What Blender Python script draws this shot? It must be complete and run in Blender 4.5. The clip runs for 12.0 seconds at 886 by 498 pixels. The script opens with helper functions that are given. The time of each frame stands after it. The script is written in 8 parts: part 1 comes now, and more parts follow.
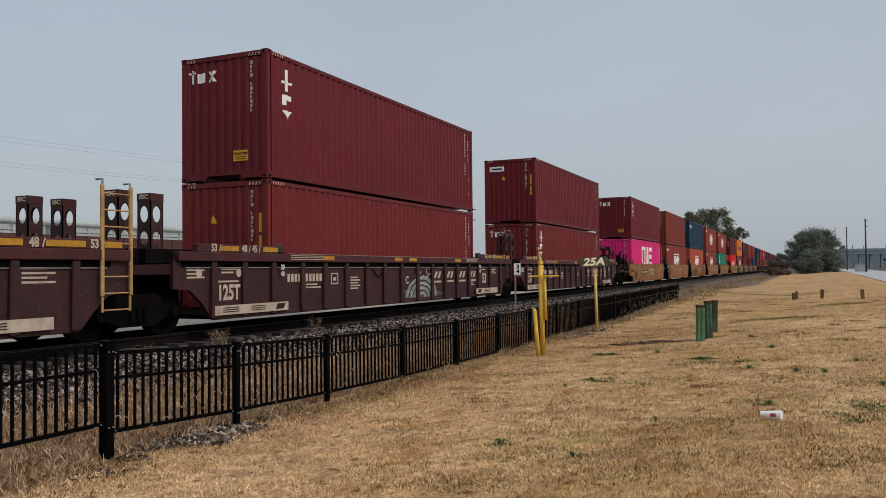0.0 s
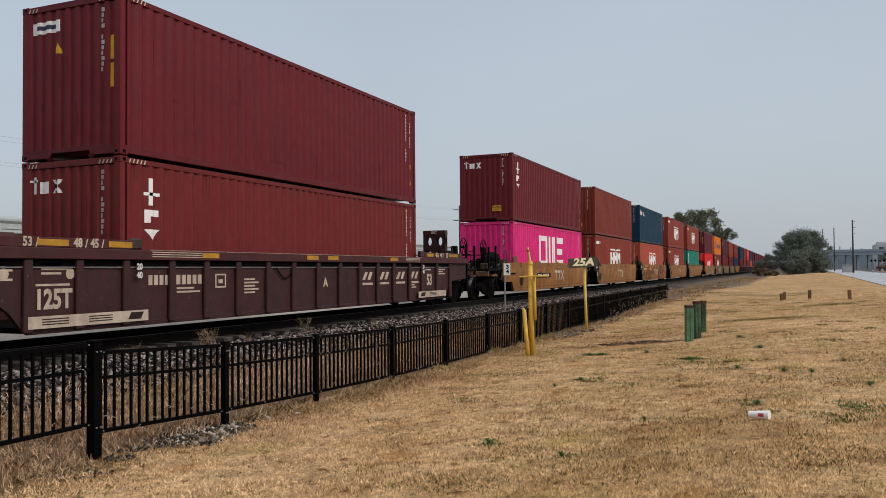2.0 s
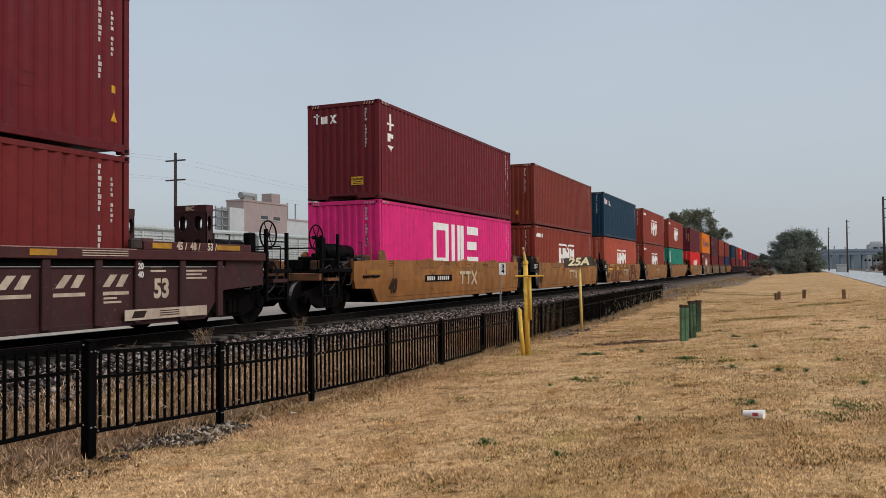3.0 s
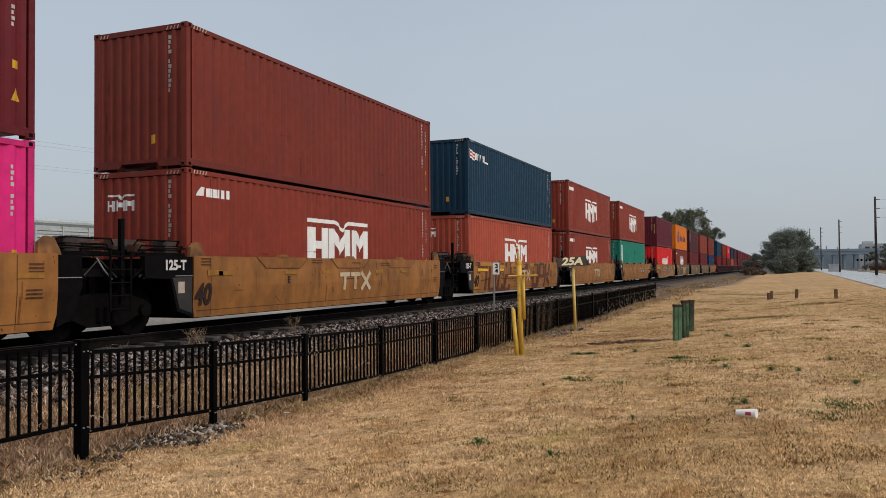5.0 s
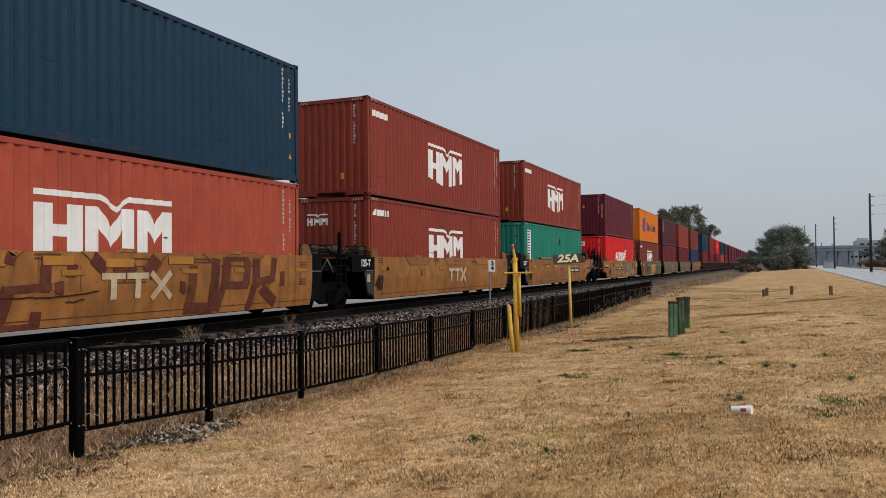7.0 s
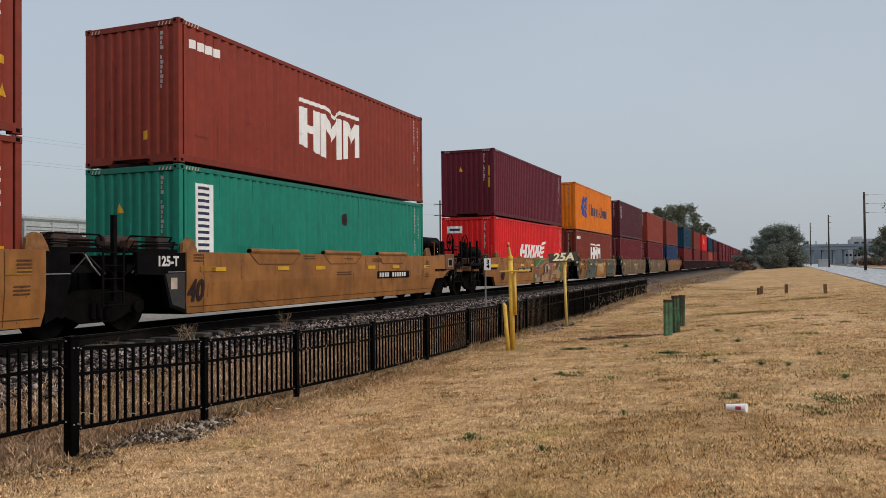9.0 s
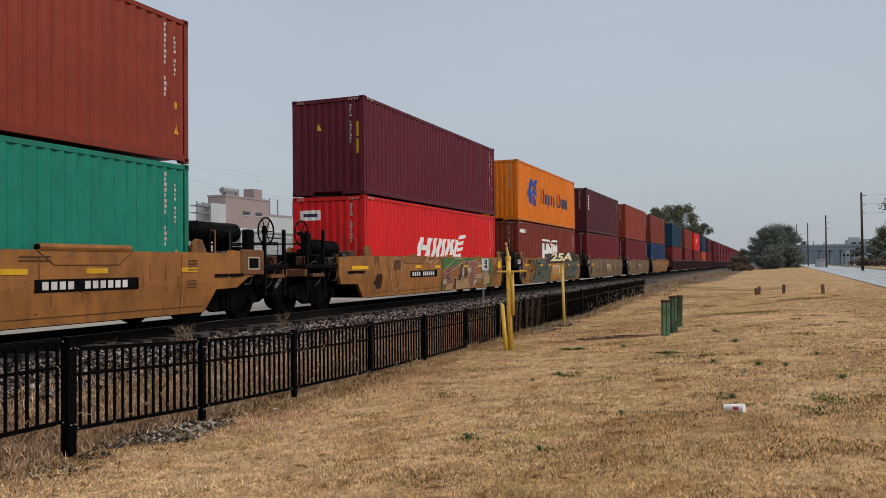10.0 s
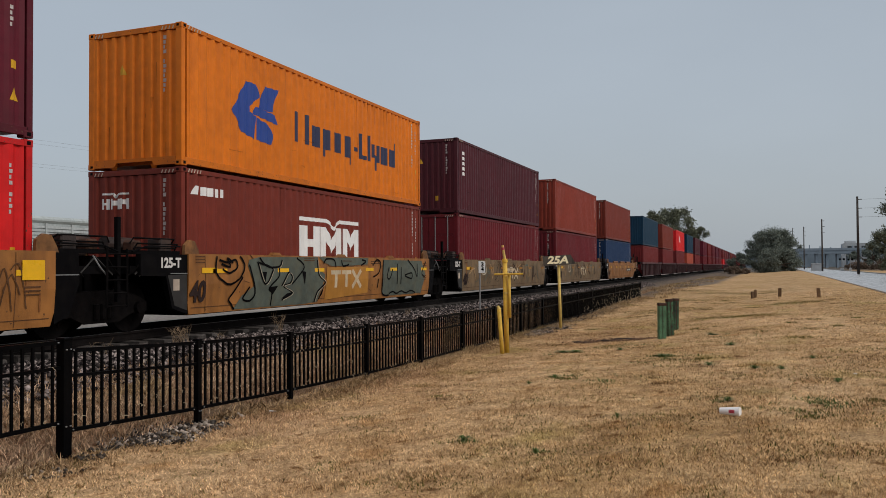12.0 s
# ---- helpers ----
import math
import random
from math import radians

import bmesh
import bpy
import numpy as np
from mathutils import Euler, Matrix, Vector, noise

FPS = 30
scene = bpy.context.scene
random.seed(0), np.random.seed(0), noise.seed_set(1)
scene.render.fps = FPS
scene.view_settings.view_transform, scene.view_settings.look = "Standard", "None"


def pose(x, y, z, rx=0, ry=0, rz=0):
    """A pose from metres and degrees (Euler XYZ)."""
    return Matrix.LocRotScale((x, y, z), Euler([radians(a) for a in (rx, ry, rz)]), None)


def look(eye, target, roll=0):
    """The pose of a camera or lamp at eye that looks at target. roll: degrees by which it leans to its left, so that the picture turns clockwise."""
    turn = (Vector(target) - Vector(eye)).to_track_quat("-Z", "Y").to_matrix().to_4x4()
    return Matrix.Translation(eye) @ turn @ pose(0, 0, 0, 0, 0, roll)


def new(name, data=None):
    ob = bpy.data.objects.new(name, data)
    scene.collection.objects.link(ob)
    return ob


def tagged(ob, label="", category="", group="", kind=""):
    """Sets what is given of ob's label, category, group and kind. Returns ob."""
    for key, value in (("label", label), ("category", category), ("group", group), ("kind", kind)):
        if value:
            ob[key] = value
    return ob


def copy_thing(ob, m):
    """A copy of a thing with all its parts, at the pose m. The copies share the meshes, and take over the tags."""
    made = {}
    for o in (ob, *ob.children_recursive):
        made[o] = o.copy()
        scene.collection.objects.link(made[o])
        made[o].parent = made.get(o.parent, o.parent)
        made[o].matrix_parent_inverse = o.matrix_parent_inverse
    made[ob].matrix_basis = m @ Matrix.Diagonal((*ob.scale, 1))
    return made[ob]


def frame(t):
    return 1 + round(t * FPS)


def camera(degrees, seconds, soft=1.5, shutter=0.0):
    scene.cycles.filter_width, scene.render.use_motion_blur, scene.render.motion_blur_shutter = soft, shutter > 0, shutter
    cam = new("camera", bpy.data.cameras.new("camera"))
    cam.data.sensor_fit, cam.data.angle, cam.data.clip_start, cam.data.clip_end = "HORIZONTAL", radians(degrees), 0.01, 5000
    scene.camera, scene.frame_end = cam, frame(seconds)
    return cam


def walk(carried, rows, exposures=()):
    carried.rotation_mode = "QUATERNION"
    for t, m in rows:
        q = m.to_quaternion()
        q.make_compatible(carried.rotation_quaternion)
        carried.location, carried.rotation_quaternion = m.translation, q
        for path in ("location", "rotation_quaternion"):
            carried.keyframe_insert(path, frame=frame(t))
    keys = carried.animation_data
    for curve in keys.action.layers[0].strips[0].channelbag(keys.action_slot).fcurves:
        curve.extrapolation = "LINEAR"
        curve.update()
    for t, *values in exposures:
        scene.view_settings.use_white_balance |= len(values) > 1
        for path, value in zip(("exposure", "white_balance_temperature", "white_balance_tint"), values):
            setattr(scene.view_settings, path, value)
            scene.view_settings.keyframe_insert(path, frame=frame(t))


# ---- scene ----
# ---- camera: hand-held at one spot, panning slowly to the right ----
EYE = 1.75
LENS = 57.445
cam = camera(LENS, 12.0, 0.6)
# seconds, heading to the left of the track's direction, tilt up, lean (degrees)
TURNS = [
    (0.0, 23.985, 1.523, -0.623),
    (0.5, 23.827, 1.539, -0.570),
    (1.0, 23.636, 1.521, -0.557),
    (1.5, 23.422, 1.513, -0.548),
    (2.0, 23.264, 1.514, -0.507),
    (2.5, 23.080, 1.504, -0.476),
    (3.0, 22.941, 1.484, -0.502),
    (5.0, 22.495, 1.455, -0.498),
    (5.5, 22.427, 1.415, -0.543),
    (6.0, 22.343, 1.367, -0.573),
    (6.5, 22.258, 1.313, -0.572),
    (7.0, 22.202, 1.258, -0.581),
    (9.0, 21.889, 1.144, -0.582),
    (9.5, 21.817, 1.142, -0.595),
    (10.0, 21.733, 1.160, -0.574),
    (10.5, 21.686, 1.152, -0.567),
    (11.0, 21.630, 1.161, -0.549),
    (11.5, 21.520, 1.282, -0.560),
    (12.0, 21.500, 1.326, -0.373),]


def head(heading, tilt, lean):
    return pose(0, 0, EYE, 90 + tilt, 0, heading) @ pose(0, 0, 0, 0, 0, lean)


walk(cam, [(t, head(a, b, c)) for t, a, b, c in TURNS], [(0.0, -0.10), (0.5, -0.09), (1.0, -0.01), (2.5, 0.06), (4.0, 0.03), (5.5, 0.0), (9.5, 0.0), (10.5, -0.10), (12.0, -0.20)])

# ---- world and light: bright even overcast ----
world = bpy.data.worlds.new("overcast")
scene.world = world
world.use_nodes = True
wn, wl = world.node_tree.nodes, world.node_tree.links
wn.clear()
w_out = wn.new("ShaderNodeOutputWorld")
w_bg = wn.new("ShaderNodeBackground")
w_coord = wn.new("ShaderNodeTexCoord")
w_sep = wn.new("ShaderNodeSeparateXYZ")
w_ramp = wn.new("ShaderNodeValToRGB")
w_noise = wn.new("ShaderNodeTexNoise")
w_map = wn.new("ShaderNodeMapping")
w_sky = wn.new("ShaderNodeTexSky")
w_sky.sky_type = "NISHITA"
w_sky.sun_disc = False
w_sky.sun_elevation = radians(42)
w_sky.sun_rotation = radians(100)
w_sky.dust_density = 4.0
w_mix = wn.new("ShaderNodeMixRGB")
w_mix.inputs[0].default_value = 0.03
w_mul = wn.new("ShaderNodeMixRGB")
w_mul.blend_type = "MULTIPLY"
w_mul.inputs[0].default_value = 1.0
w_var = wn.new("ShaderNodeMapRange")
w_var.inputs[3].default_value, w_var.inputs[4].default_value = 0.86, 1.12
wl.new(w_coord.outputs["Generated"], w_sep.inputs[0])
wl.new(w_sep.outputs[2], w_ramp.inputs[0])
stops = w_ramp.color_ramp.elements
stops[0].position, stops[0].color = 0.0, (0.410, 0.450, 0.490, 1)
stops[1].position, stops[1].color = 1.0, (0.86, 0.87, 0.88, 1)
for place, colour in ((0.08, (0.412, 0.455, 0.498, 1)), (0.33, (0.405, 0.455, 0.505, 1)), (0.6, (0.66, 0.69, 0.73, 1))):
    stop = stops.new(place)
    stop.color = colour
wl.new(w_coord.outputs["Generated"], w_map.inputs[0])
w_map.inputs["Scale"].default_value = (1.0, 1.0, 2.6)
w_noise.inputs["Scale"].default_value = 1.7
w_noise.inputs["Detail"].default_value = 5.0
wl.new(w_map.outputs[0], w_noise.inputs["Vector"])
wl.new(w_noise.outputs[0], w_var.inputs[0])
wl.new(w_ramp.outputs[0], w_mul.inputs[1])
wl.new(w_var.outputs[0], w_mul.inputs[2])
wl.new(w_mul.outputs[0], w_mix.inputs[1])
wl.new(w_sky.outputs[0], w_mix.inputs[2])
wl.new(w_mix.outputs[0], w_bg.inputs[0])
w_bg.inputs[1].default_value = 1.0
wl.new(w_bg.outputs[0], w_out.inputs[0])

sun_data = bpy.data.lights.new("sun", "SUN")
sun_data.energy, sun_data.angle, sun_data.color = 1.4, radians(22), (1.0, 0.97, 0.93)
sun = new("sun", sun_data)
sun.matrix_world = look((40, -5, 34), (0, 0, 0))

# ---- materials ----
def surface(name, colour, rough=0.6, metal=0.0, vary=0.18, grain=9.0, dirt=None, dirt_amount=0.35, streak=False, bump=0.15, bump_scale=40.0, fleck=None, fleck_amount=0.1, own=0.0, gloss=0.28):
    """A worn surface: colour varied at two scales, a second colour of dirt in patches or streaks, sparse flecks, and fine relief."""
    m = bpy.data.materials.new(name)
    m.use_nodes = True
    n, l = m.node_tree.nodes, m.node_tree.links
    b = n["Principled BSDF"]
    b.inputs["Roughness"].default_value, b.inputs["Metallic"].default_value = rough, metal
    b.inputs["Specular IOR Level"].default_value = gloss
    co, info = n.new("ShaderNodeTexCoord"), n.new("ShaderNodeObjectInfo")
    shift = n.new("ShaderNodeVectorMath")
    shift.operation = "ADD"
    spread = n.new("ShaderNodeMath")
    spread.operation = "MULTIPLY"
    spread.inputs[1].default_value = 37.0
    l.new(info.outputs["Random"], spread.inputs[0])
    l.new(co.outputs["Object"], shift.inputs[0])
    l.new(spread.outputs[0], shift.inputs[1])

    def noise_at(scale, detail, stretch=(1, 1, 1)):
        t, mp = n.new("ShaderNodeTexNoise"), n.new("ShaderNodeMapping")
        mp.inputs["Scale"].default_value = stretch
        t.inputs["Scale"].default_value, t.inputs["Detail"].default_value = scale, detail
        l.new(shift.outputs[0], mp.inputs[0])
        l.new(mp.outputs[0], t.inputs["Vector"])
        return t.outputs[0]

    def spread_to(value, low, high, a=0.3, z=0.7):
        r = n.new("ShaderNodeMapRange")
        for i, v in enumerate((a, z, low, high)):
            r.inputs[i + 1].default_value = v
        l.new(value, r.inputs[0])
        return r.outputs[0]

    def blend(kind, factor, one, two):
        x = n.new("ShaderNodeMixRGB")
        x.blend_type = kind
        for i, v in enumerate((factor, one, two)):
            if isinstance(v, (int, float)):
                x.inputs[i].default_value = v
            elif isinstance(v, tuple):
                x.inputs[i].default_value = (*v, 1)
            else:
                l.new(v, x.inputs[i])
        return x.outputs[0]

    c = blend("MULTIPLY", 1.0, tuple(colour), spread_to(noise_at(grain, 6), 1 - vary, 1 + vary))
    c = blend("MULTIPLY", 1.0, c, spread_to(noise_at(grain * 0.11, 3), 1 - vary * 0.7, 1 + vary * 0.7))
    if own:
        c = blend("MULTIPLY", 1.0, c, spread_to(info.outputs["Random"], 1 - own, 1 + own, 0, 1))
    if dirt:
        f = noise_at(3.0, 7, (1.3, 1.3, 0.3) if streak else (1, 1, 1))
        c = blend("MIX", spread_to(f, 0.0, dirt_amount, 0.45, 0.75), c, tuple(dirt))
    if fleck:
        c = blend("MIX", spread_to(noise_at(grain * 4.2, 2), 0.0, 1.0, 0.70 - fleck_amount, 0.74 - fleck_amount), c, tuple(fleck))
    l.new(c, b.inputs["Base Color"])
    l.new(spread_to(noise_at(grain * 0.8, 4), max(0.05, rough - 0.1), min(1, rough + 0.12)), b.inputs["Roughness"])
    if bump:
        r = n.new("ShaderNodeBump")
        r.inputs["Strength"].default_value, r.inputs["Distance"].default_value = bump, 0.02
        l.new(noise_at(bump_scale, 4), r.inputs["Height"])
        l.new(r.outputs[0], b.inputs["Normal"])
    return m


RUST = (0.10, 0.045, 0.03)
PAINTS = {
    "maroon": (0.122, 0.0118, 0.0165),
    "oxide": (0.145, 0.0178, 0.0180),
    "wine": (0.100, 0.0110, 0.0205),
    "brown": (0.170, 0.0290, 0.0180),
    "brick": (0.370, 0.0700, 0.0400),
    "rust_red": (0.220, 0.0360, 0.0215),
    "navy": (0.0072, 0.0330, 0.0640),
    "blue": (0.0110, 0.0330, 0.0900),
    "pink": (0.640, 0.0230, 0.1750),
    "green": (0.0130, 0.1900, 0.1330),
    "red": (0.600, 0.0150, 0.0160),
    "orange": (0.640, 0.1650, 0.0110),
    "plum": (0.068, 0.0135, 0.0195),
}
PAINT = {k: surface("paint_" + k, v, 0.45, 0, 0.10, 5.0, tuple(x * 0.55 + 0.012 for x in v), 0.40, True, 0.06, 25.0, gloss=0.14) for k, v in PAINTS.items()}
EDGE = {k: surface("rail_paint_" + k, tuple(x * 0.86 for x in v), 0.5, 0, 0.14, 6.0, (0.05, 0.03, 0.028), 0.28, False, 0.08, 25.0, fleck=RUST, fleck_amount=0.05, gloss=0.16) for k, v in PAINTS.items()}
WELL_TAUPE = surface("well_taupe", (0.170, 0.108, 0.056), 0.6, 0, 0.25, 2.0, (0.085, 0.060, 0.036), 0.8, True, 0.14, 30.0, fleck=(0.05, 0.04, 0.03), fleck_amount=0.05)
WELL_YELLOW = surface("well_yellow", (0.268, 0.108, 0.027), 0.5, 0, 0.22, 2.4, (0.130, 0.052, 0.018), 0.70, True, 0.14, 30.0, fleck=(0.10, 0.042, 0.018), fleck_amount=0.008, own=0.12)
STREAK = surface("rust_streaks", (0.190, 0.068, 0.020), 0.7, 0, 0.3, 12.0, (0.26, 0.10, 0.022), 0.6, True, 0.05)
YELLOW_CLEAN = surface("well_yellow_repainted", (0.400, 0.175, 0.028), 0.5, 0, 0.10, 3.0, (0.22, 0.09, 0.02), 0.35, True, 0.06, 30.0)
DULL_BAND = surface("faded_reflector", (0.300, 0.135, 0.020), 0.6, 0, 0.12, 10.0, (0.12, 0.06, 0.02), 0.6)
WORN_EDGE = surface("worn_chord_edge", (0.300, 0.180, 0.155), 0.45, 0, 0.2, 10.0, (0.06, 0.03, 0.025), 0.5)
WELL_BROWN = surface("well_brown", (0.042, 0.0125, 0.0135), 0.6, 0, 0.18, 4.0, (0.030, 0.018, 0.017), 0.7, True, 0.10, 30.0, fleck=(0.09, 0.05, 0.042), fleck_amount=0.015)
WELL_CHORD = surface("well_chord", (0.056, 0.0130, 0.0140), 0.55, 0, 0.18, 4.0, (0.05, 0.025, 0.022), 0.5, False, 0.10, 30.0)
GRIME = surface("grime_steel", (0.0050, 0.0042, 0.0042), 0.7, 0.2, 0.3, 8.0, (0.012, 0.009, 0.008), 0.5, False, 0.25, 30.0, gloss=0.03)
BLACK_PAINT = surface("black_paint", (0.0040, 0.0036, 0.0040), 0.5, 0, 0.25, 8.0, (0.012, 0.010, 0.009), 0.3, False, 0.1, 30.0, gloss=0.03)
STEEL_SHINE = surface("worn_steel", (0.16, 0.15, 0.145), 0.35, 1.0, 0.12, 12.0, (0.05, 0.04, 0.035), 0.6)
RAIL_RUST = surface("rail_rust", (0.010, 0.0075, 0.0068), 0.75, 0.2, 0.25, 7.0, (0.009, 0.007, 0.006), 0.5, gloss=0.1)
SEAM = surface("grimy_seam", (0.085, 0.036, 0.014), 0.8, 0, 0.3, 12.0)
OCHRE_MARK = surface("ochre_marking", (0.42, 0.21, 0.020), 0.6, 0, 0.15, 10.0, (0.16, 0.07, 0.03), 0.6)
NUMBER_PALE = surface("number_pale", (0.46, 0.42, 0.40), 0.6, 0, 0.15, 14.0, (0.22, 0.12, 0.11), 0.5, True, 0.03)
FADED_WHITE = surface("faded_white", (0.50, 0.40, 0.27), 0.6, 0, 0.12, 9.0, (0.37, 0.19, 0.06), 0.7, True, 0.03)
RUSTY_YELLOW = surface("rusty_yellow", (0.135, 0.056, 0.022), 0.7, 0, 0.25, 6.0, (0.09, 0.04, 0.02), 0.8, False, 0.2, 20.0)
WHITE_MARK = surface("white_marking", (0.60, 0.57, 0.54), 0.55, 0, 0.10, 12.0, (0.36, 0.31, 0.28), 0.45, True, 0.03)
LOGO_WHITE = surface("logo_white", (0.76, 0.75, 0.73), 0.5, 0, 0.05, 6.0, (0.50, 0.46, 0.43), 0.28, True, 0.03)
CREAM_MARK = surface("cream_marking", (0.46, 0.37, 0.29), 0.6, 0, 0.14, 8.0, (0.24, 0.15, 0.12), 0.5, True, 0.03)
YELLOW_MARK = surface("yellow_marking", (0.56, 0.30, 0.012), 0.5, 0, 0.10, 10.0, (0.30, 0.16, 0.05), 0.4)
REFLECTOR = surface("reflector_yellow", (0.78, 0.42, 0.010), 0.35, 0, 0.06, 10.0, (0.4, 0.2, 0.03), 0.3)
DARK_MARK = surface("dark_marking", (0.030, 0.018, 0.016), 0.6, 0, 0.2, 10.0, gloss=0.1)
LOGO_BLUE = surface("logo_blue", (0.020, 0.055, 0.260), 0.5, 0, 0.06, 10.0)
LOGO_NAVY = surface("logo_navy", (0.025, 0.030, 0.070), 0.5, 0, 0.06, 10.0)
LOGO_RED = surface("logo_red", (0.50, 0.06, 0.08), 0.5, 0, 0.08, 10.0)
SPRAY_RED = surface("spray_oxide", (0.092, 0.022, 0.012), 0.6, 0, 0.25, 9.0, (0.20, 0.08, 0.03), 0.30)
GUIDE_RUST = surface("guide_rust", (0.070, 0.030, 0.017), 0.8, 0, 0.3, 8.0, (0.03, 0.018, 0.012), 0.9, False, 0.3, 20.0)
GUIDE_TAN = surface("guide_tan", (0.190, 0.086, 0.030), 0.7, 0, 0.3, 7.0, (0.05, 0.026, 0.016), 0.8, False, 0.3, 20.0)
PLATE_GREY = surface("plate_grey", (0.032, 0.029, 0.027), 0.6, 0, 0.25, 6.0, (0.02, 0.017, 0.015), 0.7, False, 0.1, 20.0)
LADDER_TAN = surface("ladder_tan", (0.430, 0.255, 0.105), 0.6, 0, 0.2, 10.0, (0.12, 0.06, 0.03), 0.6, False, 0.1, 20.0)
PLATFORM = surface("platform_black", (0.030, 0.022, 0.020), 0.6, 0, 0.3, 8.0, (0.09, 0.045, 0.03), 0.6, False, 0.2, 20.0)
SPRAY_GREEN = surface("spray_grey_green", (0.080, 0.092, 0.074), 0.6, 0, 0.18, 5.0, (0.15, 0.12, 0.06), 0.3)
SPRAY_PALE = surface("spray_pale", (0.42, 0.36, 0.27), 0.6, 0, 0.15, 8.0, (0.30, 0.18, 0.08), 0.4)
SPRAY_SLATE = surface("spray_slate", (0.110, 0.125, 0.140), 0.6, 0, 0.3, 7.0, (0.045, 0.020, 0.020), 0.9)
SPRAY_GREY = surface("spray_grey", (0.130, 0.122, 0.122), 0.6, 0, 0.25, 8.0, (0.05, 0.035, 0.035), 0.6)
SPRAY_SILVER = surface("spray_silver", (0.42, 0.42, 0.43), 0.5, 0, 0.15, 9.0, (0.2, 0.19, 0.19), 0.4)
SPRAY_TAN = surface("spray_tan", (0.36, 0.22, 0.10), 0.6, 0, 0.15, 8.0, (0.28, 0.14, 0.05), 0.4)
SPRAY_GRASS = surface("spray_green", (0.055, 0.130, 0.035), 0.6, 0, 0.2, 8.0)
SPRAY_ROSE = surface("spray_rose", (0.24, 0.085, 0.065), 0.6, 0, 0.2, 8.0)
FENCE_BLACK = surface("fence_black", (0.0022, 0.0022, 0.0026), 0.42, 0, 0.2, 14.0, (0.012, 0.011, 0.010), 0.12, False, 0.08, 60.0, gloss=0.03)
POST_YELLOW = surface("post_yellow", (0.66, 0.40, 0.050), 0.55, 0, 0.14, 9.0, (0.40, 0.24, 0.08), 0.5, True, 0.08, fleck=(0.16, 0.10, 0.05), fleck_amount=0.02)
POST_PALE = surface("post_pale_yellow", (0.62, 0.43, 0.12), 0.6, 0, 0.12, 9.0, (0.30, 0.22, 0.10), 0.45, True, 0.08)
POST_PALE_LETTER = surface("sign_lettering", (0.82, 0.72, 0.46), 0.6, 0, 0.10, 9.0, (0.55, 0.45, 0.26), 0.3)
SIGN_FACE = surface("sign_grey_brown", (0.052, 0.042, 0.032), 0.6, 0, 0.15, 9.0, (0.08, 0.07, 0.05), 0.4)
SIGN_WHITE = surface("sign_white", (0.70, 0.71, 0.70), 0.5, 0, 0.05, 9.0, (0.5, 0.48, 0.44), 0.25)
GREEN_BOX = surface("pedestal_green", (0.085, 0.190, 0.100), 0.6, 0, 0.18, 8.0, (0.030, 0.045, 0.025), 0.6, False, 0.12, 30.0, fleck=(0.06, 0.04, 0.03), fleck_amount=0.07)
GREEN_MOTTLE = surface("pedestal_mottled", (0.060, 0.135, 0.070), 0.7, 0, 0.4, 5.0, (0.010, 0.010, 0.008), 1.3, False, 0.2, 30.0, fleck=(0.05, 0.03, 0.02), fleck_amount=0.14)
GREEN_CAP = surface("pedestal_cap", (0.060, 0.032, 0.024), 0.7, 0, 0.2, 9.0, gloss=0.1)
TIMBER = surface("rotten_timber", (0.035, 0.024, 0.018), 0.9, 0, 0.35, 12.0, (0.09, 0.06, 0.035), 0.5, False, 0.5, 30.0)
STUMP_WOOD = surface("stump_wood", (0.150, 0.085, 0.042), 0.85, 0, 0.3, 14.0, (0.05, 0.035, 0.025), 0.5, True, 0.4, 30.0)
POLE_WOOD = surface("pole_wood", (0.060, 0.050, 0.044), 0.85, 0, 0.25, 6.0, (0.03, 0.025, 0.022), 0.5, True, 0.3, 30.0, gloss=0.1)
TIE_WOOD = surface("tie_wood", (0.072, 0.062, 0.056), 0.9, 0, 0.28, 14.0, (0.022, 0.017, 0.014), 0.6, False, 0.5, 30.0, own=0.25, gloss=0.1)
# asphalt's base colour is raised to include sky reflected off the wet road
ASPHALT = surface("wet_road", (0.370, 0.370, 0.370), 0.30, 0, 0.12, 3.0, (0.12, 0.12, 0.125), 0.5, False, 0.05, 60.0)
KERB = surface("kerb_concrete", (0.34, 0.32, 0.29), 0.8, 0, 0.12, 6.0, (0.2, 0.18, 0.15), 0.4)
TANK_GREY = surface("tank_grey", (0.060, 0.055, 0.052), 0.5, 0.2, 0.2, 4.0, (0.02, 0.016, 0.014), 0.6)
PINK_WALL = surface("factory_wall", (0.300, 0.235, 0.225), 0.8, 0, 0.06, 0.4, (0.22, 0.17, 0.165), 0.4, True, 0.0)
PALE_WALL = surface("factory_pale", (0.42, 0.43, 0.44), 0.7, 0, 0.06, 0.4, (0.30, 0.30, 0.31), 0.4, True, 0.0)
PIPE_GREY = surface("pipe_grey", (0.26, 0.26, 0.26), 0.5, 0.3, 0.1, 1.0)
RACK_SIDE = surface("autorack_side", (0.44, 0.46, 0.45), 0.5, 0.2, 0.10, 0.7, (0.24, 0.24, 0.23), 0.5, True, 0.0)
RACK_ROOF = surface("autorack_roof", (0.40, 0.43, 0.42), 0.5, 0.2, 0.10, 0.7, (0.2, 0.22, 0.2), 0.5, True, 0.0)
GONDOLA = surface("gondola_brown", (0.090, 0.035, 0.032), 0.7, 0, 0.2, 0.7, (0.05, 0.03, 0.03), 0.5, True, 0.0)
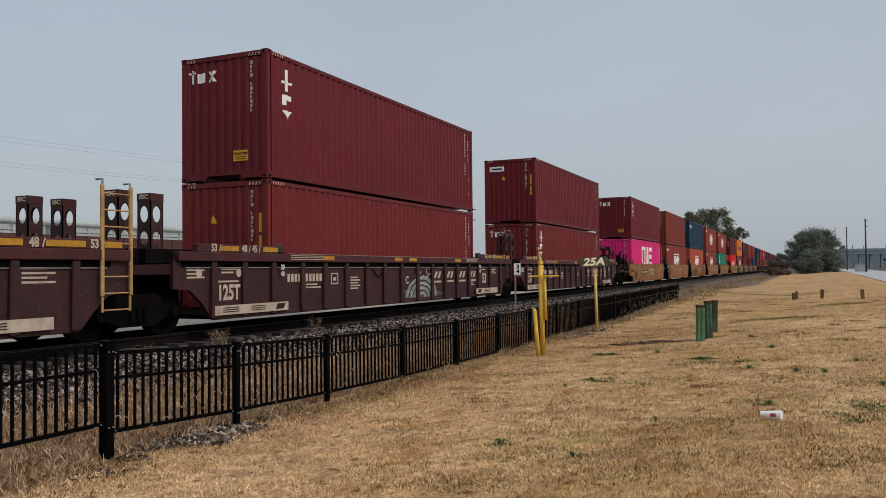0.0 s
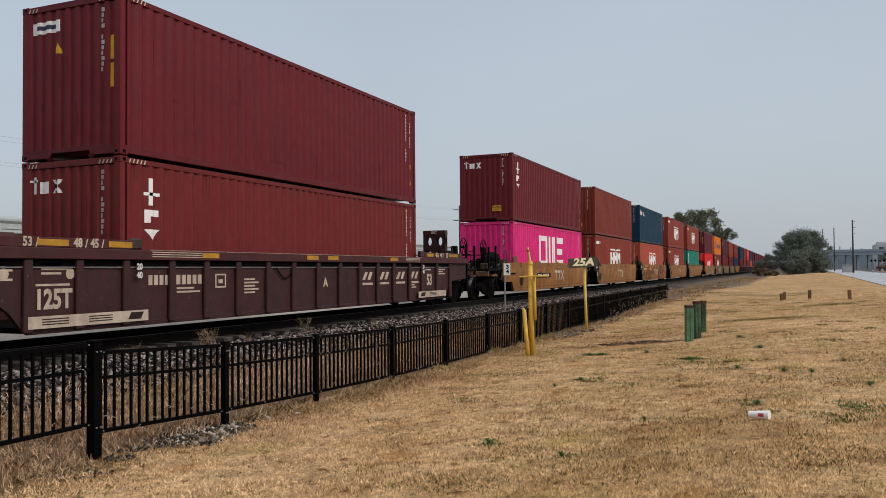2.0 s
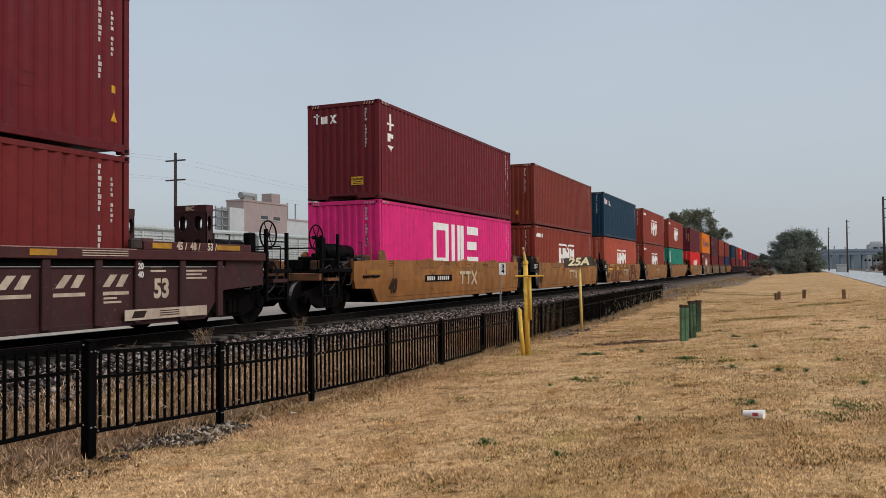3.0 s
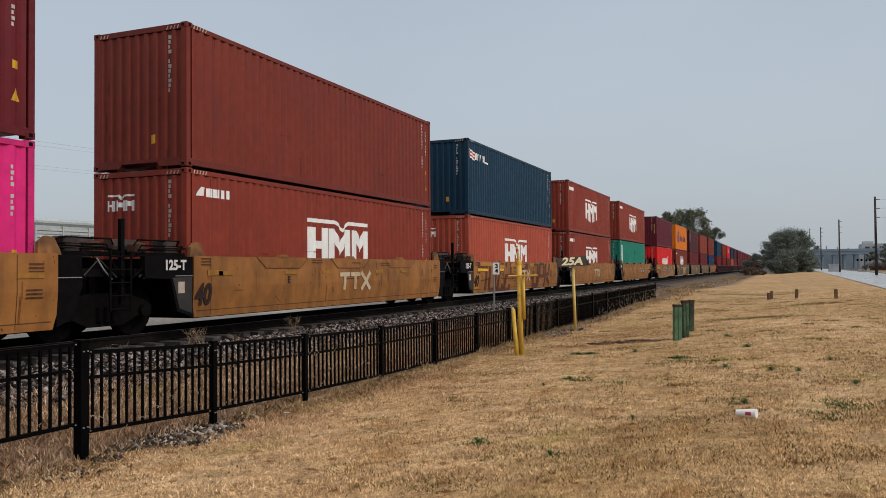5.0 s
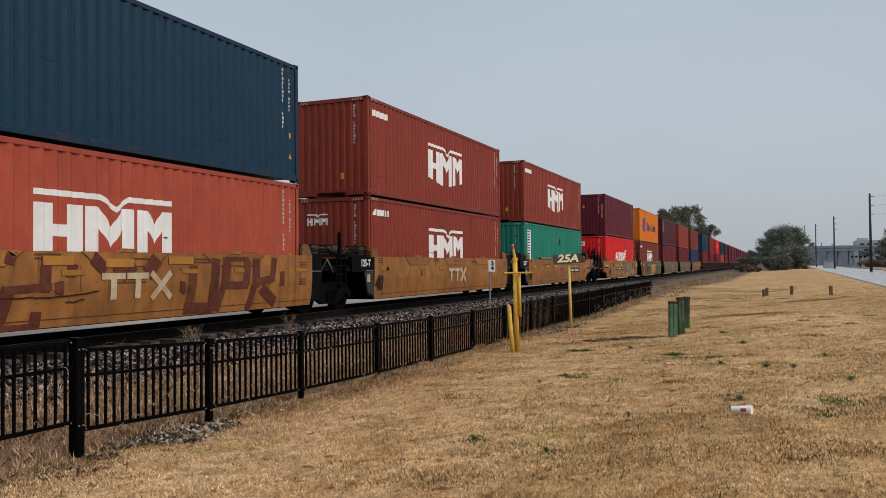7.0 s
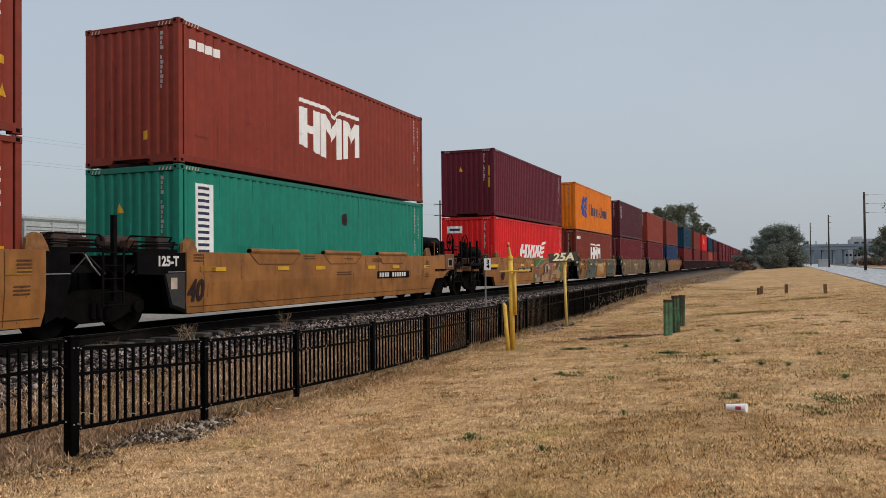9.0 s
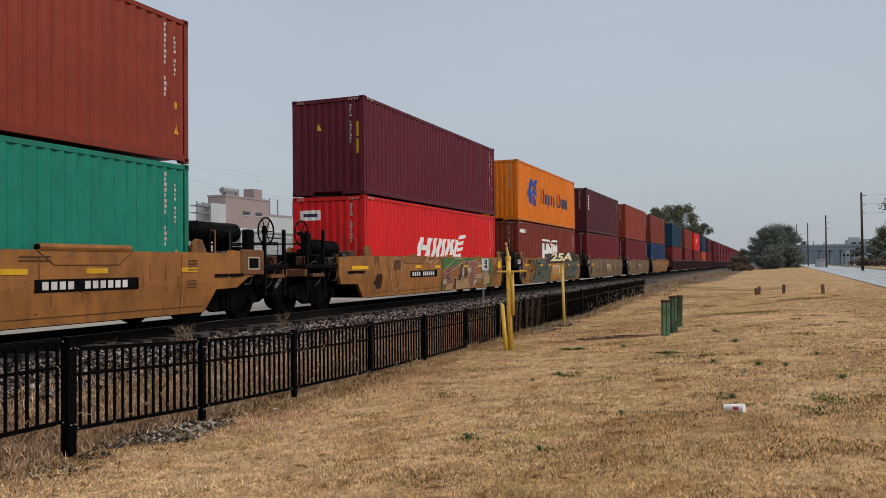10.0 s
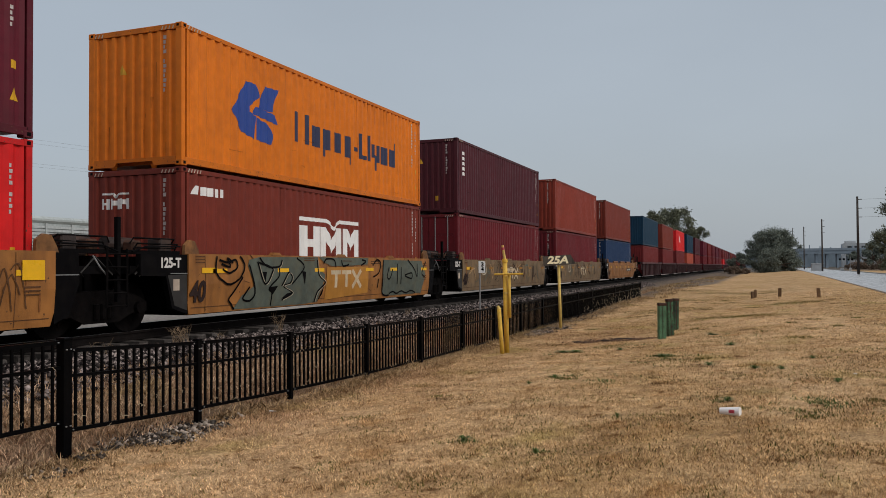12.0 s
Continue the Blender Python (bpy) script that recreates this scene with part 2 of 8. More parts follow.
# woods tinted blue-grey so that distance haze is part of the colour
HAZE_WOOD = surface("far_woods_haze_tint", (0.150, 0.185, 0.215), 0.95, 0, 0.15, 0.15, (0.11, 0.135, 0.155), 0.6, True, 0.0)
BRUSH = surface("dry_brush", (0.150, 0.100, 0.070), 0.8, 0, 0.3, 2.0, (0.09, 0.075, 0.05), 0.6, bump=0.0)
# concrete coloured pale blue, with the haze of its distance painted in
CONCRETE = surface("bridge_concrete", (0.25, 0.30, 0.35), 0.8, 0, 0.08, 0.2, (0.22, 0.26, 0.29), 0.4, True, 0.0)
WINDOW_DARK = surface("window_dark", (0.05, 0.055, 0.06), 0.15, 0, 0.1, 1.0, bump=0.0)
BARK = surface("bark", (0.070, 0.052, 0.040), 0.9, 0, 0.3, 8.0, bump=0.5, bump_scale=18.0, gloss=0.1)
# both leaf colours are lightened and greyed to imitate distance haze
LEAF = surface("leaf", (0.150, 0.170, 0.142), 0.8, 0, 0.2, 1.4, (0.110, 0.105, 0.065), 0.5, bump=0.0, gloss=0.1)
LEAF_BROWN = surface("leaf_turning", (0.135, 0.145, 0.100), 0.65, 0, 0.3, 1.4, (0.15, 0.125, 0.075), 0.6, bump=0.0, gloss=0.1)
WEED = surface("weed_green", (0.075, 0.118, 0.024), 0.6, 0, 0.3, 12.0, bump=0.0)
CUP_WHITE = surface("cup_white", (0.80, 0.78, 0.77), 0.4, 0, 0.04, 20.0, (0.55, 0.5, 0.47), 0.2)
CUP_PRINT = surface("cup_print", (0.42, 0.06, 0.08), 0.4, 0, 0.1, 20.0)
LITTER = surface("litter_paper", (0.62, 0.60, 0.56), 0.7, 0, 0.1, 20.0)


def lawn_tone(n, l, where):
    """How the lawn's tone wanders: wide worn and mossy patches, and smaller clumps."""
    def noise_at(scale, detail, stretch=(1, 1, 1)):
        t, mp = n.new("ShaderNodeTexNoise"), n.new("ShaderNodeMapping")
        mp.inputs["Scale"].default_value = stretch
        t.inputs["Scale"].default_value, t.inputs["Detail"].default_value = scale, detail
        l.new(where, mp.inputs[0])
        l.new(mp.outputs[0], t.inputs["Vector"])
        return t.outputs[0]

    def ramped(value, a, z, one, two):
        r, x = n.new("ShaderNodeMapRange"), n.new("ShaderNodeMixRGB")
        r.inputs[1].default_value, r.inputs[2].default_value = a, z
        x.inputs[1].default_value, x.inputs[2].default_value = (*one, 1), (*two, 1)
        l.new(value, r.inputs[0])
        l.new(r.outputs[0], x.inputs[0])
        return x.outputs[0]

    def times(one, two):
        x = n.new("ShaderNodeMixRGB")
        x.blend_type = "MULTIPLY"
        x.inputs[0].default_value = 1
        l.new(one, x.inputs[1])
        l.new(two, x.inputs[2])
        return x.outputs[0]

    tone = ramped(noise_at(0.45, 5, (1, 0.6, 1)), 0.36, 0.60, (0.93, 0.89, 0.82), (1.05, 1.05, 1.05))
    tone = times(tone, ramped(noise_at(1.7, 5), 0.36, 0.60, (0.88, 0.84, 0.80), (1.09, 1.09, 1.09)))
    tone = times(tone, ramped(noise_at(0.16, 4, (1, 0.4, 1)), 0.40, 0.58, (0.93, 0.92, 0.85), (1.06, 1.06, 1.05)))
    tone = times(tone, ramped(noise_at(9.0, 3), 0.34, 0.62, (0.80, 0.76, 0.72), (1.16, 1.16, 1.16)))
    tone = times(tone, ramped(noise_at(27.0, 2), 0.36, 0.60, (0.84, 0.81, 0.77), (1.16, 1.16, 1.16)))
    tone = times(tone, ramped(noise_at(1.15, 9), 0.60, 0.67, (1, 1, 1), (0.84, 0.76, 0.66)))
    tone = times(tone, ramped(noise_at(4.2, 5), 0.62, 0.67, (1, 1, 1), (0.50, 0.40, 0.30)))
    return times(tone, ramped(noise_at(0.75, 7, (1, 0.6, 1)), 0.56, 0.70, (1, 1, 1), (0.78, 0.84, 0.64)))


def straw_material(name, base, tip, toned=True, skew=1.0):
    """Dry blades: the colour wanders from blade to blade and in patches over the lawn."""
    m = bpy.data.materials.new(name)
    m.use_nodes = True
    n, l = m.node_tree.nodes, m.node_tree.links
    b = n["Principled BSDF"]
    b.inputs["Roughness"].default_value = 0.8
    b.inputs["Specular IOR Level"].default_value = 0.1
    geo, mix, mul = n.new("ShaderNodeNewGeometry"), n.new("ShaderNodeMixRGB"), n.new("ShaderNodeMixRGB")
    mix.inputs[1].default_value, mix.inputs[2].default_value = (*base, 1), (*tip, 1)
    bend = n.new("ShaderNodeMath")
    bend.operation = "POWER"
    bend.inputs[1].default_value = skew
    l.new(geo.outputs["Random Per Island"], bend.inputs[0])
    l.new(bend.outputs[0], mix.inputs[0])
    if not toned:
        l.new(mix.outputs[0], b.inputs["Base Color"])
        return m
    mul.blend_type = "MULTIPLY"
    mul.inputs[0].default_value = 1
    l.new(mix.outputs[0], mul.inputs[1])
    l.new(lawn_tone(n, l, geo.outputs["Position"]), mul.inputs[2])
    l.new(mul.outputs[0], b.inputs["Base Color"])
    return m


STRAW = straw_material("straw", (0.250, 0.155, 0.083), (0.940, 0.700, 0.425))
STRAW_GREY = straw_material("straw_grey", (0.105, 0.070, 0.042), (0.640, 0.475, 0.295))
DRY_STALK = surface("dry_stalk", (0.26, 0.18, 0.11), 0.8, 0, 0.3, 20.0, bump=0.0)
VINE = surface("dead_vine", (0.40, 0.32, 0.22), 0.8, 0, 0.2, 20.0, bump=0.0)
RUSSET = straw_material("russet_straw", (0.170, 0.108, 0.074), (0.740, 0.530, 0.370))
TURF_GREEN = straw_material("turf_green", (0.050, 0.068, 0.016), (0.200, 0.165, 0.045))
TUFT_BROWN = straw_material("tuft_brown", (0.060, 0.038, 0.020), (0.330, 0.215, 0.115))
RUSTY_GRASS = straw_material("rusty_grass", (0.200, 0.115, 0.068), (0.720, 0.490, 0.320))
RED_SOIL = straw_material("red_soil", (0.030, 0.017, 0.012), (0.270, 0.150, 0.095), False, 1.6)
PEBBLE = straw_material("pebble", (0.008, 0.006, 0.006), (0.400, 0.325, 0.295), False, 3.0)
PEBBLE_PALE = straw_material("pebble_pale", (0.020, 0.016, 0.013), (0.480, 0.390, 0.315), False, 3.2)
# stones dark with oil, and darker still for the shade under the train
PEBBLE_OILY_SHADED = straw_material("pebble_oily_shaded", (0.004, 0.003, 0.003), (0.060, 0.047, 0.042), False, 2.0)


def ground_material():
    """Dormant lawn with worn, brown and greenish patches; crushed stone along the track; bare gravel beyond it."""
    m = bpy.data.materials.new("ground")
    m.use_nodes = True
    n, l = m.node_tree.nodes, m.node_tree.links
    b = n["Principled BSDF"]
    b.inputs["Roughness"].default_value = 0.9
    b.inputs["Specular IOR Level"].default_value = 0.1
    geo, sep = n.new("ShaderNodeNewGeometry"), n.new("ShaderNodeSeparateXYZ")
    l.new(geo.outputs["Position"], sep.inputs[0])

    def noise_at(scale, detail):
        t = n.new("ShaderNodeTexNoise")
        t.inputs["Scale"].default_value, t.inputs["Detail"].default_value = scale, detail
        l.new(geo.outputs["Position"], t.inputs["Vector"])
        return t.outputs[0]

    def ranged(value, a, z, low, high):
        r = n.new("ShaderNodeMapRange")
        for i, v in enumerate((a, z, low, high)):
            r.inputs[i + 1].default_value = v
        l.new(value, r.inputs[0])
        return r.outputs[0]

    def blend(kind, factor, one, two):
        x = n.new("ShaderNodeMixRGB")
        x.blend_type = kind
        for i, v in enumerate((factor, one, two)):
            if isinstance(v, (int, float)):
                x.inputs[i].default_value = v
            elif isinstance(v, tuple):
                x.inputs[i].default_value = (*v, 1)
            else:
                l.new(v, x.inputs[i])
        return x.outputs[0]

    def summed(one, two, scale):
        k, s = n.new("ShaderNodeMath"), n.new("ShaderNodeMath")
        k.operation, s.operation = "MULTIPLY", "ADD"
        k.inputs[1].default_value = scale
        l.new(two, k.inputs[0])
        l.new(one, s.inputs[0])
        l.new(k.outputs[0], s.inputs[1])
        return s.outputs[0]

    lawn = blend("MIX", ranged(noise_at(45, 5), 0.3, 0.7, 0, 1), (0.225, 0.140, 0.074), (0.630, 0.440, 0.252))
    lawn = blend("MULTIPLY", 1.0, lawn, lawn_tone(n, l, geo.outputs["Position"]))
    lawn = blend("MULTIPLY", 1.0, lawn, ranged(noise_at(3.2, 6), 0.35, 0.65, 0.72, 1.15))
    stone = blend("MIX", ranged(noise_at(22, 3), 0.35, 0.65, 0, 1), (0.010, 0.008, 0.007), (0.095, 0.078, 0.069))
    gravel = blend("MIX", ranged(noise_at(9, 6), 0.3, 0.7, 0, 1), (0.230, 0.200, 0.172), (0.430, 0.385, 0.340))
    edge = summed(sep.outputs[0], noise_at(0.9, 5), 1.6)
    dirt = blend("MIX", ranged(noise_at(6, 6), 0.3, 0.7, 0, 1), (0.060, 0.045, 0.037), (0.250, 0.190, 0.140))
    verge = summed(edge, ranged(sep.outputs[1], 30, 80, 0, 1), -5.2)
    lawn = blend("MIX", ranged(verge, -8.7, -7.9, 1, 0), lawn, dirt)
    foot = summed(summed(sep.outputs[0], sep.outputs[1], -0.02), noise_at(1.7, 6), 1.5)
    soil = blend("MIX", ranged(noise_at(14, 5), 0.35, 0.65, 0, 1), (0.034, 0.025, 0.020), (0.185, 0.132, 0.092))
    lawn = blend("MIX", ranged(foot, -6.55, -5.95, 0.75, 0), lawn, soil)
    lawn = blend("MIX", ranged(sep.outputs[1], 185, 260, 0, 1), lawn, (0.085, 0.072, 0.060))
    # ballast near the rails blackened: oil stain plus the train's shade, painted in
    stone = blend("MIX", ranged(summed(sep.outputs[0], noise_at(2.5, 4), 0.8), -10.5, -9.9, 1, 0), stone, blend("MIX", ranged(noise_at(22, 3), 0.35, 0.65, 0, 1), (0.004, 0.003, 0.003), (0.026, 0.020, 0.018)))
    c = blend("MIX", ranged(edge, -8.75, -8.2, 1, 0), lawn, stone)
    c = blend("MIX", ranged(edge, -13.3, -12.7, 1, 0), c, gravel)
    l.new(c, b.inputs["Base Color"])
    r = n.new("ShaderNodeBump")
    r.inputs["Strength"].default_value, r.inputs["Distance"].default_value = 0.6, 0.04
    l.new(noise_at(38, 6), r.inputs["Height"])
    l.new(r.outputs[0], b.inputs["Normal"])
    return m


GROUND = ground_material()


# ---- mesh helpers ----
def part(name, bm, material, parent=None, label="", smooth=False):
    """Links a bmesh as one mesh object, under a thing where one is given."""
    me = bpy.data.meshes.new(name)
    bmesh.ops.recalc_face_normals(bm, faces=bm.faces)
    if smooth:
        for f in bm.faces:
            f.smooth = True
    bm.to_mesh(me)
    bm.free()
    me.materials.append(material)
    ob = new(name, me)
    ob.parent = parent
    return tagged(ob, label)


def share(name, me, parent, m=None, label=""):
    ob = new(name, me)
    ob.parent = parent
    if m is not None:
        ob.matrix_basis = m
    return tagged(ob, label)


def stuff(name, verts, faces, material, label, category, parent=None):
    me = bpy.data.meshes.new(name)
    me.from_pydata(verts, [], faces)
    me.materials.append(material)
    ob = new(name, me)
    ob.parent = parent
    return tagged(ob, label, "" if parent else category, kind="stuff")


def thing(name, label, category, group="", kind=""):
    return tagged(new(name), label, category, group, kind)


def box(bm, x0, x1, y0, y1, z0, z1):
    v = [bm.verts.new((x, y, z)) for z in (z0, z1) for y in (y0, y1) for x in (x0, x1)]
    for q in ((0, 2, 3, 1), (4, 5, 7, 6), (0, 1, 5, 4), (2, 6, 7, 3), (0, 4, 6, 2), (1, 3, 7, 5)):
        bm.faces.new([v[i] for i in q])
    return bm


def block(x0, x1, y0, y1, z0, z1, bevel=0.0):
    bm = box(bmesh.new(), x0, x1, y0, y1, z0, z1)
    if bevel:
        bmesh.ops.bevel(bm, geom=bm.edges[:], offset=bevel, segments=1, affect="EDGES", profile=0.5)
    return bm


def tube(bm, a, b, r, r2=None, n=10, caps=True):
    a, b = Vector(a), Vector(b)
    r2 = r if r2 is None else r2
    q = (b - a).to_track_quat("Z", "Y")
    rings = []
    for p, k in ((a, r), (b, r2)):
        rings.append([bm.verts.new(p + q @ Vector((k * math.cos(2 * math.pi * i / n), k * math.sin(2 * math.pi * i / n), 0))) for i in range(n)])
    for i in range(n):
        bm.faces.new((rings[0][i], rings[0][(i + 1) % n], rings[1][(i + 1) % n], rings[1][i]))
    if caps:
        bm.faces.new(rings[0][::-1])
        bm.faces.new(rings[1])
    return bm


def bent(points, r, n=6):
    """One continuous tube along the points."""
    bm, pts = bmesh.new(), [Vector(p) for p in points]
    rings = []
    for i, p in enumerate(pts):
        way = (pts[min(i + 1, len(pts) - 1)] - pts[max(i - 1, 0)]).normalized()
        side = way.cross(Vector((0.31, 0.17, 0.93)) if abs(way.z) < 0.8 else Vector((0.9, 0.3, 0.1))).normalized()
        up = way.cross(side)
        rings.append([bm.verts.new(p + side * r * math.cos(2 * math.pi * k / n) + up * r * math.sin(2 * math.pi * k / n)) for k in range(n)])
    for a, b in zip(rings, rings[1:]):
        for k in range(n):
            bm.faces.new((a[k], a[(k + 1) % n], b[(k + 1) % n], b[k]))
    bm.faces.new(rings[0][::-1])
    bm.faces.new(rings[-1])
    return bm


def slab(bm, outline, x0, x1):
    """A plate whose outline is given in (y, z), from x0 to x1."""
    one = [bm.verts.new((x0, y, z)) for y, z in outline]
    two = [bm.verts.new((x1, y, z)) for y, z in outline]
    k = len(outline)
    bm.faces.new(one)
    bm.faces.new(two[::-1])
    for i in range(k):
        bm.faces.new((one[i], one[(i + 1) % k], two[(i + 1) % k], two[i]))
    return bm


def ring(bm, centre, radius, tube_r, axis="x", n=18, k=6):
    c = Vector(centre)
    grid = []
    for i in range(n):
        a = 2 * math.pi * i / n
        row = []
        for j in range(k):
            b = 2 * math.pi * j / k
            rr, o = radius + tube_r * math.cos(b), tube_r * math.sin(b)
            p = (o, rr * math.cos(a), rr * math.sin(a)) if axis == "x" else (rr * math.cos(a), o, rr * math.sin(a))
            row.append(bm.verts.new(c + Vector(p)))
        grid.append(row)
    for i in range(n):
        for j in range(k):
            bm.faces.new((grid[i][j], grid[(i + 1) % n][j], grid[(i + 1) % n][(j + 1) % k], grid[i][(j + 1) % k]))
    return bm


def lettering(name, words, size, m, material, parent, depth=0.002, squeeze=1.0, slant=0.0):
    """Words in the built-in font as a thin mesh, standing in the plane that m gives."""
    cu = bpy.data.curves.new(name, "FONT")
    cu.body, cu.size, cu.extrude, cu.align_x, cu.align_y, cu.shear = words, size, depth, "CENTER", "CENTER", slant
    cu.resolution_u, cu.offset = 3, size * 0.038
    tmp = bpy.data.objects.new(name, cu)
    scene.collection.objects.link(tmp)
    bpy.context.view_layer.update()
    me = bpy.data.meshes.new_from_object(tmp.evaluated_get(bpy.context.evaluated_depsgraph_get()))
    bpy.data.objects.remove(tmp)
    me.transform(m @ Matrix.Diagonal((squeeze, 1, 1, 1)))
    me.materials.clear()
    me.materials.append(material)
    ob = new(name, me)
    ob.parent = parent
    return ob

# ---- ground, road and track ----
RAIL = EYE - 1.17          # top of the rail
TRACK_X = -12.0            # centre of the track
LAWN = ((-60, -1.60), (-15.6, -1.60), (-14.6, -1.46), (-9.55, -1.44), (-8.3, -1.93), (-7.2, -2.08), (-5.0, -1.98), (-2.3, -1.75), (0.0, -1.53), (2.5, -1.42), (4.3, -1.30), (40, -1.25))
LAWN_X, LAWN_Z = [a for a, _ in LAWN], [b for _, b in LAWN]


def ground_z(x, y):
    """The lawn falls from the road to a shallow swale along the fence, then the ballast rises to the track."""
    z = np.interp(x, LAWN_X, LAWN_Z)
    far = np.clip((y - 22) / 40, 0, 1)
    swale = np.where((x > -8.4) & (x < 3.5), 1.0, 0.0) * np.clip(np.minimum((x + 8.4) / 1.2, (3.5 - x) / 3.0), 0, 1)
    z = z + far * swale * np.clip(-1.66 - z, -0.12, 0.40)
    z = z + 0.035 * np.sin(x * 0.9 + 1.3) * np.sin(y * 0.33 + 0.4) * np.clip((x + 8.5) / 2, 0, 1)
    mound = 0.16 * np.exp(-((x - 2.2) / 1.6) ** 2 - ((y - 62) / 16) ** 2)
    return z + mound + EYE


def build_ground():
    xs = np.unique(np.concatenate([np.arange(-15.6, 9, 0.35), np.linspace(-60, -16, 12), -np.geomspace(70, 2500, 9), np.linspace(9, 40, 10), np.geomspace(55, 2500, 9)]))
    ys = np.unique(np.concatenate([np.arange(-6, 60, 0.6), np.linspace(60, 200, 40), np.geomspace(215, 4000, 14), -np.geomspace(7, 1200, 10)]))
    gx, gy = np.meshgrid(xs, ys)
    gz = ground_z(gx, gy)
    k = len(xs)
    verts = np.stack([gx.ravel(), gy.ravel(), gz.ravel()], 1).tolist()
    faces = [(j * k + i, j * k + i + 1, (j + 1) * k + i + 1, (j + 1) * k + i) for j in range(len(ys) - 1) for i in range(k - 1)]
    me = bpy.data.meshes.new("ground")
    me.from_pydata(verts, [], faces)
    me.materials.append(GROUND)
    for f in me.polygons:
        f.use_smooth = True
    return tagged(new("ground", me), "dormant straw-coloured lawn with ballast along the railway track", "ground", kind="structure")


build_ground()


def road_edge(y):
    return 4.3 + 0.0225 * y


def strip(name, left, right, z, material, label, category, y0=-60, y1=420, step=12, thick=0.12):
    bm = bmesh.new()
    rows = []
    for y in np.arange(y0, y1 + step, step):
        rows.append([bm.verts.new((x, y, zz)) for x, zz in ((left(y), z - thick), (left(y), z), (right(y), z), (right(y), z - thick))])
    for a, b in zip(rows, rows[1:]):
        for i in range(4):
            bm.faces.new((a[i], a[(i + 1) % 4], b[(i + 1) % 4], b[i]))
    bm.faces.new(rows[0])
    bm.faces.new(rows[-1][::-1])
    return tagged(part(name, bm, material), label, category, kind="structure")


strip("road", lambda y: road_edge(y), lambda y: road_edge(y) + 8.0, EYE - 1.24, ASPHALT, "wet pale grey asphalt road beside the lawn", "road")
strip("kerb", lambda y: road_edge(y) + 8.0, lambda y: road_edge(y) + 8.25, EYE - 1.10, KERB, "low concrete kerb along the far side of the road", "kerb", thick=0.3)


def build_track():
    track = thing("railway_track", "steel rails on weathered wooden ties in dark ballast", "track", kind="structure")
    for side in (-1, 1):
        bm = bmesh.new()
        x = TRACK_X + side * 0.755
        for x0, x1, z0, z1 in ((-0.07, 0.07, -0.17, -0.145), (-0.012, 0.012, -0.145, -0.045), (-0.037, 0.037, -0.045, -0.006)):
            box(bm, x + x0, x + x1, -40, 900, RAIL + z0, RAIL + z1)
        rail = part("rail", bm, RAIL_RUST, track)
        part("running_surface", box(bmesh.new(), x - 0.03, x + 0.03, -40, 900, RAIL - 0.006, RAIL), STEEL_SHINE, rail, "polished top of the rail")
    meshes = []
    for k in range(5):
        bm = block(-1.3, 1.3, -0.115, 0.115, -0.2, 0, 0.015)
        for v in bm.verts:
            v.co += Vector((random.uniform(-0.03, 0.03), random.uniform(-0.01, 0.01), random.uniform(-0.012, 0.006)))
        me = bpy.data.meshes.new("tie")
        bm.to_mesh(me)
        bm.free()
        me.materials.append(TIE_WOOD)
        meshes.append(me)
    for i in range(290):
        share("tie", meshes[i % 5], track, pose(TRACK_X + random.uniform(-0.06, 0.06), 2 + i * 0.53 + random.uniform(-0.03, 0.03), RAIL - 0.172, 0, 0, random.uniform(-1.2, 1.2)))
    return track


build_track()


# ---- fence ----
POSTS = [(4.57, -0.70), (6.78, -0.742), (8.99, -0.94), (11.22, -1.01), (13.83, -1.06), (16.33, -1.075), (18.85, -1.075), (21.28, -1.07), (23.72, -1.04)] + [(26.16 + 2.53 * i, -1.0 + 0.0165 * i) for i in range(9)]


def fence_x(y):
    return -7.3 + 0.02 * y


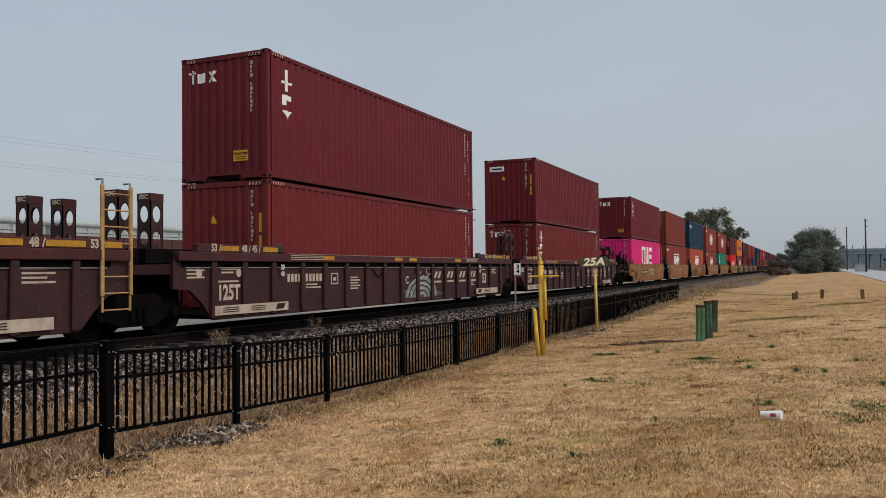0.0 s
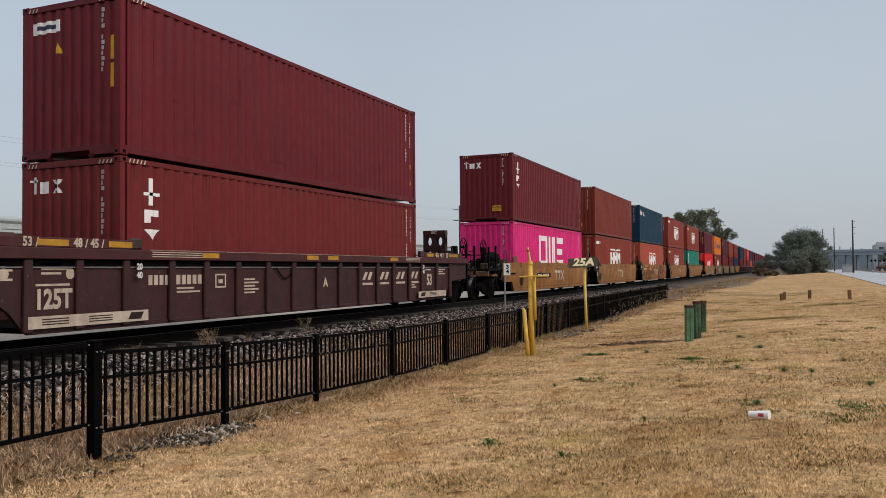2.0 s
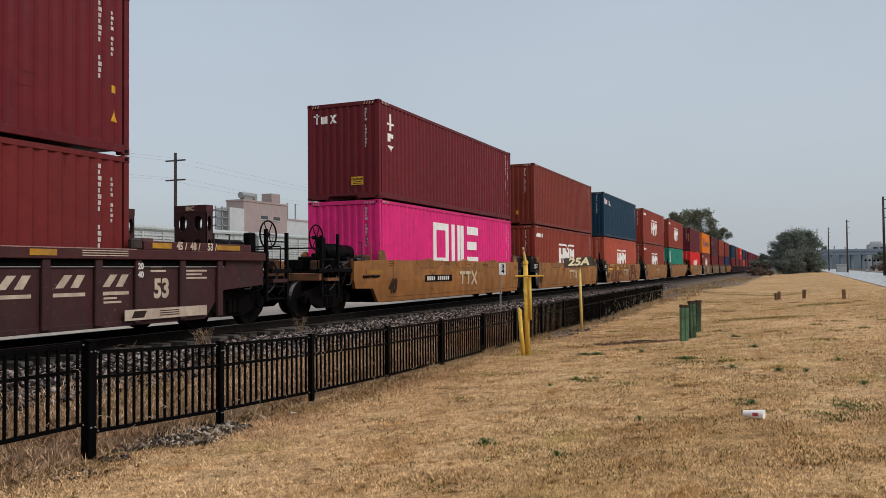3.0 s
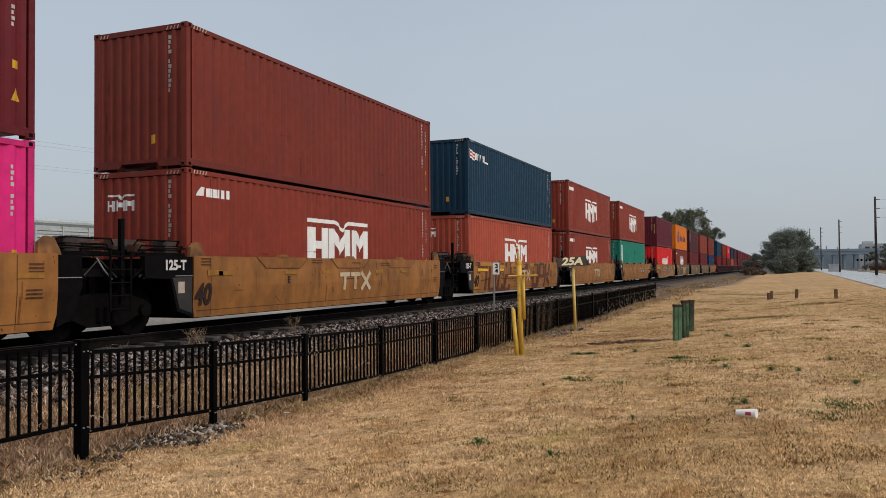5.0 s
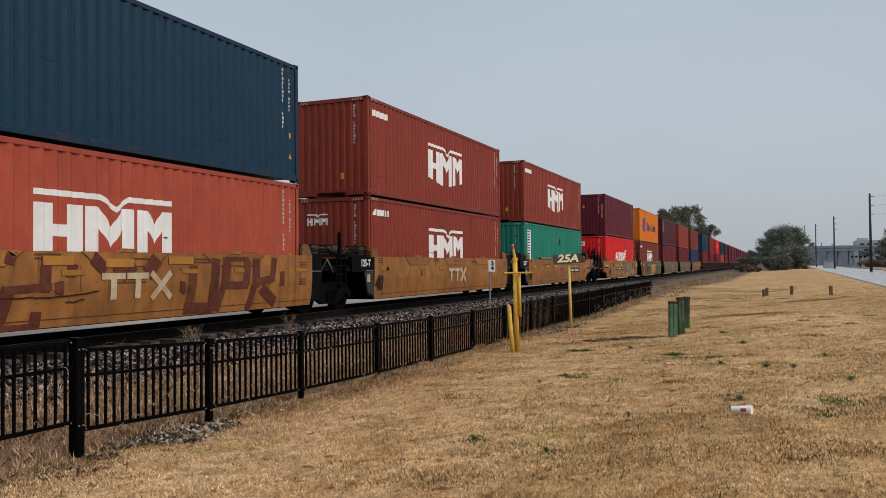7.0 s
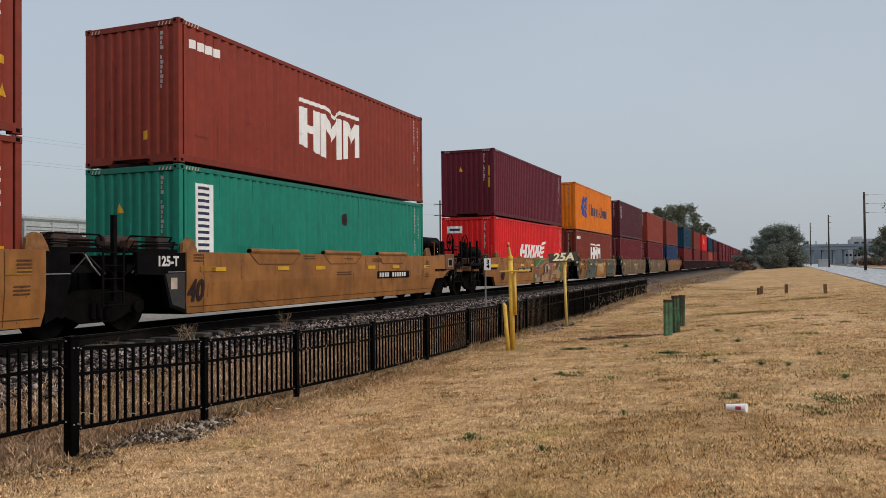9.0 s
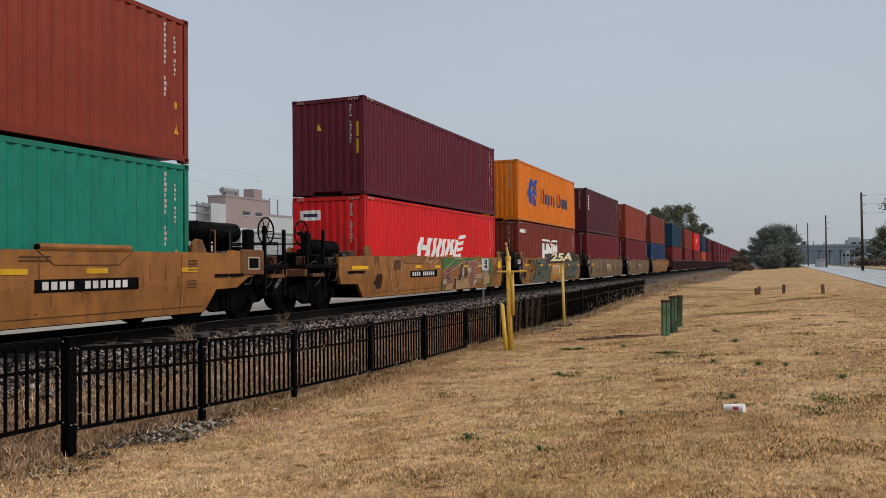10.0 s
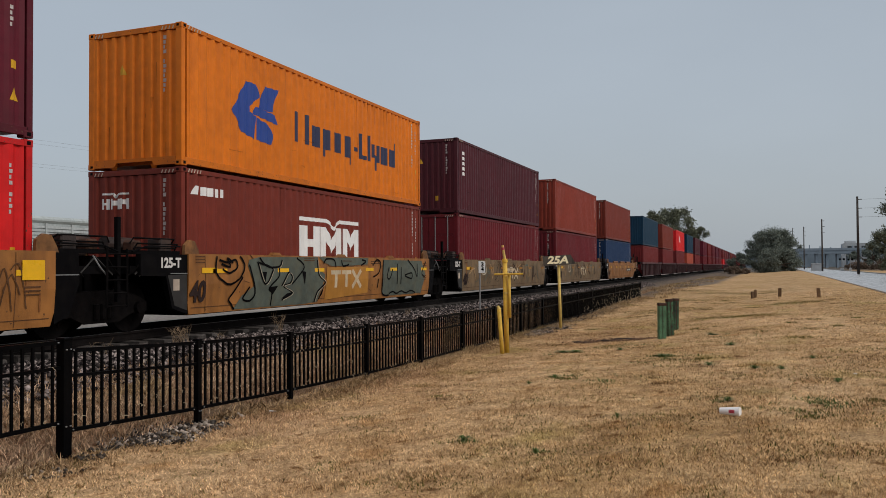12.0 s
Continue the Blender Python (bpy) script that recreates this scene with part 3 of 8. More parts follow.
def build_fence():
    fence = thing("fence", "black ornamental metal picket fence with square posts", "fence")
    pm = bpy.data.meshes.new("picket")
    bm = block(-0.014, 0.014, -0.014, 0.014, -0.90, 0, 0.002)
    bm.to_mesh(pm)
    bm.free()
    pm.materials.append(FENCE_BLACK)
    pickets, far = 0, ([], [])
    for i, (y, top) in enumerate(POSTS):
        x, z = fence_x(y), top + EYE
        r = 0.058 if i == 1 else 0.040
        post = part("post", block(x - r, x + r, y - r, y + r, min(ground_z(x, y), z - 1.1) - 0.1, z - 0.02, 0.004), FENCE_BLACK, fence)
        cap = block(x - r - 0.008, x + r + 0.008, y - r - 0.008, y + r + 0.008, z - 0.03, z, 0.008)
        part("post_cap", cap, FENCE_BLACK, post)
        if i in (1, 2):
            for dz in (0.13, 0.97):
                for dy in (-0.5, 0.5):
                    p = Vector((x + r, y + dy * r, z - dz))
                    part("bracket_bolt", tube(bmesh.new(), p - Vector((0.005, 0, 0)), p + Vector((0.014, 0, 0)), 0.009, n=6), PIPE_GREY, post)
        if i + 1 == len(POSTS):
            break
        y2, top2 = POSTS[i + 1]
        za, zb = top + EYE - 0.055, top2 + EYE - 0.055
        if i == 0:
            za = zb = EYE - 0.79
        if i == 1:
            za = EYE - 0.89
        x2 = fence_x(y2)
        a, b = Vector((x, y + 0.03, za)), Vector((x2, y2 - 0.03, zb))
        for drop, h in ((0.0, 0.044), (0.28, 0.036), (0.88, 0.044)):
            bm = bmesh.new()
            one = [bm.verts.new(a + Vector((sx * 0.018, 0, -drop + sz * h / 2))) for sx, sz in ((-1, -1), (1, -1), (1, 1), (-1, 1))]
            two = [bm.verts.new(b + Vector((sx * 0.018, 0, -drop + sz * h / 2))) for sx, sz in ((-1, -1), (1, -1), (1, 1), (-1, 1))]
            for k in range(4):
                bm.faces.new((one[k], one[(k + 1) % 4], two[(k + 1) % 4], two[k]))
            bm.faces.new(one[::-1])
            bm.faces.new(two)
            part("rail", bm, FENCE_BLACK, fence)
            if i < 4 and drop != 0.28:
                for q, o, v in ((a, 0.0, x), (b, 0.0, x2)):
                    for dy in (-0.075, 0.075):
                        if (q is a and dy > 0) or (q is b and dy < 0):
                            p = q + Vector((0.021, dy, -drop))
                            part("bracket_bolt", tube(bmesh.new(), p, p + Vector((0.012, 0, 0)), 0.008, n=6), PIPE_GREY, fence)
        count = round((y2 - y) / 0.132)
        for k in range(1, count):
            p = a.lerp(b, k / count)
            if pickets < 290:
                share("picket", pm, fence, Matrix.Translation(p))
                pickets += 1
            else:
                s = len(far[0])
                far[0].extend([(p.x + dx, p.y + dy, p.z + dz) for dz in (-0.9, 0) for dy in (-0.014, 0.014) for dx in (-0.014, 0.014)])
                far[1].extend([tuple(s + j for j in q) for q in ((0, 2, 3, 1), (4, 5, 7, 6), (0, 1, 5, 4), (2, 6, 7, 3), (0, 4, 6, 2), (1, 3, 7, 5))])
    stuff("pickets", *far, FENCE_BLACK, "black pickets of the distant panels", "fence", fence)
    return fence


build_fence()


# ---- posts and signs by the fence ----
def build_vent_pipe():
    x, y = -5.59, 18.25
    z = ground_z(x, y)
    t = thing("gas_marker_post", "yellow painted vent pipe with a crossbar and a thinner side pipe", "post")
    part("pipe", tube(bmesh.new(), (x, y, z - 0.2), (x - 0.035, y, EYE + 0.13), 0.060, 0.056, 16), POST_YELLOW, t, smooth=True)
    part("collar", tube(bmesh.new(), (x - 0.035, y, EYE + 0.12), (x - 0.037, y, EYE + 0.20), 0.068, 0.060, 16), POST_YELLOW, t)
    vent = part("vent", tube(bmesh.new(), (x - 0.037, y, EYE + 0.19), (x - 0.085, y - 0.02, EYE + 0.52), 0.034, 0.028, 12), POST_PALE, t, "paler slanted pipe end")
    part("rusty_tip", tube(bmesh.new(), (x - 0.069, y - 0.015, EYE + 0.41), (x - 0.078, y - 0.018, EYE + 0.47), 0.034, 0.033, 12), CUP_PRINT, vent)
    part("crossbar", tube(bmesh.new(), (x - 0.26, y - 0.12, EYE - 0.165), (x + 0.42, y - 0.05, EYE - 0.155), 0.022, n=10), POST_YELLOW, t)
    part("side_pipe", tube(bmesh.new(), (x + 0.085, y - 0.03, EYE - 1.18), (x + 0.075, y - 0.03, EYE - 0.18), 0.036, n=12), POST_YELLOW, t, smooth=True)
    part("clamp", tube(bmesh.new(), (x - 0.012, y, EYE - 0.62), (x - 0.013, y, EYE - 0.58), 0.064, n=14), POST_PALE, t)


def build_bollard():
    x, y = -5.64, 18.08
    z = ground_z(x, y)
    t = thing("bollard", "short leaning yellow pipe bollard", "bollard")
    part("pipe", tube(bmesh.new(), (x, y, z - 0.2), (x - 0.085, y, EYE - 0.97), 0.050, 0.046, n=14), POST_YELLOW, t, smooth=True)
    part("cap", tube(bmesh.new(), (x - 0.085, y, EYE - 0.98), (x - 0.115, y, EYE - 0.90), 0.054, 0.026, 14), POST_PALE, t)


def build_station_sign():
    x, y = -6.03, 25.6
    z = ground_z(x, y)
    t = thing("station_sign", "grey-brown board lettered 25A on a pale yellow post", "sign")
    part("post", tube(bmesh.new(), (x, y, z - 0.2), (x - 0.055, y, EYE + 0.08), 0.050, 0.046, 12), POST_PALE, t, smooth=True)
    m = pose(x - 0.06, y - 0.08, EYE + 0.215, 84, -1.5, 25)
    bm = bmesh.new()
    sheared = [(-0.46, -0.17), (0.46, -0.14), (0.42, 0.17), (-0.49, 0.13)]
    f, k = [bm.verts.new(m @ Vector((a, b, 0.02))) for a, b in sheared], [bm.verts.new(m @ Vector((a, b, -0.02))) for a, b in sheared]
    bm.faces.new(f)
    bm.faces.new(k[::-1])
    for i in range(4):
        bm.faces.new((f[i], f[(i + 1) % 4], k[(i + 1) % 4], k[i]))
    board = part("board", bm, SIGN_FACE, t)
    wing = bmesh.new()
    wing.faces.new([wing.verts.new(m @ Vector(p)) for p in ((0.46, -0.14, 0.018), (0.60, -0.12, -0.10), (0.42, 0.17, 0.018))])
    bmesh.ops.solidify(wing, geom=wing.faces[:], thickness=0.02)
    part("side_wing", wing, SIGN_FACE, board)
    lettering("lettering", "25A", 0.33, m @ pose(-0.02, 0, 0.024), POST_PALE_LETTER, board, squeeze=1.22, slant=0.22)


def build_mile_sign():
    x, y = -8.5, 24.8
    t = thing("milepost_sign", "small white board with stacked figures on a thin steel post", "sign")
    part("post", block(x - 0.02, x + 0.02, y, y + 0.04, ground_z(x, y) - 0.1, EYE + 0.2), PIPE_GREY, t)
    m = pose(x, y - 0.03, EYE + 0.015, 90, 0, 24) @ pose(0.085, 0, 0) @ Matrix.Diagonal((0.80, 0.76, 1, 1))
    bm = bmesh.new()
    bmesh.ops.create_cube(bm, size=1, matrix=m @ Matrix.Diagonal((0.27, 0.5, 0.012, 1)))
    board = part("board", bm, SIGN_WHITE, t)
    lettering("lettering", "3", 0.24, m @ pose(0.02, 0.1, 0.009), BLACK_PAINT, board)
    lettering("lettering", "4", 0.24, m @ pose(0.02, -0.1, 0.009), BLACK_PAINT, board)


def build_pedestals():
    for i, (x, y, h, w) in enumerate(((-2.285, 20.31, 0.86, 0.088), (-2.165, 21.05, 0.92, 0.072), (-2.255, 23.3, 0.86, 0.070))):
        z = ground_z(x, y)
        t = thing("utility_pedestal", ("faded green metal utility pedestal on the lawn", "green utility pedestal mottled with dark rust", "dark weathered green utility pedestal")[i], "pedestal", "green pedestals")
        t.matrix_basis = pose(x, y, z, 0, (0.5, -1.0, 1.4)[i], (22, 30, 28)[i])
        part("body", block(-w, w, -w, w, -0.1, h, 0.01), GREEN_BOX if i == 0 else GREEN_MOTTLE, t)
        part("cap", block(-w - 0.004, w + 0.004, -w - 0.004, w + 0.004, h - 0.055, h + 0.012, 0.006), GREEN_CAP, t)
        part("seam", block(-0.006, 0.006, -w - 0.008, -w + 0.004, 0.02, h - 0.03), GREEN_CAP, t)


def build_stumps():
    for x, y, h, w in ((-0.44, 41.9, 0.34, 0.055), (-0.32, 42.4, 0.40, 0.06), (0.79, 42.2, 0.42, 0.075), (2.35, 39.7, 0.42, 0.07)):
        z = ground_z(x, y)
        t = thing("guard_post", "short weathered wooden guard post in the lawn", "post", "wooden guard posts")
        t.matrix_basis = pose(x, y, z, random.uniform(-2, 2), random.uniform(-3, 3), random.uniform(0, 40))
        part("shaft", block(-w, w, -w, w, -0.1, h, 0.012), STUMP_WOOD, t)


build_vent_pipe()
build_bollard()
build_station_sign()
build_mile_sign()
build_pedestals()
build_stumps()

# ---- the train ----
SPEED = 11.84              # metres a second, towards the camera
PROGRESS = ((0.0, 0.0), (1.5, 17.76), (3.0, 35.53), (5.0, 59.24), (7.0, 82.95), (9.0, 106.65), (10.5, 124.37), (12.0, 142.03))
W, L, H = 2.438, 12.192, 2.896
movers = []                # (thing, place at the start, height, spin parts)


def corrugation(y0, y1, pitch, outer, slope, depth):
    """Break points (along, inset) of a trapezoidal corrugated sheet."""
    n = round((y1 - y0) / pitch)
    p = (y1 - y0) / n
    inner = p - outer - 2 * slope
    pts = []
    for i in range(n):
        a = y0 + i * p
        pts += [(a, 0.0), (a + outer, 0.0), (a + outer + slope, depth), (a + outer + slope + inner, depth)]
    pts.append((y1, 0.0))
    return pts


SIDE_WAVE = corrugation(0.17, L - 0.17, 0.278, 0.072, 0.068, 0.036)
END_WAVE = corrugation(0.15, W - 0.15, 0.238, 0.075, 0.035, 0.040)


def sheet(points, z0, z1, put, back):
    """A corrugated sheet with a flat back; put(along, inset, z) gives a corner's place."""
    bm = bmesh.new()
    low = [bm.verts.new(put(a, d, z0)) for a, d in points]
    high = [bm.verts.new(put(a, d, z1)) for a, d in points]
    for i in range(len(points) - 1):
        bm.faces.new((low[i], low[i + 1], high[i + 1], high[i]))
    ends = points[0][0], points[-1][0]
    k = [bm.verts.new(put(a, back, z)) for a, z in ((ends[0], z0), (ends[1], z0), (ends[1], z1), (ends[0], z1))]
    bm.faces.new(k)
    bm.faces.new((low[0], high[0], k[3], k[0]))
    bm.faces.new((low[-1], k[1], k[2], high[-1]))
    return bm


def on_side(a, d, z):
    return (W / 2 - 0.012 - d, a, z)


def on_end(a, d, z):
    return (a - W / 2, 0.012 + d, z)


def build_container(paint, doors=False, near=True):
    """A forty-foot high-cube box; the origin is the middle of its near bottom edge."""
    c, p, e = new("shipping_container"), PAINT[paint], EDGE[paint]
    part("side_panel", sheet(SIDE_WAVE, 0.15, H - 0.10, on_side, 0.09), p, c)
    part("side_panel", sheet(SIDE_WAVE, 0.15, H - 0.10, lambda a, d, z: (-on_side(a, d, z)[0], a, z), 0.09), p, c)
    if doors:
        for s in (-1, 1):
            door = part("door", block(min(s * 0.01, s * 1.07), max(s * 0.01, s * 1.07), 0.03, 0.09, 0.16, H - 0.14, 0.008), p, c)
            for k in (0.28, 0.80):
                part("lock_rod", tube(bmesh.new(), (s * k, 0.012, 0.1), (s * k, 0.012, H - 0.09), 0.018, n=8), PIPE_GREY, door)
                part("handle", block(s * k - 0.16, s * k + 0.16, -0.012, 0.01, 1.02, 1.06), PIPE_GREY, door)
            for z in (0.7, 1.4, 2.1):
                part("rib", block(min(s * 0.05, s * 1.02), max(s * 0.05, s * 1.02), 0.022, 0.034, z - 0.05, z + 0.05), p, door)
    else:
        part("end_panel", sheet(END_WAVE, 0.17, H - 0.14, on_end, 0.10), p, c)
    part("end_panel", block(-W / 2 + 0.1, W / 2 - 0.1, L - 0.08, L - 0.03, 0.15, H - 0.1), p, c)
    part("roof", block(-W / 2 + 0.03, W / 2 - 0.03, 0.06, L - 0.06, H - 0.06, H - 0.025), p, c)
    part("floor", block(-W / 2 + 0.05, W / 2 - 0.05, 0.30, L - 0.05, 0.09, 0.16), e, c)
    if near:
        for x in (-0.62, 0.42):
            part("lock_foot", slab(bmesh.new(), [(0.02, 0.05), (0.10, 0.05), (0.06, -0.02)], x, x + 0.12), e, c)
    for s in (-1, 1):
        x = s * (W / 2 - 0.006)
        lo, hi = sorted((x, x - s * 0.06))
        part("top_rail", block(lo, hi, 0.1, L - 0.1, H - 0.115, H - 0.02, 0.006), e, c)
        part("bottom_rail", block(lo, hi, 0.1, L - 0.1, 0.03, 0.17, 0.006), e, c)
        for y in (0.006, L - 0.126):
            lo, hi = sorted((x, x - s * 0.15))
            part("corner_post", block(lo, hi, y, y + 0.12, 0.11, H - 0.11, 0.008), e if y > 1 else p, c)
            for z in (0.0, H - 0.118):
                lo2, hi2 = sorted((s * W / 2, s * (W / 2 - 0.162)))
                y0 = 0.0 if y < 1 else L - 0.178
                bm = block(lo2, hi2, y0, y0 + 0.178, z, z + 0.118, 0.01)
                cast = part("corner_casting", bm, e, c)
                if not near:
                    continue
                hole = block(s * (W / 2) - 0.003, s * (W / 2) + 0.003, y0 + 0.055, y0 + 0.125, z + 0.03, z + 0.09)
                part("slot", hole, BLACK_PAINT, cast)
                if y < 1:
                    part("slot", block(s * (W / 2 - 0.1) - 0.03, s * (W / 2 - 0.1) + 0.03, -0.003, 0.003, z + 0.035, z + 0.085), BLACK_PAINT, cast)
    part("end_header", block(-W / 2 + 0.16, W / 2 - 0.16, 0.006, 0.07, H - 0.13, H - 0.015, 0.006), e, c)
    sill = [(-W / 2 + 0.16, 0.03), (-0.52, 0.03), (-0.46, 0.115), (0.46, 0.115), (0.52, 0.03), (W / 2 - 0.16, 0.03), (W / 2 - 0.16, 0.19), (-W / 2 + 0.16, 0.19)] if near and not doors else [(-W / 2 + 0.16, 0.075), (W / 2 - 0.16, 0.075), (W / 2 - 0.16, 0.19), (-W / 2 + 0.16, 0.19)]
    bm = bmesh.new()
    rows = [[bm.verts.new((u, y, v)) for u, v in sill] for y in (0.006, 0.07)]
    bm.faces.new(rows[0])
    bm.faces.new(rows[1][::-1])
    for i in range(len(sill)):
        bm.faces.new((rows[0][i], rows[0][i - 1], rows[1][i - 1], rows[1][i]))
    part("end_sill", bm, e, c)
    return c


def clip(poly, lo, hi):
    """The part of a convex outline between lo and hi along its first axis."""
    for edge, sign in ((lo, 1), (hi, -1)):
        out = []
        for i, p in enumerate(poly):
            q = poly[i - 1]
            a, b = sign * (q[0] - edge), sign * (p[0] - edge)
            if a * b < 0:
                t = a / (a - b)
                out.append((edge, q[1] + t * (p[1] - q[1])))
            if b >= 0:
                out.append(p)
        poly = out
        if len(poly) < 3:
            return []
    return poly


def painted(name, outlines, material, parent, wave=SIDE_WAVE, put=on_side, label=""):
    """Convex outlines painted on a corrugated wall, following its folds."""
    bm = bmesh.new()
    for poly in outlines:
        for (a, da), (b, db) in zip(wave, wave[1:]):
            piece = clip(poly, a, b)
            if len(piece) >= 3:
                bm.faces.new([bm.verts.new(put(u, da + (db - da) * (u - a) / (b - a) - 0.004, v)) for u, v in piece])
    return part(name, bm, material, parent, label)


def rect(a, b, z0, z1):
    return [(a, z0), (b, z0), (b, z1), (a, z1)]


def bars_emblem(c, lean):
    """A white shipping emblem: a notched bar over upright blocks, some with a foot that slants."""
    y, w, top = 4.5, 3.14, 2.14
    t = 0.10
    notch = [(0.0, 0.0), (0.44, 0.0), (0.55, -0.20), (0.64, 0.0), (1.0, 0.0)]
    for (a, da), (b, db) in zip(notch, notch[1:]):
        painted("emblem_bar", [[(y + a * w, top + da - t), (y + b * w, top + db - t), (y + b * w, top + db), (y + a * w, top + da)]], LOGO_WHITE, c)
    foot = lambda u: 0.98 - lean * (1 - abs(2 * u - 0.95))
    painted("emblem_bar", [rect(y + 0.11 * w, y + 0.20 * w, 1.38 - lean * 0.3, 1.58 - lean * 0.3)], LOGO_WHITE, c)
    for a, b in ((0.0, 0.11), (0.20, 0.305), (0.33, 0.425), (0.60, 0.695), (0.715, 0.80), (0.915, 1.0)):
        painted("emblem_block", [[(y + a * w, foot(a)), (y + b * w, foot(b)), (y + b * w, 1.92), (y + a * w, 1.92)]], LOGO_WHITE, c)
    for a, b, low in ((0.425, 0.60, 1.22), (0.80, 0.915, 1.30)):
        m = (a + b) / 2
        painted("emblem_block", [[(y + a * w, 1.55), (y + m * w, low), (y + m * w, low + 0.36), (y + a * w, 1.92)]], LOGO_WHITE, c)
        painted("emblem_block", [[(y + m * w, low), (y + b * w, 1.55), (y + b * w, 1.92), (y + m * w, low + 0.36)]], LOGO_WHITE, c)


HAZARDS = {("maroon", "wordmark"): "r", ("oxide", "plain"): "tv", ("maroon", "sticker"): "tv", ("navy", "flag"): "s", ("brown", "plain"): "s", ("rust_red", "bars_mid"): "s", ("green", "panel"): "t", ("wine", "plain"): "tv", ("orange", "emblem_blue"): "t", ("plum", "upright"): "ts"}


def small_marks(c, code):
    """Rows of plain bars where the box carries its number, and yellow hazard patches."""
    x0 = W - 0.50
    painted("numbering", [rect(x0, x0 + 0.040 + 0.018 * (k % 3), z, z + 0.074) for k, z in enumerate(np.arange(1.52, 2.66, 0.098)) if k != 7], NUMBER_PALE, c, END_WAVE, on_end)["kind"] = "stuff"
    if "t" in code:
        painted("hazard_patch", [[(0.82, 1.95), (1.0, 1.95), (0.91, 2.16)]], YELLOW_MARK, c, END_WAVE, on_end)
    if "v" in code:
        painted("hazard_bar", [rect(W - 0.28, W - 0.20, 1.22, 1.65)], YELLOW_MARK, c, END_WAVE, on_end)
        painted("hazard_bar", [rect(W - 0.28, W - 0.20, 1.72, 2.15)], YELLOW_MARK, c, END_WAVE, on_end)
    if "r" in code:
        part("hazard_patch", block(1.50 - W / 2, 1.90 - W / 2, 0.002, 0.010, 0.42, 0.66), YELLOW_MARK, c)
        lettering("sticker_print", "CAUTION", 0.085, pose(1.70 - W / 2, 0.0005, 0.585, 90, 0, 0), DARK_MARK, c)
        bm = bmesh.new()
        for z in (0.50, 0.455):
            box(bm, 1.56 - W / 2, 1.84 - W / 2, -0.001, 0.002, z, z + 0.018)
        tagged(part("sticker_bars", bm, DARK_MARK, c), kind="stuff")
    if "s" in code:
        painted("hazard_patch", [rect(1.50, 1.64, 0.50, 0.68)], YELLOW_MARK, c, END_WAVE, on_end)
    y = L - 0.72
    painted("numbering", [rect(y, y + 0.045 + 0.02 * (k % 3), z, z + 0.076) for k, z in enumerate(np.arange(1.25, 2.65, 0.105)) if k not in (4, 5)], NUMBER_PALE, c)["kind"] = "stuff"
    painted("numbering", [rect(y + 0.28, y + 0.32 + 0.02 * (k % 2), z, z + 0.06) for k, z in enumerate(np.arange(1.7, 2.45, 0.09)) if k != 4], NUMBER_PALE, c)["kind"] = "stuff"
    painted("hazard_patch", [rect(y + 0.30, y + 0.42, 1.05, 1.18)], YELLOW_MARK, c)
    painted("hazard_patch", [[(y + 0.28, 0.55), (y + 0.46, 0.55), (y + 0.37, 0.76)]], YELLOW_MARK, c)
    bm = bmesh.new()
    for u in np.arange(0.20, 0.62, 0.09):
        bm.faces.new([bm.verts.new((W / 2 - 0.002, a, z)) for a, z in ((u, H - 0.105), (u + 0.03, H - 0.105), (u + 0.06, H - 0.03), (u + 0.03, H - 0.03))])
    tagged(part("edge_striping", bm, CREAM_MARK, c), kind="stuff")
    for u0, u1 in ((0.17, 0.42), (W - 0.52, W - 0.17)):
        bm = bmesh.new()
        for u in np.arange(u0, u1, 0.09):
            bm.faces.new([bm.verts.new((a - W / 2, 0.0035, z)) for a, z in ((u, H - 0.12), (u + 0.03, H - 0.12), (u + 0.06, H - 0.05), (u + 0.03, H - 0.05))])
        tagged(part("edge_striping", bm, CREAM_MARK, c), kind="stuff")


SMALL_EMBLEM = [rect(0.36, 0.70, 2.38, 2.42), [(0.66, 2.38), (0.72, 2.31), (0.76, 2.34), (0.70, 2.42)], [(0.70, 2.33), (0.74, 2.31), (0.82, 2.42), (0.78, 2.42)], rect(0.80, 1.06, 2.38, 2.42)]
SMALL_EMBLEM += [rect(a, b, 2.08, 2.30) for a, b in ((0.36, 0.43), (0.48, 0.55), (0.59, 0.66), (0.76, 0.82), (0.86, 0.91), (0.99, 1.06))] + [rect(0.43, 0.48, 2.17, 2.22), rect(0.66, 0.76, 2.16, 2.26), rect(0.91, 0.99, 2.18, 2.28)]

STAIN = {k: surface("stain_" + k, tuple(x * 0.62 + 0.006 for x in v), 0.6, 0, 0.2, 12.0, tuple(v), 0.7, True, 0.03, gloss=0.1) for k, v in PAINTS.items()}


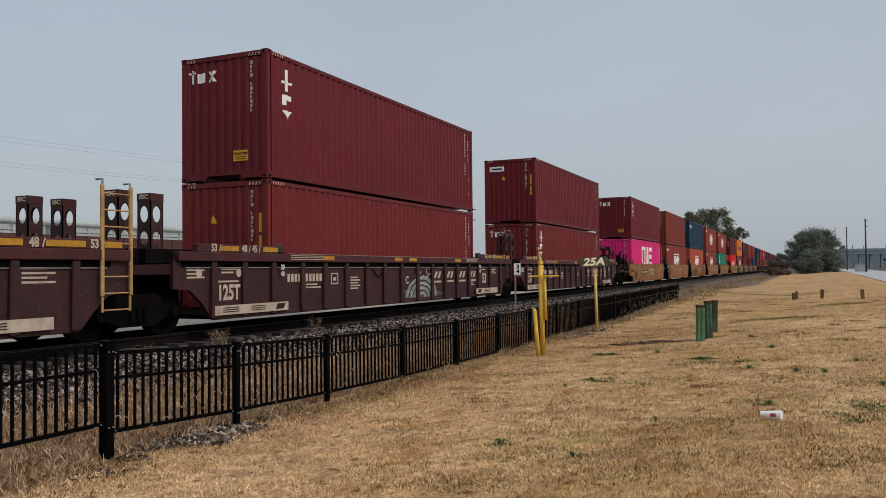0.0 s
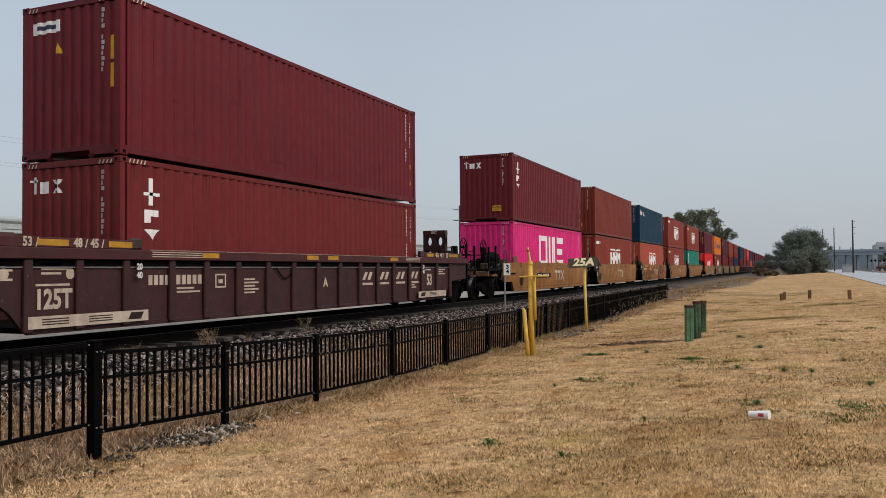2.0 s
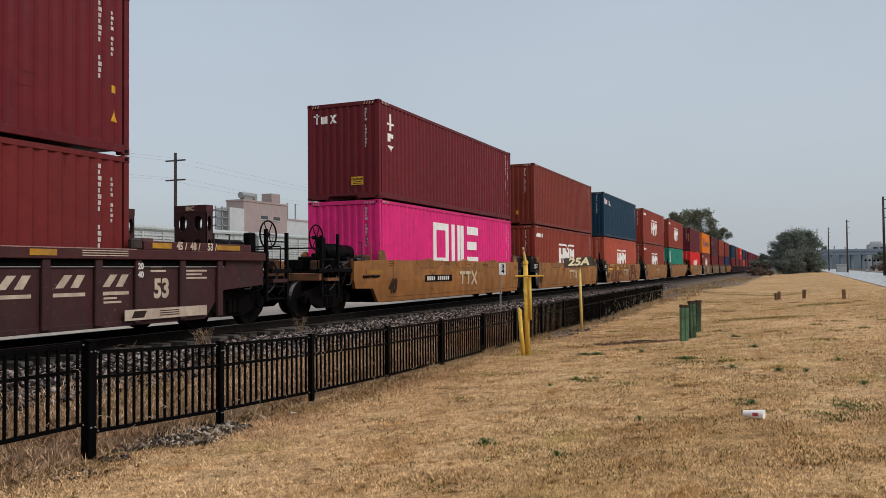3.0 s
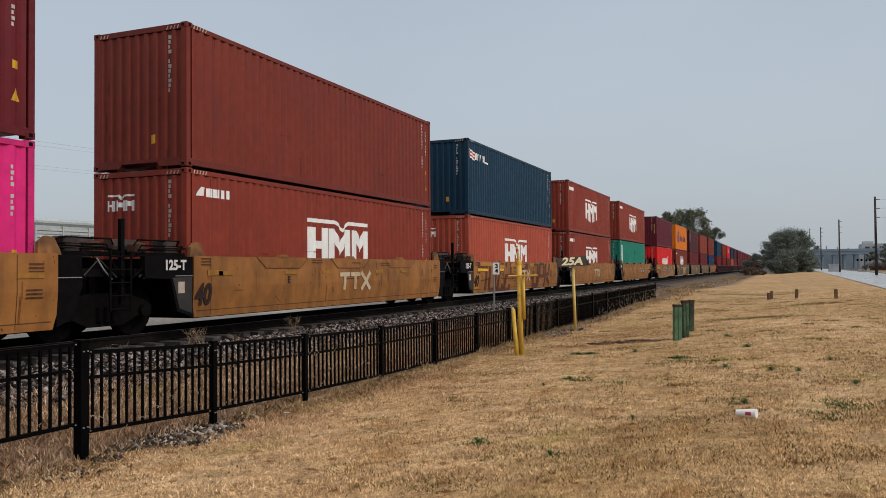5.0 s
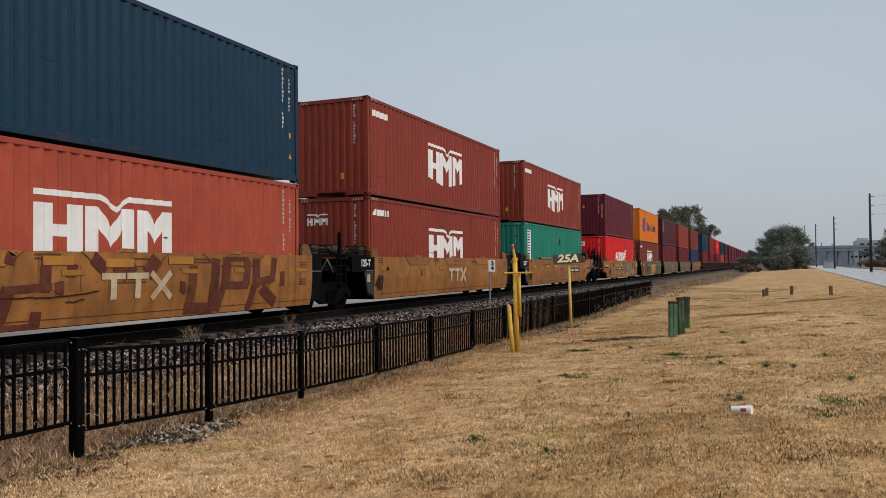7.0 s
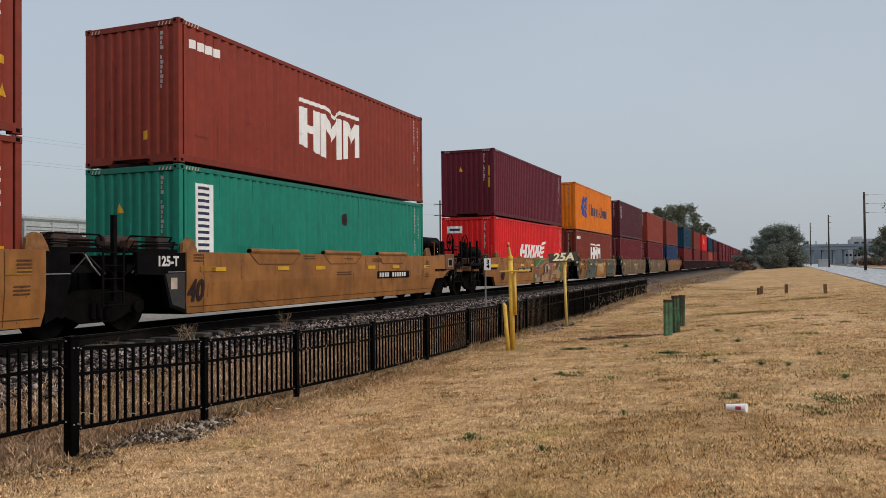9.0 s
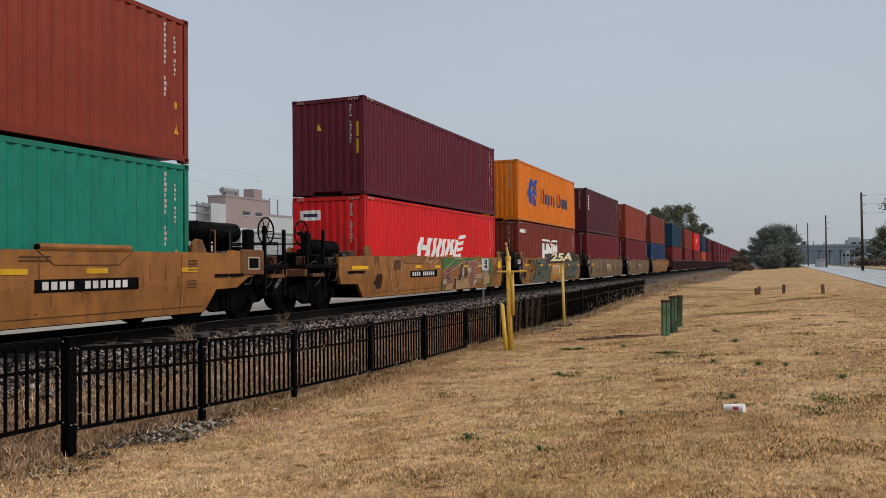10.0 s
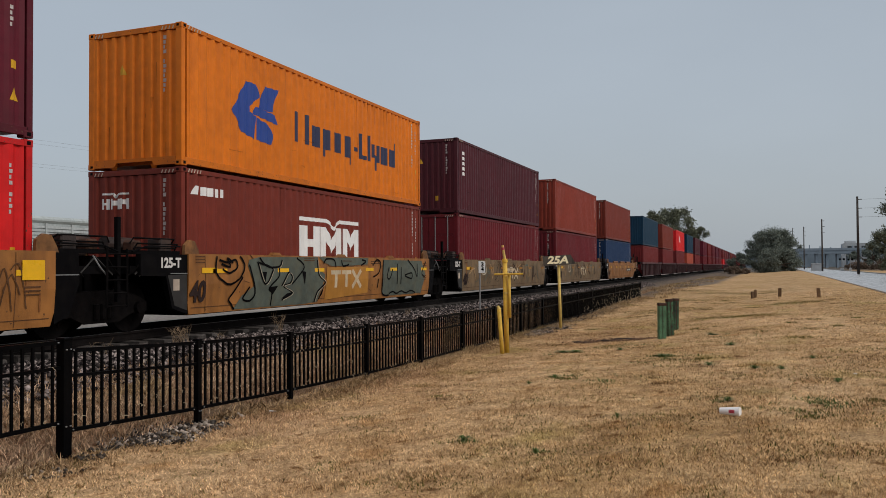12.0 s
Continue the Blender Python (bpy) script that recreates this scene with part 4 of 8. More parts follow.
def weathering(c, paint, seed):
    """Thin runs of rust and dirt down a box's side and end, and scuffs along its lower half."""
    rng = random.Random(seed)
    runs = []
    for k in range(14):
        y, z = rng.uniform(0.3, L - 0.5), rng.choice((H - 0.12, H - 0.12, rng.uniform(0.6, 2.4)))
        w, n = rng.uniform(0.008, 0.03), rng.uniform(0.1, 0.7)
        runs.append([(y, z), (y + w, z), (y + w * 0.6, z - n), (y + w * 0.4, z - n)])
    for k in range(7):
        y, z, n = rng.uniform(0.4, L - 1.2), rng.uniform(0.25, 1.5), rng.uniform(0.1, 0.6)
        runs.append([(y, z), (y + n, z + rng.uniform(-0.03, 0.03)), (y + n, z + 0.02), (y, z + 0.018)])
    painted("dirt_run", runs, STAIN[paint], c)["kind"] = "stuff"
    spots = []
    for k in range(9):
        u, z, n = rng.uniform(0.2, W - 0.3), rng.uniform(0.3, 2.3), rng.uniform(0.05, 0.5)
        spots.append([(u, z), (u + rng.uniform(0.01, 0.05), z), (u + 0.02, z - n), (u + 0.008, z - n)])
    painted("dirt_run", spots, STAIN[paint], c, END_WAVE, on_end)["kind"] = "stuff"


# key: paint, number of the emblem, doors towards the camera
PROTO = {}


def dress(c, key):
    mark = key[1]
    small_marks(c, HAZARDS.get(key, ""))
    if key[1] != "doors":
        weathering(c, key[0], len(PROTO) + 3)
    if mark == "wordmark":
        painted("wordmark", [rect(0.28, 0.34, 2.30, 2.62), rect(0.22, 0.42, 2.52, 2.56), rect(0.47, 0.70, 2.30, 2.52), [(0.76, 2.30), (0.84, 2.30), (1.0, 2.55), (0.92, 2.55)], [(0.92, 2.30), (1.0, 2.30), (0.84, 2.55), (0.76, 2.55)]], LOGO_WHITE, c, END_WAVE, on_end)
        painted("wordmark", [rect(0.60, 0.98, 2.24, 2.30), rect(0.70, 0.80, 2.06, 2.56), rect(0.62, 0.96, 1.86, 1.98), rect(0.62, 0.74, 1.74, 1.86), [(0.62, 1.62), (0.98, 1.62), (0.80, 1.42)]], LOGO_WHITE, c)
    elif mark == "bars_low":
        bars_emblem(c, 0.0)
        painted("emblem", [*SMALL_EMBLEM], LOGO_WHITE, c, END_WAVE, on_end)
    elif mark == "bars_mid":
        bars_emblem(c, 0.26)
        painted("wordmark", [rect(0.36, 0.55, 2.36, 2.54), rect(0.62, 0.80, 2.36, 2.54), rect(0.86, 1.06, 2.36, 2.54), rect(1.12, 1.32, 2.36, 2.54)], LOGO_WHITE, c)
    elif mark == "bars_left":
        bars_emblem(c, 0.0)
        painted("wordmark", [[(0.32, 2.36), (0.52, 2.36), (0.6, 2.54), (0.44, 2.54)], rect(0.64, 0.80, 2.35, 2.53), rect(0.86, 1.02, 2.35, 2.53), rect(1.08, 1.22, 2.35, 2.53), rect(1.26, 1.4, 2.35, 2.53)], LOGO_WHITE, c)
        painted("emblem", [*SMALL_EMBLEM], LOGO_WHITE, c, END_WAVE, on_end)
    elif mark == "pink":
        for block_ in ([rect(3.95, 4.22, 1.0, 2.42), rect(4.22, 4.95, 2.18, 2.42), rect(4.22, 4.95, 1.0, 1.24), rect(4.95, 5.22, 1.0, 2.42)],
                       [rect(5.52, 5.86, 1.0, 2.42), rect(6.02, 6.26, 1.0, 2.42), rect(6.40, 6.72, 1.0, 2.42)],
                       [rect(7.02, 8.15, 2.12, 2.42), rect(7.02, 8.0, 1.56, 1.86), rect(7.02, 8.15, 1.0, 1.30)]):
            for q in block_:
                painted("emblem_block", [q], LOGO_WHITE, c)
    elif mark == "flag":
        painted("emblem", [[(0.22, z), (0.80, z - 0.10), (0.74, z - 0.03), (0.18, z + 0.07)] for z in (2.20, 2.33, 2.46)], LOGO_WHITE, c)
        painted("emblem", [[(0.22, z), (0.80, z - 0.10), (0.74, z - 0.03), (0.18, z + 0.07)] for z in (2.265, 2.395)], LOGO_RED, c)
        painted("wordmark", [[(0.88, 2.16), (0.98, 2.16), (1.02, 2.42), (0.92, 2.42)], [(1.05, 2.16), (1.2, 2.16), (1.24, 2.42), (1.09, 2.42)], [(1.32, 2.16), (1.46, 2.16), (1.52, 2.42), (1.38, 2.42)], [(1.6, 2.16), (1.72, 2.16), (1.76, 2.42), (1.64, 2.42)], [(1.78, 2.16), (1.96, 2.16), (1.9, 2.42), (1.8, 2.42)], rect(2.0, 2.35, 2.13, 2.2)], LOGO_WHITE, c)
    elif mark == "script":
        for a, b in ((3.72, 4.05), (4.45, 4.8), (5.0, 5.3), (5.42, 5.72), (5.85, 6.15), (6.3, 6.6), (6.68, 6.98), (7.1, 7.4)):
            painted("emblem_block", [[(a, 1.05), (b, 1.05), (b + 0.36, 1.78), (a + 0.36, 1.78)]], LOGO_WHITE, c)
        painted("emblem_block", [[(4.1, 1.34), (4.6, 1.34), (4.7, 1.52), (4.2, 1.52)]], LOGO_WHITE, c)
        for k in range(4):
            z = 1.08 + 0.24 * k
            painted("emblem_bar", [[(7.45 + 0.12 * k, z), (7.95 + 0.17 * k, z + 0.06), (8.05 + 0.17 * k, z + 0.20), (7.5 + 0.12 * k, z + 0.14)]], LOGO_WHITE, c)
        painted("sticker", [rect(0.25, 0.95, 2.2, 2.5)], LOGO_WHITE, c, END_WAVE, on_end)
        painted("sticker_print", [rect(0.36, 0.84, 2.3, 2.4)], LOGO_NAVY, c, END_WAVE, lambda a, d, z: on_end(a, d - 0.003, z))
    elif mark == "sticker":
        painted("sticker", [rect(0.25, 0.95, 2.36, 2.58)], LOGO_WHITE, c, END_WAVE, on_end)
        painted("sticker_print", [rect(0.36, 0.84, 2.43, 2.51)], LOGO_NAVY, c, END_WAVE, lambda a, d, z: on_end(a, d - 0.003, z))
    elif mark == "side_sticker":
        painted("sticker", [rect(0.9, 1.75, 1.95, 2.4)], LOGO_WHITE, c)
    elif mark == "emblem_blue":
        for q in ([(1.7, 1.42), (2.05, 0.98), (2.35, 0.92), (2.35, 2.16), (2.2, 2.16)], [(2.35, 0.92), (2.55, 0.88), (2.62, 1.42), (2.35, 1.48)], [(2.35, 1.62), (2.75, 1.9), (2.6, 2.16), (2.35, 2.16)],
                  [(2.62, 0.88), (3.2, 0.84), (3.3, 1.05), (3.12, 1.30), (2.62, 1.40)], [(2.45, 1.46), (3.48, 1.36), (3.4, 1.58), (2.6, 1.64)], [(2.68, 1.62), (3.25, 1.62), (3.52, 2.20), (2.95, 2.18)]):
            painted("emblem_block", [q], LOGO_BLUE, c)
        for a, b, lo, hi in ((4.27, 4.42, 1.08, 1.84), (4.78, 4.93, 1.08, 1.84), (5.1, 5.52, 1.08, 1.62), (5.66, 5.78, 0.88, 1.62), (5.78, 6.1, 1.08, 1.62), (6.26, 6.68, 1.08, 1.62), (6.84, 7.26, 1.02, 1.62), (7.14, 7.26, 0.84, 1.06), (7.40, 7.62, 1.26, 1.38),
                            (7.76, 7.90, 1.08, 1.82), (7.90, 8.20, 1.08, 1.20), (8.32, 8.44, 1.08, 1.84), (8.58, 8.72, 1.22, 1.62), (8.72, 8.92, 0.84, 1.3), (8.92, 9.06, 1.1, 1.62), (9.2, 9.62, 1.08, 1.62), (9.78, 10.1, 1.08, 1.62), (10.1, 10.24, 1.08, 1.84)):
            painted("wordmark_bar", [rect(a, b, lo, hi)], LOGO_NAVY, c)
    elif mark == "upright":
        painted("wordmark", [rect(0.66, 0.92, z, z + 0.13) for z in np.arange(1.5, 2.4, 0.2)], LOGO_WHITE, c)
    elif mark == "panel":
        painted("name_panel", [rect(0.5, 1.08, 0.9, 2.55)], LOGO_WHITE, c)
        painted("name_print", [rect(0.62, 0.96, z, z + 0.06) for z in np.arange(1.0, 2.45, 0.13)], LOGO_NAVY, c, SIDE_WAVE, lambda a, d, z: on_side(a, d - 0.003, z))
        painted("round_mark", [[(6.8 + 0.17 * math.cos(k * math.pi / 6), 2.1 + 0.17 * math.sin(k * math.pi / 6)) for k in range(12)]], DARK_MARK, c)
    elif mark == "corner":
        painted("wordmark", [rect(4.2, 4.9, 1.3, 2.1), rect(5.2, 5.5, 1.3, 1.9), rect(5.5, 6.0, 1.3, 1.45)], LOGO_WHITE, c)


WORDS = {"maroon": "maroon", "oxide": "oxide-red", "wine": "dark wine-red", "brown": "red-brown", "brick": "brick-red", "rust_red": "rust-red", "navy": "dark navy blue", "blue": "blue", "pink": "bright pink", "green": "sea-green", "red": "bright red", "orange": "orange", "plum": "dark plum-brown"}


def container(paint, mark, place, level):
    close = place < 215 or mark == "corner"
    key = (paint, mark if close else "far")
    if key not in PROTO:
        c = build_container(paint, mark == "doors", close)
        if close:
            dress(c, key)
        words = "" if mark in ("plain", "doors") else " with white markings" if mark != "emblem_blue" else " with blue emblem"
        tagged(c, WORDS[paint] + " corrugated steel container" + words + (", stacked on another" if level else ", in a well car"), "container", "stacked containers")
        PROTO[key] = c
    else:
        c = copy_thing(PROTO[key], Matrix())
        tagged(c, PROTO[key]["label"].split(",")[0] + (", stacked on another" if level else ", in a well car"))
    movers.append((c, place, RAIL + 0.35 + level * (H + 0.024)))
    return c


# ---- well cars (origin: rail level under the near end of the load) ----
WHEEL_R = 0.46


def wheelset_mesh():
    bm = bmesh.new()
    tube(bm, (-0.85, 0, 0), (0.85, 0, 0), 0.085, n=10)
    for s in (-1, 1):
        tube(bm, (s * 0.68, 0, 0), (s * 0.81, 0, 0), WHEEL_R, n=28)
        tube(bm, (s * 0.655, 0, 0), (s * 0.69, 0, 0), WHEEL_R + 0.028, n=28)
        tube(bm, (s * 0.80, 0, 0), (s * 0.86, 0, 0), 0.15, 0.12, n=14)
        for k in range(4):
            a = k * math.pi / 2
            tube(bm, (s * 0.805, 0.28 * math.cos(a), 0.28 * math.sin(a)), (s * 0.822, 0.28 * math.cos(a), 0.28 * math.sin(a)), 0.05, n=8)
    for f in bm.faces:
        c = f.calc_center_median()
        f.material_index = 1 if abs(c.x) > 0.69 and 0.9 * WHEEL_R < math.hypot(c.y, c.z) < WHEEL_R + 0.01 else 0
    me = bpy.data.meshes.new("wheelset")
    bm.to_mesh(me)
    bm.free()
    me.materials.append(GRIME)
    me.materials.append(STEEL_SHINE)
    return me


WHEELSET = wheelset_mesh()


def build_truck(car, y, spins):
    """A two-axle bogie under the car at y."""
    bm = bmesh.new()
    for s in (-1, 1):
        x0, x1 = sorted((s * 0.92, s * 1.04))
        slab(bm, [(y - 1.12, 0.56), (y - 0.95, 0.66), (y - 0.45, 0.80), (y + 0.45, 0.80), (y + 0.95, 0.66), (y + 1.12, 0.56), (y + 1.12, 0.38), (y + 0.72, 0.36), (y + 0.40, 0.22), (y - 0.40, 0.22), (y - 0.72, 0.36), (y - 1.12, 0.38)], x0, x1)
    box(bm, -0.92, 0.92, y - 0.2, y + 0.2, 0.40, 0.74)
    truck = part("truck", bm, GRIME, car, "grimy cast steel bogie")
    for s in (-1, 1):
        for k in (-0.16, 0, 0.16):
            part("spring", tube(bmesh.new(), (s * 1.06, y + k, 0.30), (s * 1.06, y + k, 0.56), 0.06, n=8), GRIME, truck)
        for k in (-0.89, 0.89):
            part("bearing_cap", tube(bmesh.new(), (s * 1.03, y + k, WHEEL_R), (s * 1.12, y + k, WHEEL_R), 0.115, n=12), GRIME, truck)
    for k in (-0.89, 0.89):
        w = share("wheelset", WHEELSET, truck, Matrix.Translation((0, y + k, WHEEL_R)))
        spins.append((w, y + k))


def rungs(name, x, y0, y1, z0, z1, steps, material, parent):
    lad = part(name, bent([(x, y0, z0), (x, y0, z1)], 0.022), material, parent)
    part("stile", bent([(x, y1, z0), (x, y1, z1)], 0.022), material, lad)
    for z in np.linspace(z0 + 0.03, z1 - 0.1, steps):
        part("rung", bent([(x, y0, z), (x, y1, z)], 0.014), material, lad)
    return lad


def brake_wheel(car, x, y, z, material):
    bm = ring(bmesh.new(), (x, y, z), 0.32, 0.020, "x", 22)
    for k in range(6):
        a = k * math.pi / 3
        tube(bm, (x, y, z), (x, y + 0.32 * math.cos(a), z + 0.32 * math.sin(a)), 0.013, n=5)
    tube(bm, (x - 0.1, y, z), (x + 0.03, y, z), 0.05, n=8)
    part("brake_wheel", bm, material, car)


FACE = 1.42                # outer face of a well's side


def flat_mark(name, words, size, y, z, material, car, x=FACE, squeeze=0.8, slant=0.0):
    return lettering(name, words, size, pose(x + 0.006, y, z, 90, 0, 90), material, car, squeeze=squeeze, slant=slant)


def flat_bars(name, quads, material, car, x=FACE):
    """Flat painted outlines in (y, z) on a car's side."""
    bm = bmesh.new()
    for q in quads:
        bm.faces.new([bm.verts.new((x + 0.004, y, z)) for y, z in q])
    return tagged(part(name, bm, material, car), kind="stuff" if len(quads) > 1 else "")


FOLD = 0.87                # height at which a yellow well's side bends inwards


def wall_x(z):
    return FACE - 0.05 * max(0.0, FOLD - z) / 0.6


laid = [0]


def on_wall(name, outlines, material, parent, lift=0.006):
    """Outlines in (y, z) painted on the folded side of a yellow well, each coat a hair above the last."""
    bm = bmesh.new()
    laid[0] = (laid[0] + 1) % 24
    for i, q in enumerate(outlines):
        turned = [(z, y) for y, z in q]
        up = lift + 0.00022 * laid[0] + 0.00003 * (i % 7)
        for lo, hi in ((0.0, FOLD), (FOLD, 3.0)):
            piece = clip(turned, lo, hi)
            if len(piece) >= 3:
                bm.faces.new([bm.verts.new((wall_x(z) + up, y, z)) for z, y in piece])
    return tagged(part(name, bm, material, parent), kind="stuff" if len(outlines) > 1 else "")


def stroke(points, width):
    """Quads of one broad brush stroke along points in (y, z), joined at the bends."""
    pts = [p for i, p in enumerate(points) if i == 0 or math.hypot(p[0] - points[i - 1][0], p[1] - points[i - 1][1]) > 1e-4]
    rails = []
    for i, (a, b) in enumerate(pts):
        (p, q), (r, t) = pts[max(i - 1, 0)], pts[min(i + 1, len(pts) - 1)]
        k = math.hypot(r - p, t - q) or 1
        n = (-(t - q) / k * width / 2, (r - p) / k * width / 2)
        rails.append(((a + n[0], b + n[1]), (a - n[0], b - n[1])))
    return [[c, d, f, e] for (c, d), (e, f) in zip(rails, rails[1:])]


def wobble(points, amount, rng, steps=5):
    """A smooth, slightly unsteady line through the points."""
    out = []
    p = [points[0]] + list(points) + [points[-1]]
    for i in range(1, len(p) - 2):
        for k in range(steps):
            t = k / steps
            q = [0.5 * (2 * p[i][j] + (p[i + 1][j] - p[i - 1][j]) * t + (2 * p[i - 1][j] - 5 * p[i][j] + 4 * p[i + 1][j] - p[i + 2][j]) * t * t + (3 * p[i][j] - p[i - 1][j] - 3 * p[i + 1][j] + p[i + 2][j]) * t ** 3) for j in (0, 1)]
            out.append((q[0] + rng.uniform(-amount, amount) * 0.4, min(1.45, max(0.30, q[1] + rng.uniform(-amount, amount) * 0.4))))
    return out + [points[-1]]


def blob(outline, rng):
    """A rounded closed field through the points."""
    line = wobble(list(outline) + [outline[0], outline[1]], 0.01, rng, 5)
    return line[2:-5]


def spray(car, style):
    """Painted scrawls on a well's side."""
    rng = random.Random(style)
    if style == "block_letters":
        # letter by letter: ends of each straight stroke in (y, z), and its width
        letters = (
            (((0.53, 1.44), (0.51, 1.02), 0.22), ((0.64, 1.25), (1.21, 1.25), 0.09), ((1.42, 1.29), (1.31, 0.35), 0.21)),
            (((1.81, 1.27), (1.73, 0.41), 0.22), ((1.63, 0.39), (2.45, 0.36), 0.11), ((2.56, 1.38), (2.47, 0.37), 0.21)),
            (((2.93, 0.97), (2.76, 0.31), 0.21), ((2.92, 0.96), (3.45, 1.07), 0.12), ((3.5, 1.38), (3.45, 0.85), 0.22), ((3.01, 1.34), (3.52, 1.36), 0.1), ((3.41, 0.54), (3.37, 0.32), 0.24), ((2.71, 0.33), (3.51, 0.32), 0.09)),
            (((3.85, 0.91), (3.66, 0.31), 0.24), ((3.78, 0.88), (4.64, 0.92), 0.12), ((4.54, 1.39), (4.49, 0.83), 0.2), ((3.7, 0.31), (4.39, 0.31), 0.09), ((4.36, 0.53), (4.34, 0.32), 0.19), ((3.9, 1.41), (3.86, 1.27), 0.18)),
            (((5.06, 1.27), (5.02, 1.06), 0.19), ((4.77, 0.99), (4.77, 0.8), 0.17), ((5.46, 1.4), (5.77, 1.17), 0.22), ((5.96, 1.26), (6.24, 1.04), 0.19), ((6.44, 1.26), (6.24, 1.04), 0.18), ((7.01, 1.38), (6.73, 1.09), 0.29), ((7.71, 0.94), (7.7, 0.72), 0.15)),
            (((8.02, 1.24), (7.92, 0.5), 0.22), ((7.77, 0.41), (8.61, 0.38), 0.21), ((8.72, 1.38), (8.58, 0.33), 0.24)),
            (((9.07, 1.39), (9, 0.78), 0.25), ((8.94, 0.78), (8.75, 0.33), 0.19), ((8.95, 0.83), (9.81, 0.82), 0.15), ((9.78, 1.36), (9.73, 0.82), 0.21), ((9.01, 1.38), (9.82, 1.38), 0.09)),
            (((10.12, 1.39), (10.08, 0.76), 0.24), ((10.02, 0.76), (9.8, 0.28), 0.18), ((10.09, 0.89), (10.73, 0.93), 0.15), ((10.8, 1.42), (10.7, 0.9), 0.2), ((10.29, 0.75), (10.86, 0.4), 0.25), ((11.13, 1.11), (11.1, 0.77), 0.17)),
        )
        for letter in letters:
            for a, b, w in letter:
                mid = ((a[0] + b[0]) / 2 + rng.uniform(-0.02, 0.02), (a[1] + b[1]) / 2)
                on_wall("sprayed_stroke", stroke(wobble([a, mid, b], 0.018, rng, 4), w * 1.05), SPRAY_RED, car, 0.010)
        for a, b, z in ((0.66, 2.0, 1.30), (3.04, 3.62, 1.20), (4.46, 5.05, 1.26), (5.75, 6.40, 1.22), (7.3, 8.0, 1.27)):
            on_wall("clean_panel", [rect(a, b, z, z + 0.15)], YELLOW_CLEAN, car, 0.0165)
        on_wall("clean_panel", [rect(0.0, 0.55, 0.42, 0.98)], YELLOW_CLEAN, car, 0.009)
        for a, b in ((0.66, 1.58), (3.04, 3.55)):
            on_wall("bright_band", [rect(a, b, 1.09, 1.19)], REFLECTOR, car, 0.0185)
        on_wall("mark_panel", [rect(3.20, 3.42, 0.84, 1.06)], YELLOW_CLEAN, car, 0.0175)
        lettering("end_mark", "D", 0.17, pose(FACE + 0.026, 3.31, 0.95, 90, 0, 90), DARK_MARK, car, squeeze=0.7)
        for a, b in (((0.75, 0.74), (1.75, 0.80)), ((3.2, 0.80), (4.3, 0.76)), ((4.3, 0.74), (5.6, 0.82)), ((4.9, 0.66), (5.3, 0.70))):
            on_wall("scrape", stroke(wobble([a, ((a[0] + b[0]) / 2, (a[1] + b[1]) / 2 - 0.02), b], 0.02, rng, 4), 0.022), DARK_MARK, car, 0.0165)
    elif style == "grey_fill":
        fields = ([(1.99, 1.37), (2.38, 1.44), (4.98, 1.46), (5.03, 1.15), (5.36, 1.01), (5.22, 0.72), (4.98, 0.32), (4.3, 0.29), (1.45, 0.30), (1.75, 0.59), (2.2, 0.79), (1.95, 1.25)],
                  [(5.03, 1.46), (7.84, 1.46), (7.77, 1.28), (6.32, 1.23), (5.71, 1.23), (5.32, 1.32)],
                  [(8.83, 1.42), (11.76, 1.40), (12.08, 0.94), (11.75, 0.34), (9.27, 0.33), (8.81, 0.41)])
        for q in fields:
            on_wall("sprayed_field", [q], SPRAY_GREEN, car, 0.009)
        on_wall("clean_panel", [[(5.45, 1.20), (7.83, 1.22), (7.83, 0.47), (5.36, 0.35)]], YELLOW_CLEAN, car, 0.0095)
        first_letter = ([(0.84, 1.44), (0.83, 1.09), (1.12, 0.89), (1.35, 0.85), (1.68, 1.0), (1.82, 1.25), (1.65, 1.45)], [(0.93, 1.37), (1.22, 1.31), (1.48, 1.37), (1.55, 1.21), (1.28, 1.09), (1.03, 1.17)],
                        [(1.99, 1.27), (2.2, 0.79), (2.2, 0.56), (1.99, 0.46), (1.78, 0.53), (2.02, 0.77)], [(1.75, 1.0), (1.48, 0.72), (1.28, 0.53), (1.38, 0.41), (1.48, 0.30)], [(1.0, 1.28), (1.3, 1.22), (1.2, 1.4), (1.4, 1.3)])
        middle = ([(2.31, 1.33), (2.6, 0.82), (2.91, 1.12), (2.83, 1.21), (2.35, 1.31)], [(2.38, 1.42), (2.68, 1.23), (3.18, 1.22), (3.3, 1.38)], [(3.18, 1.22), (3.18, 0.99), (2.79, 0.73), (2.91, 0.6), (2.87, 0.32)],
                  [(3.3, 0.76), (3.58, 1.07), (3.75, 0.98), (3.66, 0.82), (3.38, 0.76), (3.79, 0.59), (3.34, 0.43)], [(4.94, 1.39), (5.03, 1.01), (5.36, 0.81), (4.98, 0.58), (4.84, 0.32)], [(3.96, 1.43), (4.3, 1.2), (3.75, 0.8)])
        upper = ([(5.27, 1.3), (5.41, 1.42), (5.81, 1.4), (5.91, 1.2)], [(6.22, 1.4), (6.32, 1.23), (6.64, 1.28)], [(7.42, 1.41), (7.66, 1.36), (7.37, 1.25)], [(8.13, 1.25), (8.38, 1.42), (8.63, 1.31), (8.5, 1.03), (8.13, 0.92)], [(8.5, 0.86), (8.44, 0.59)])
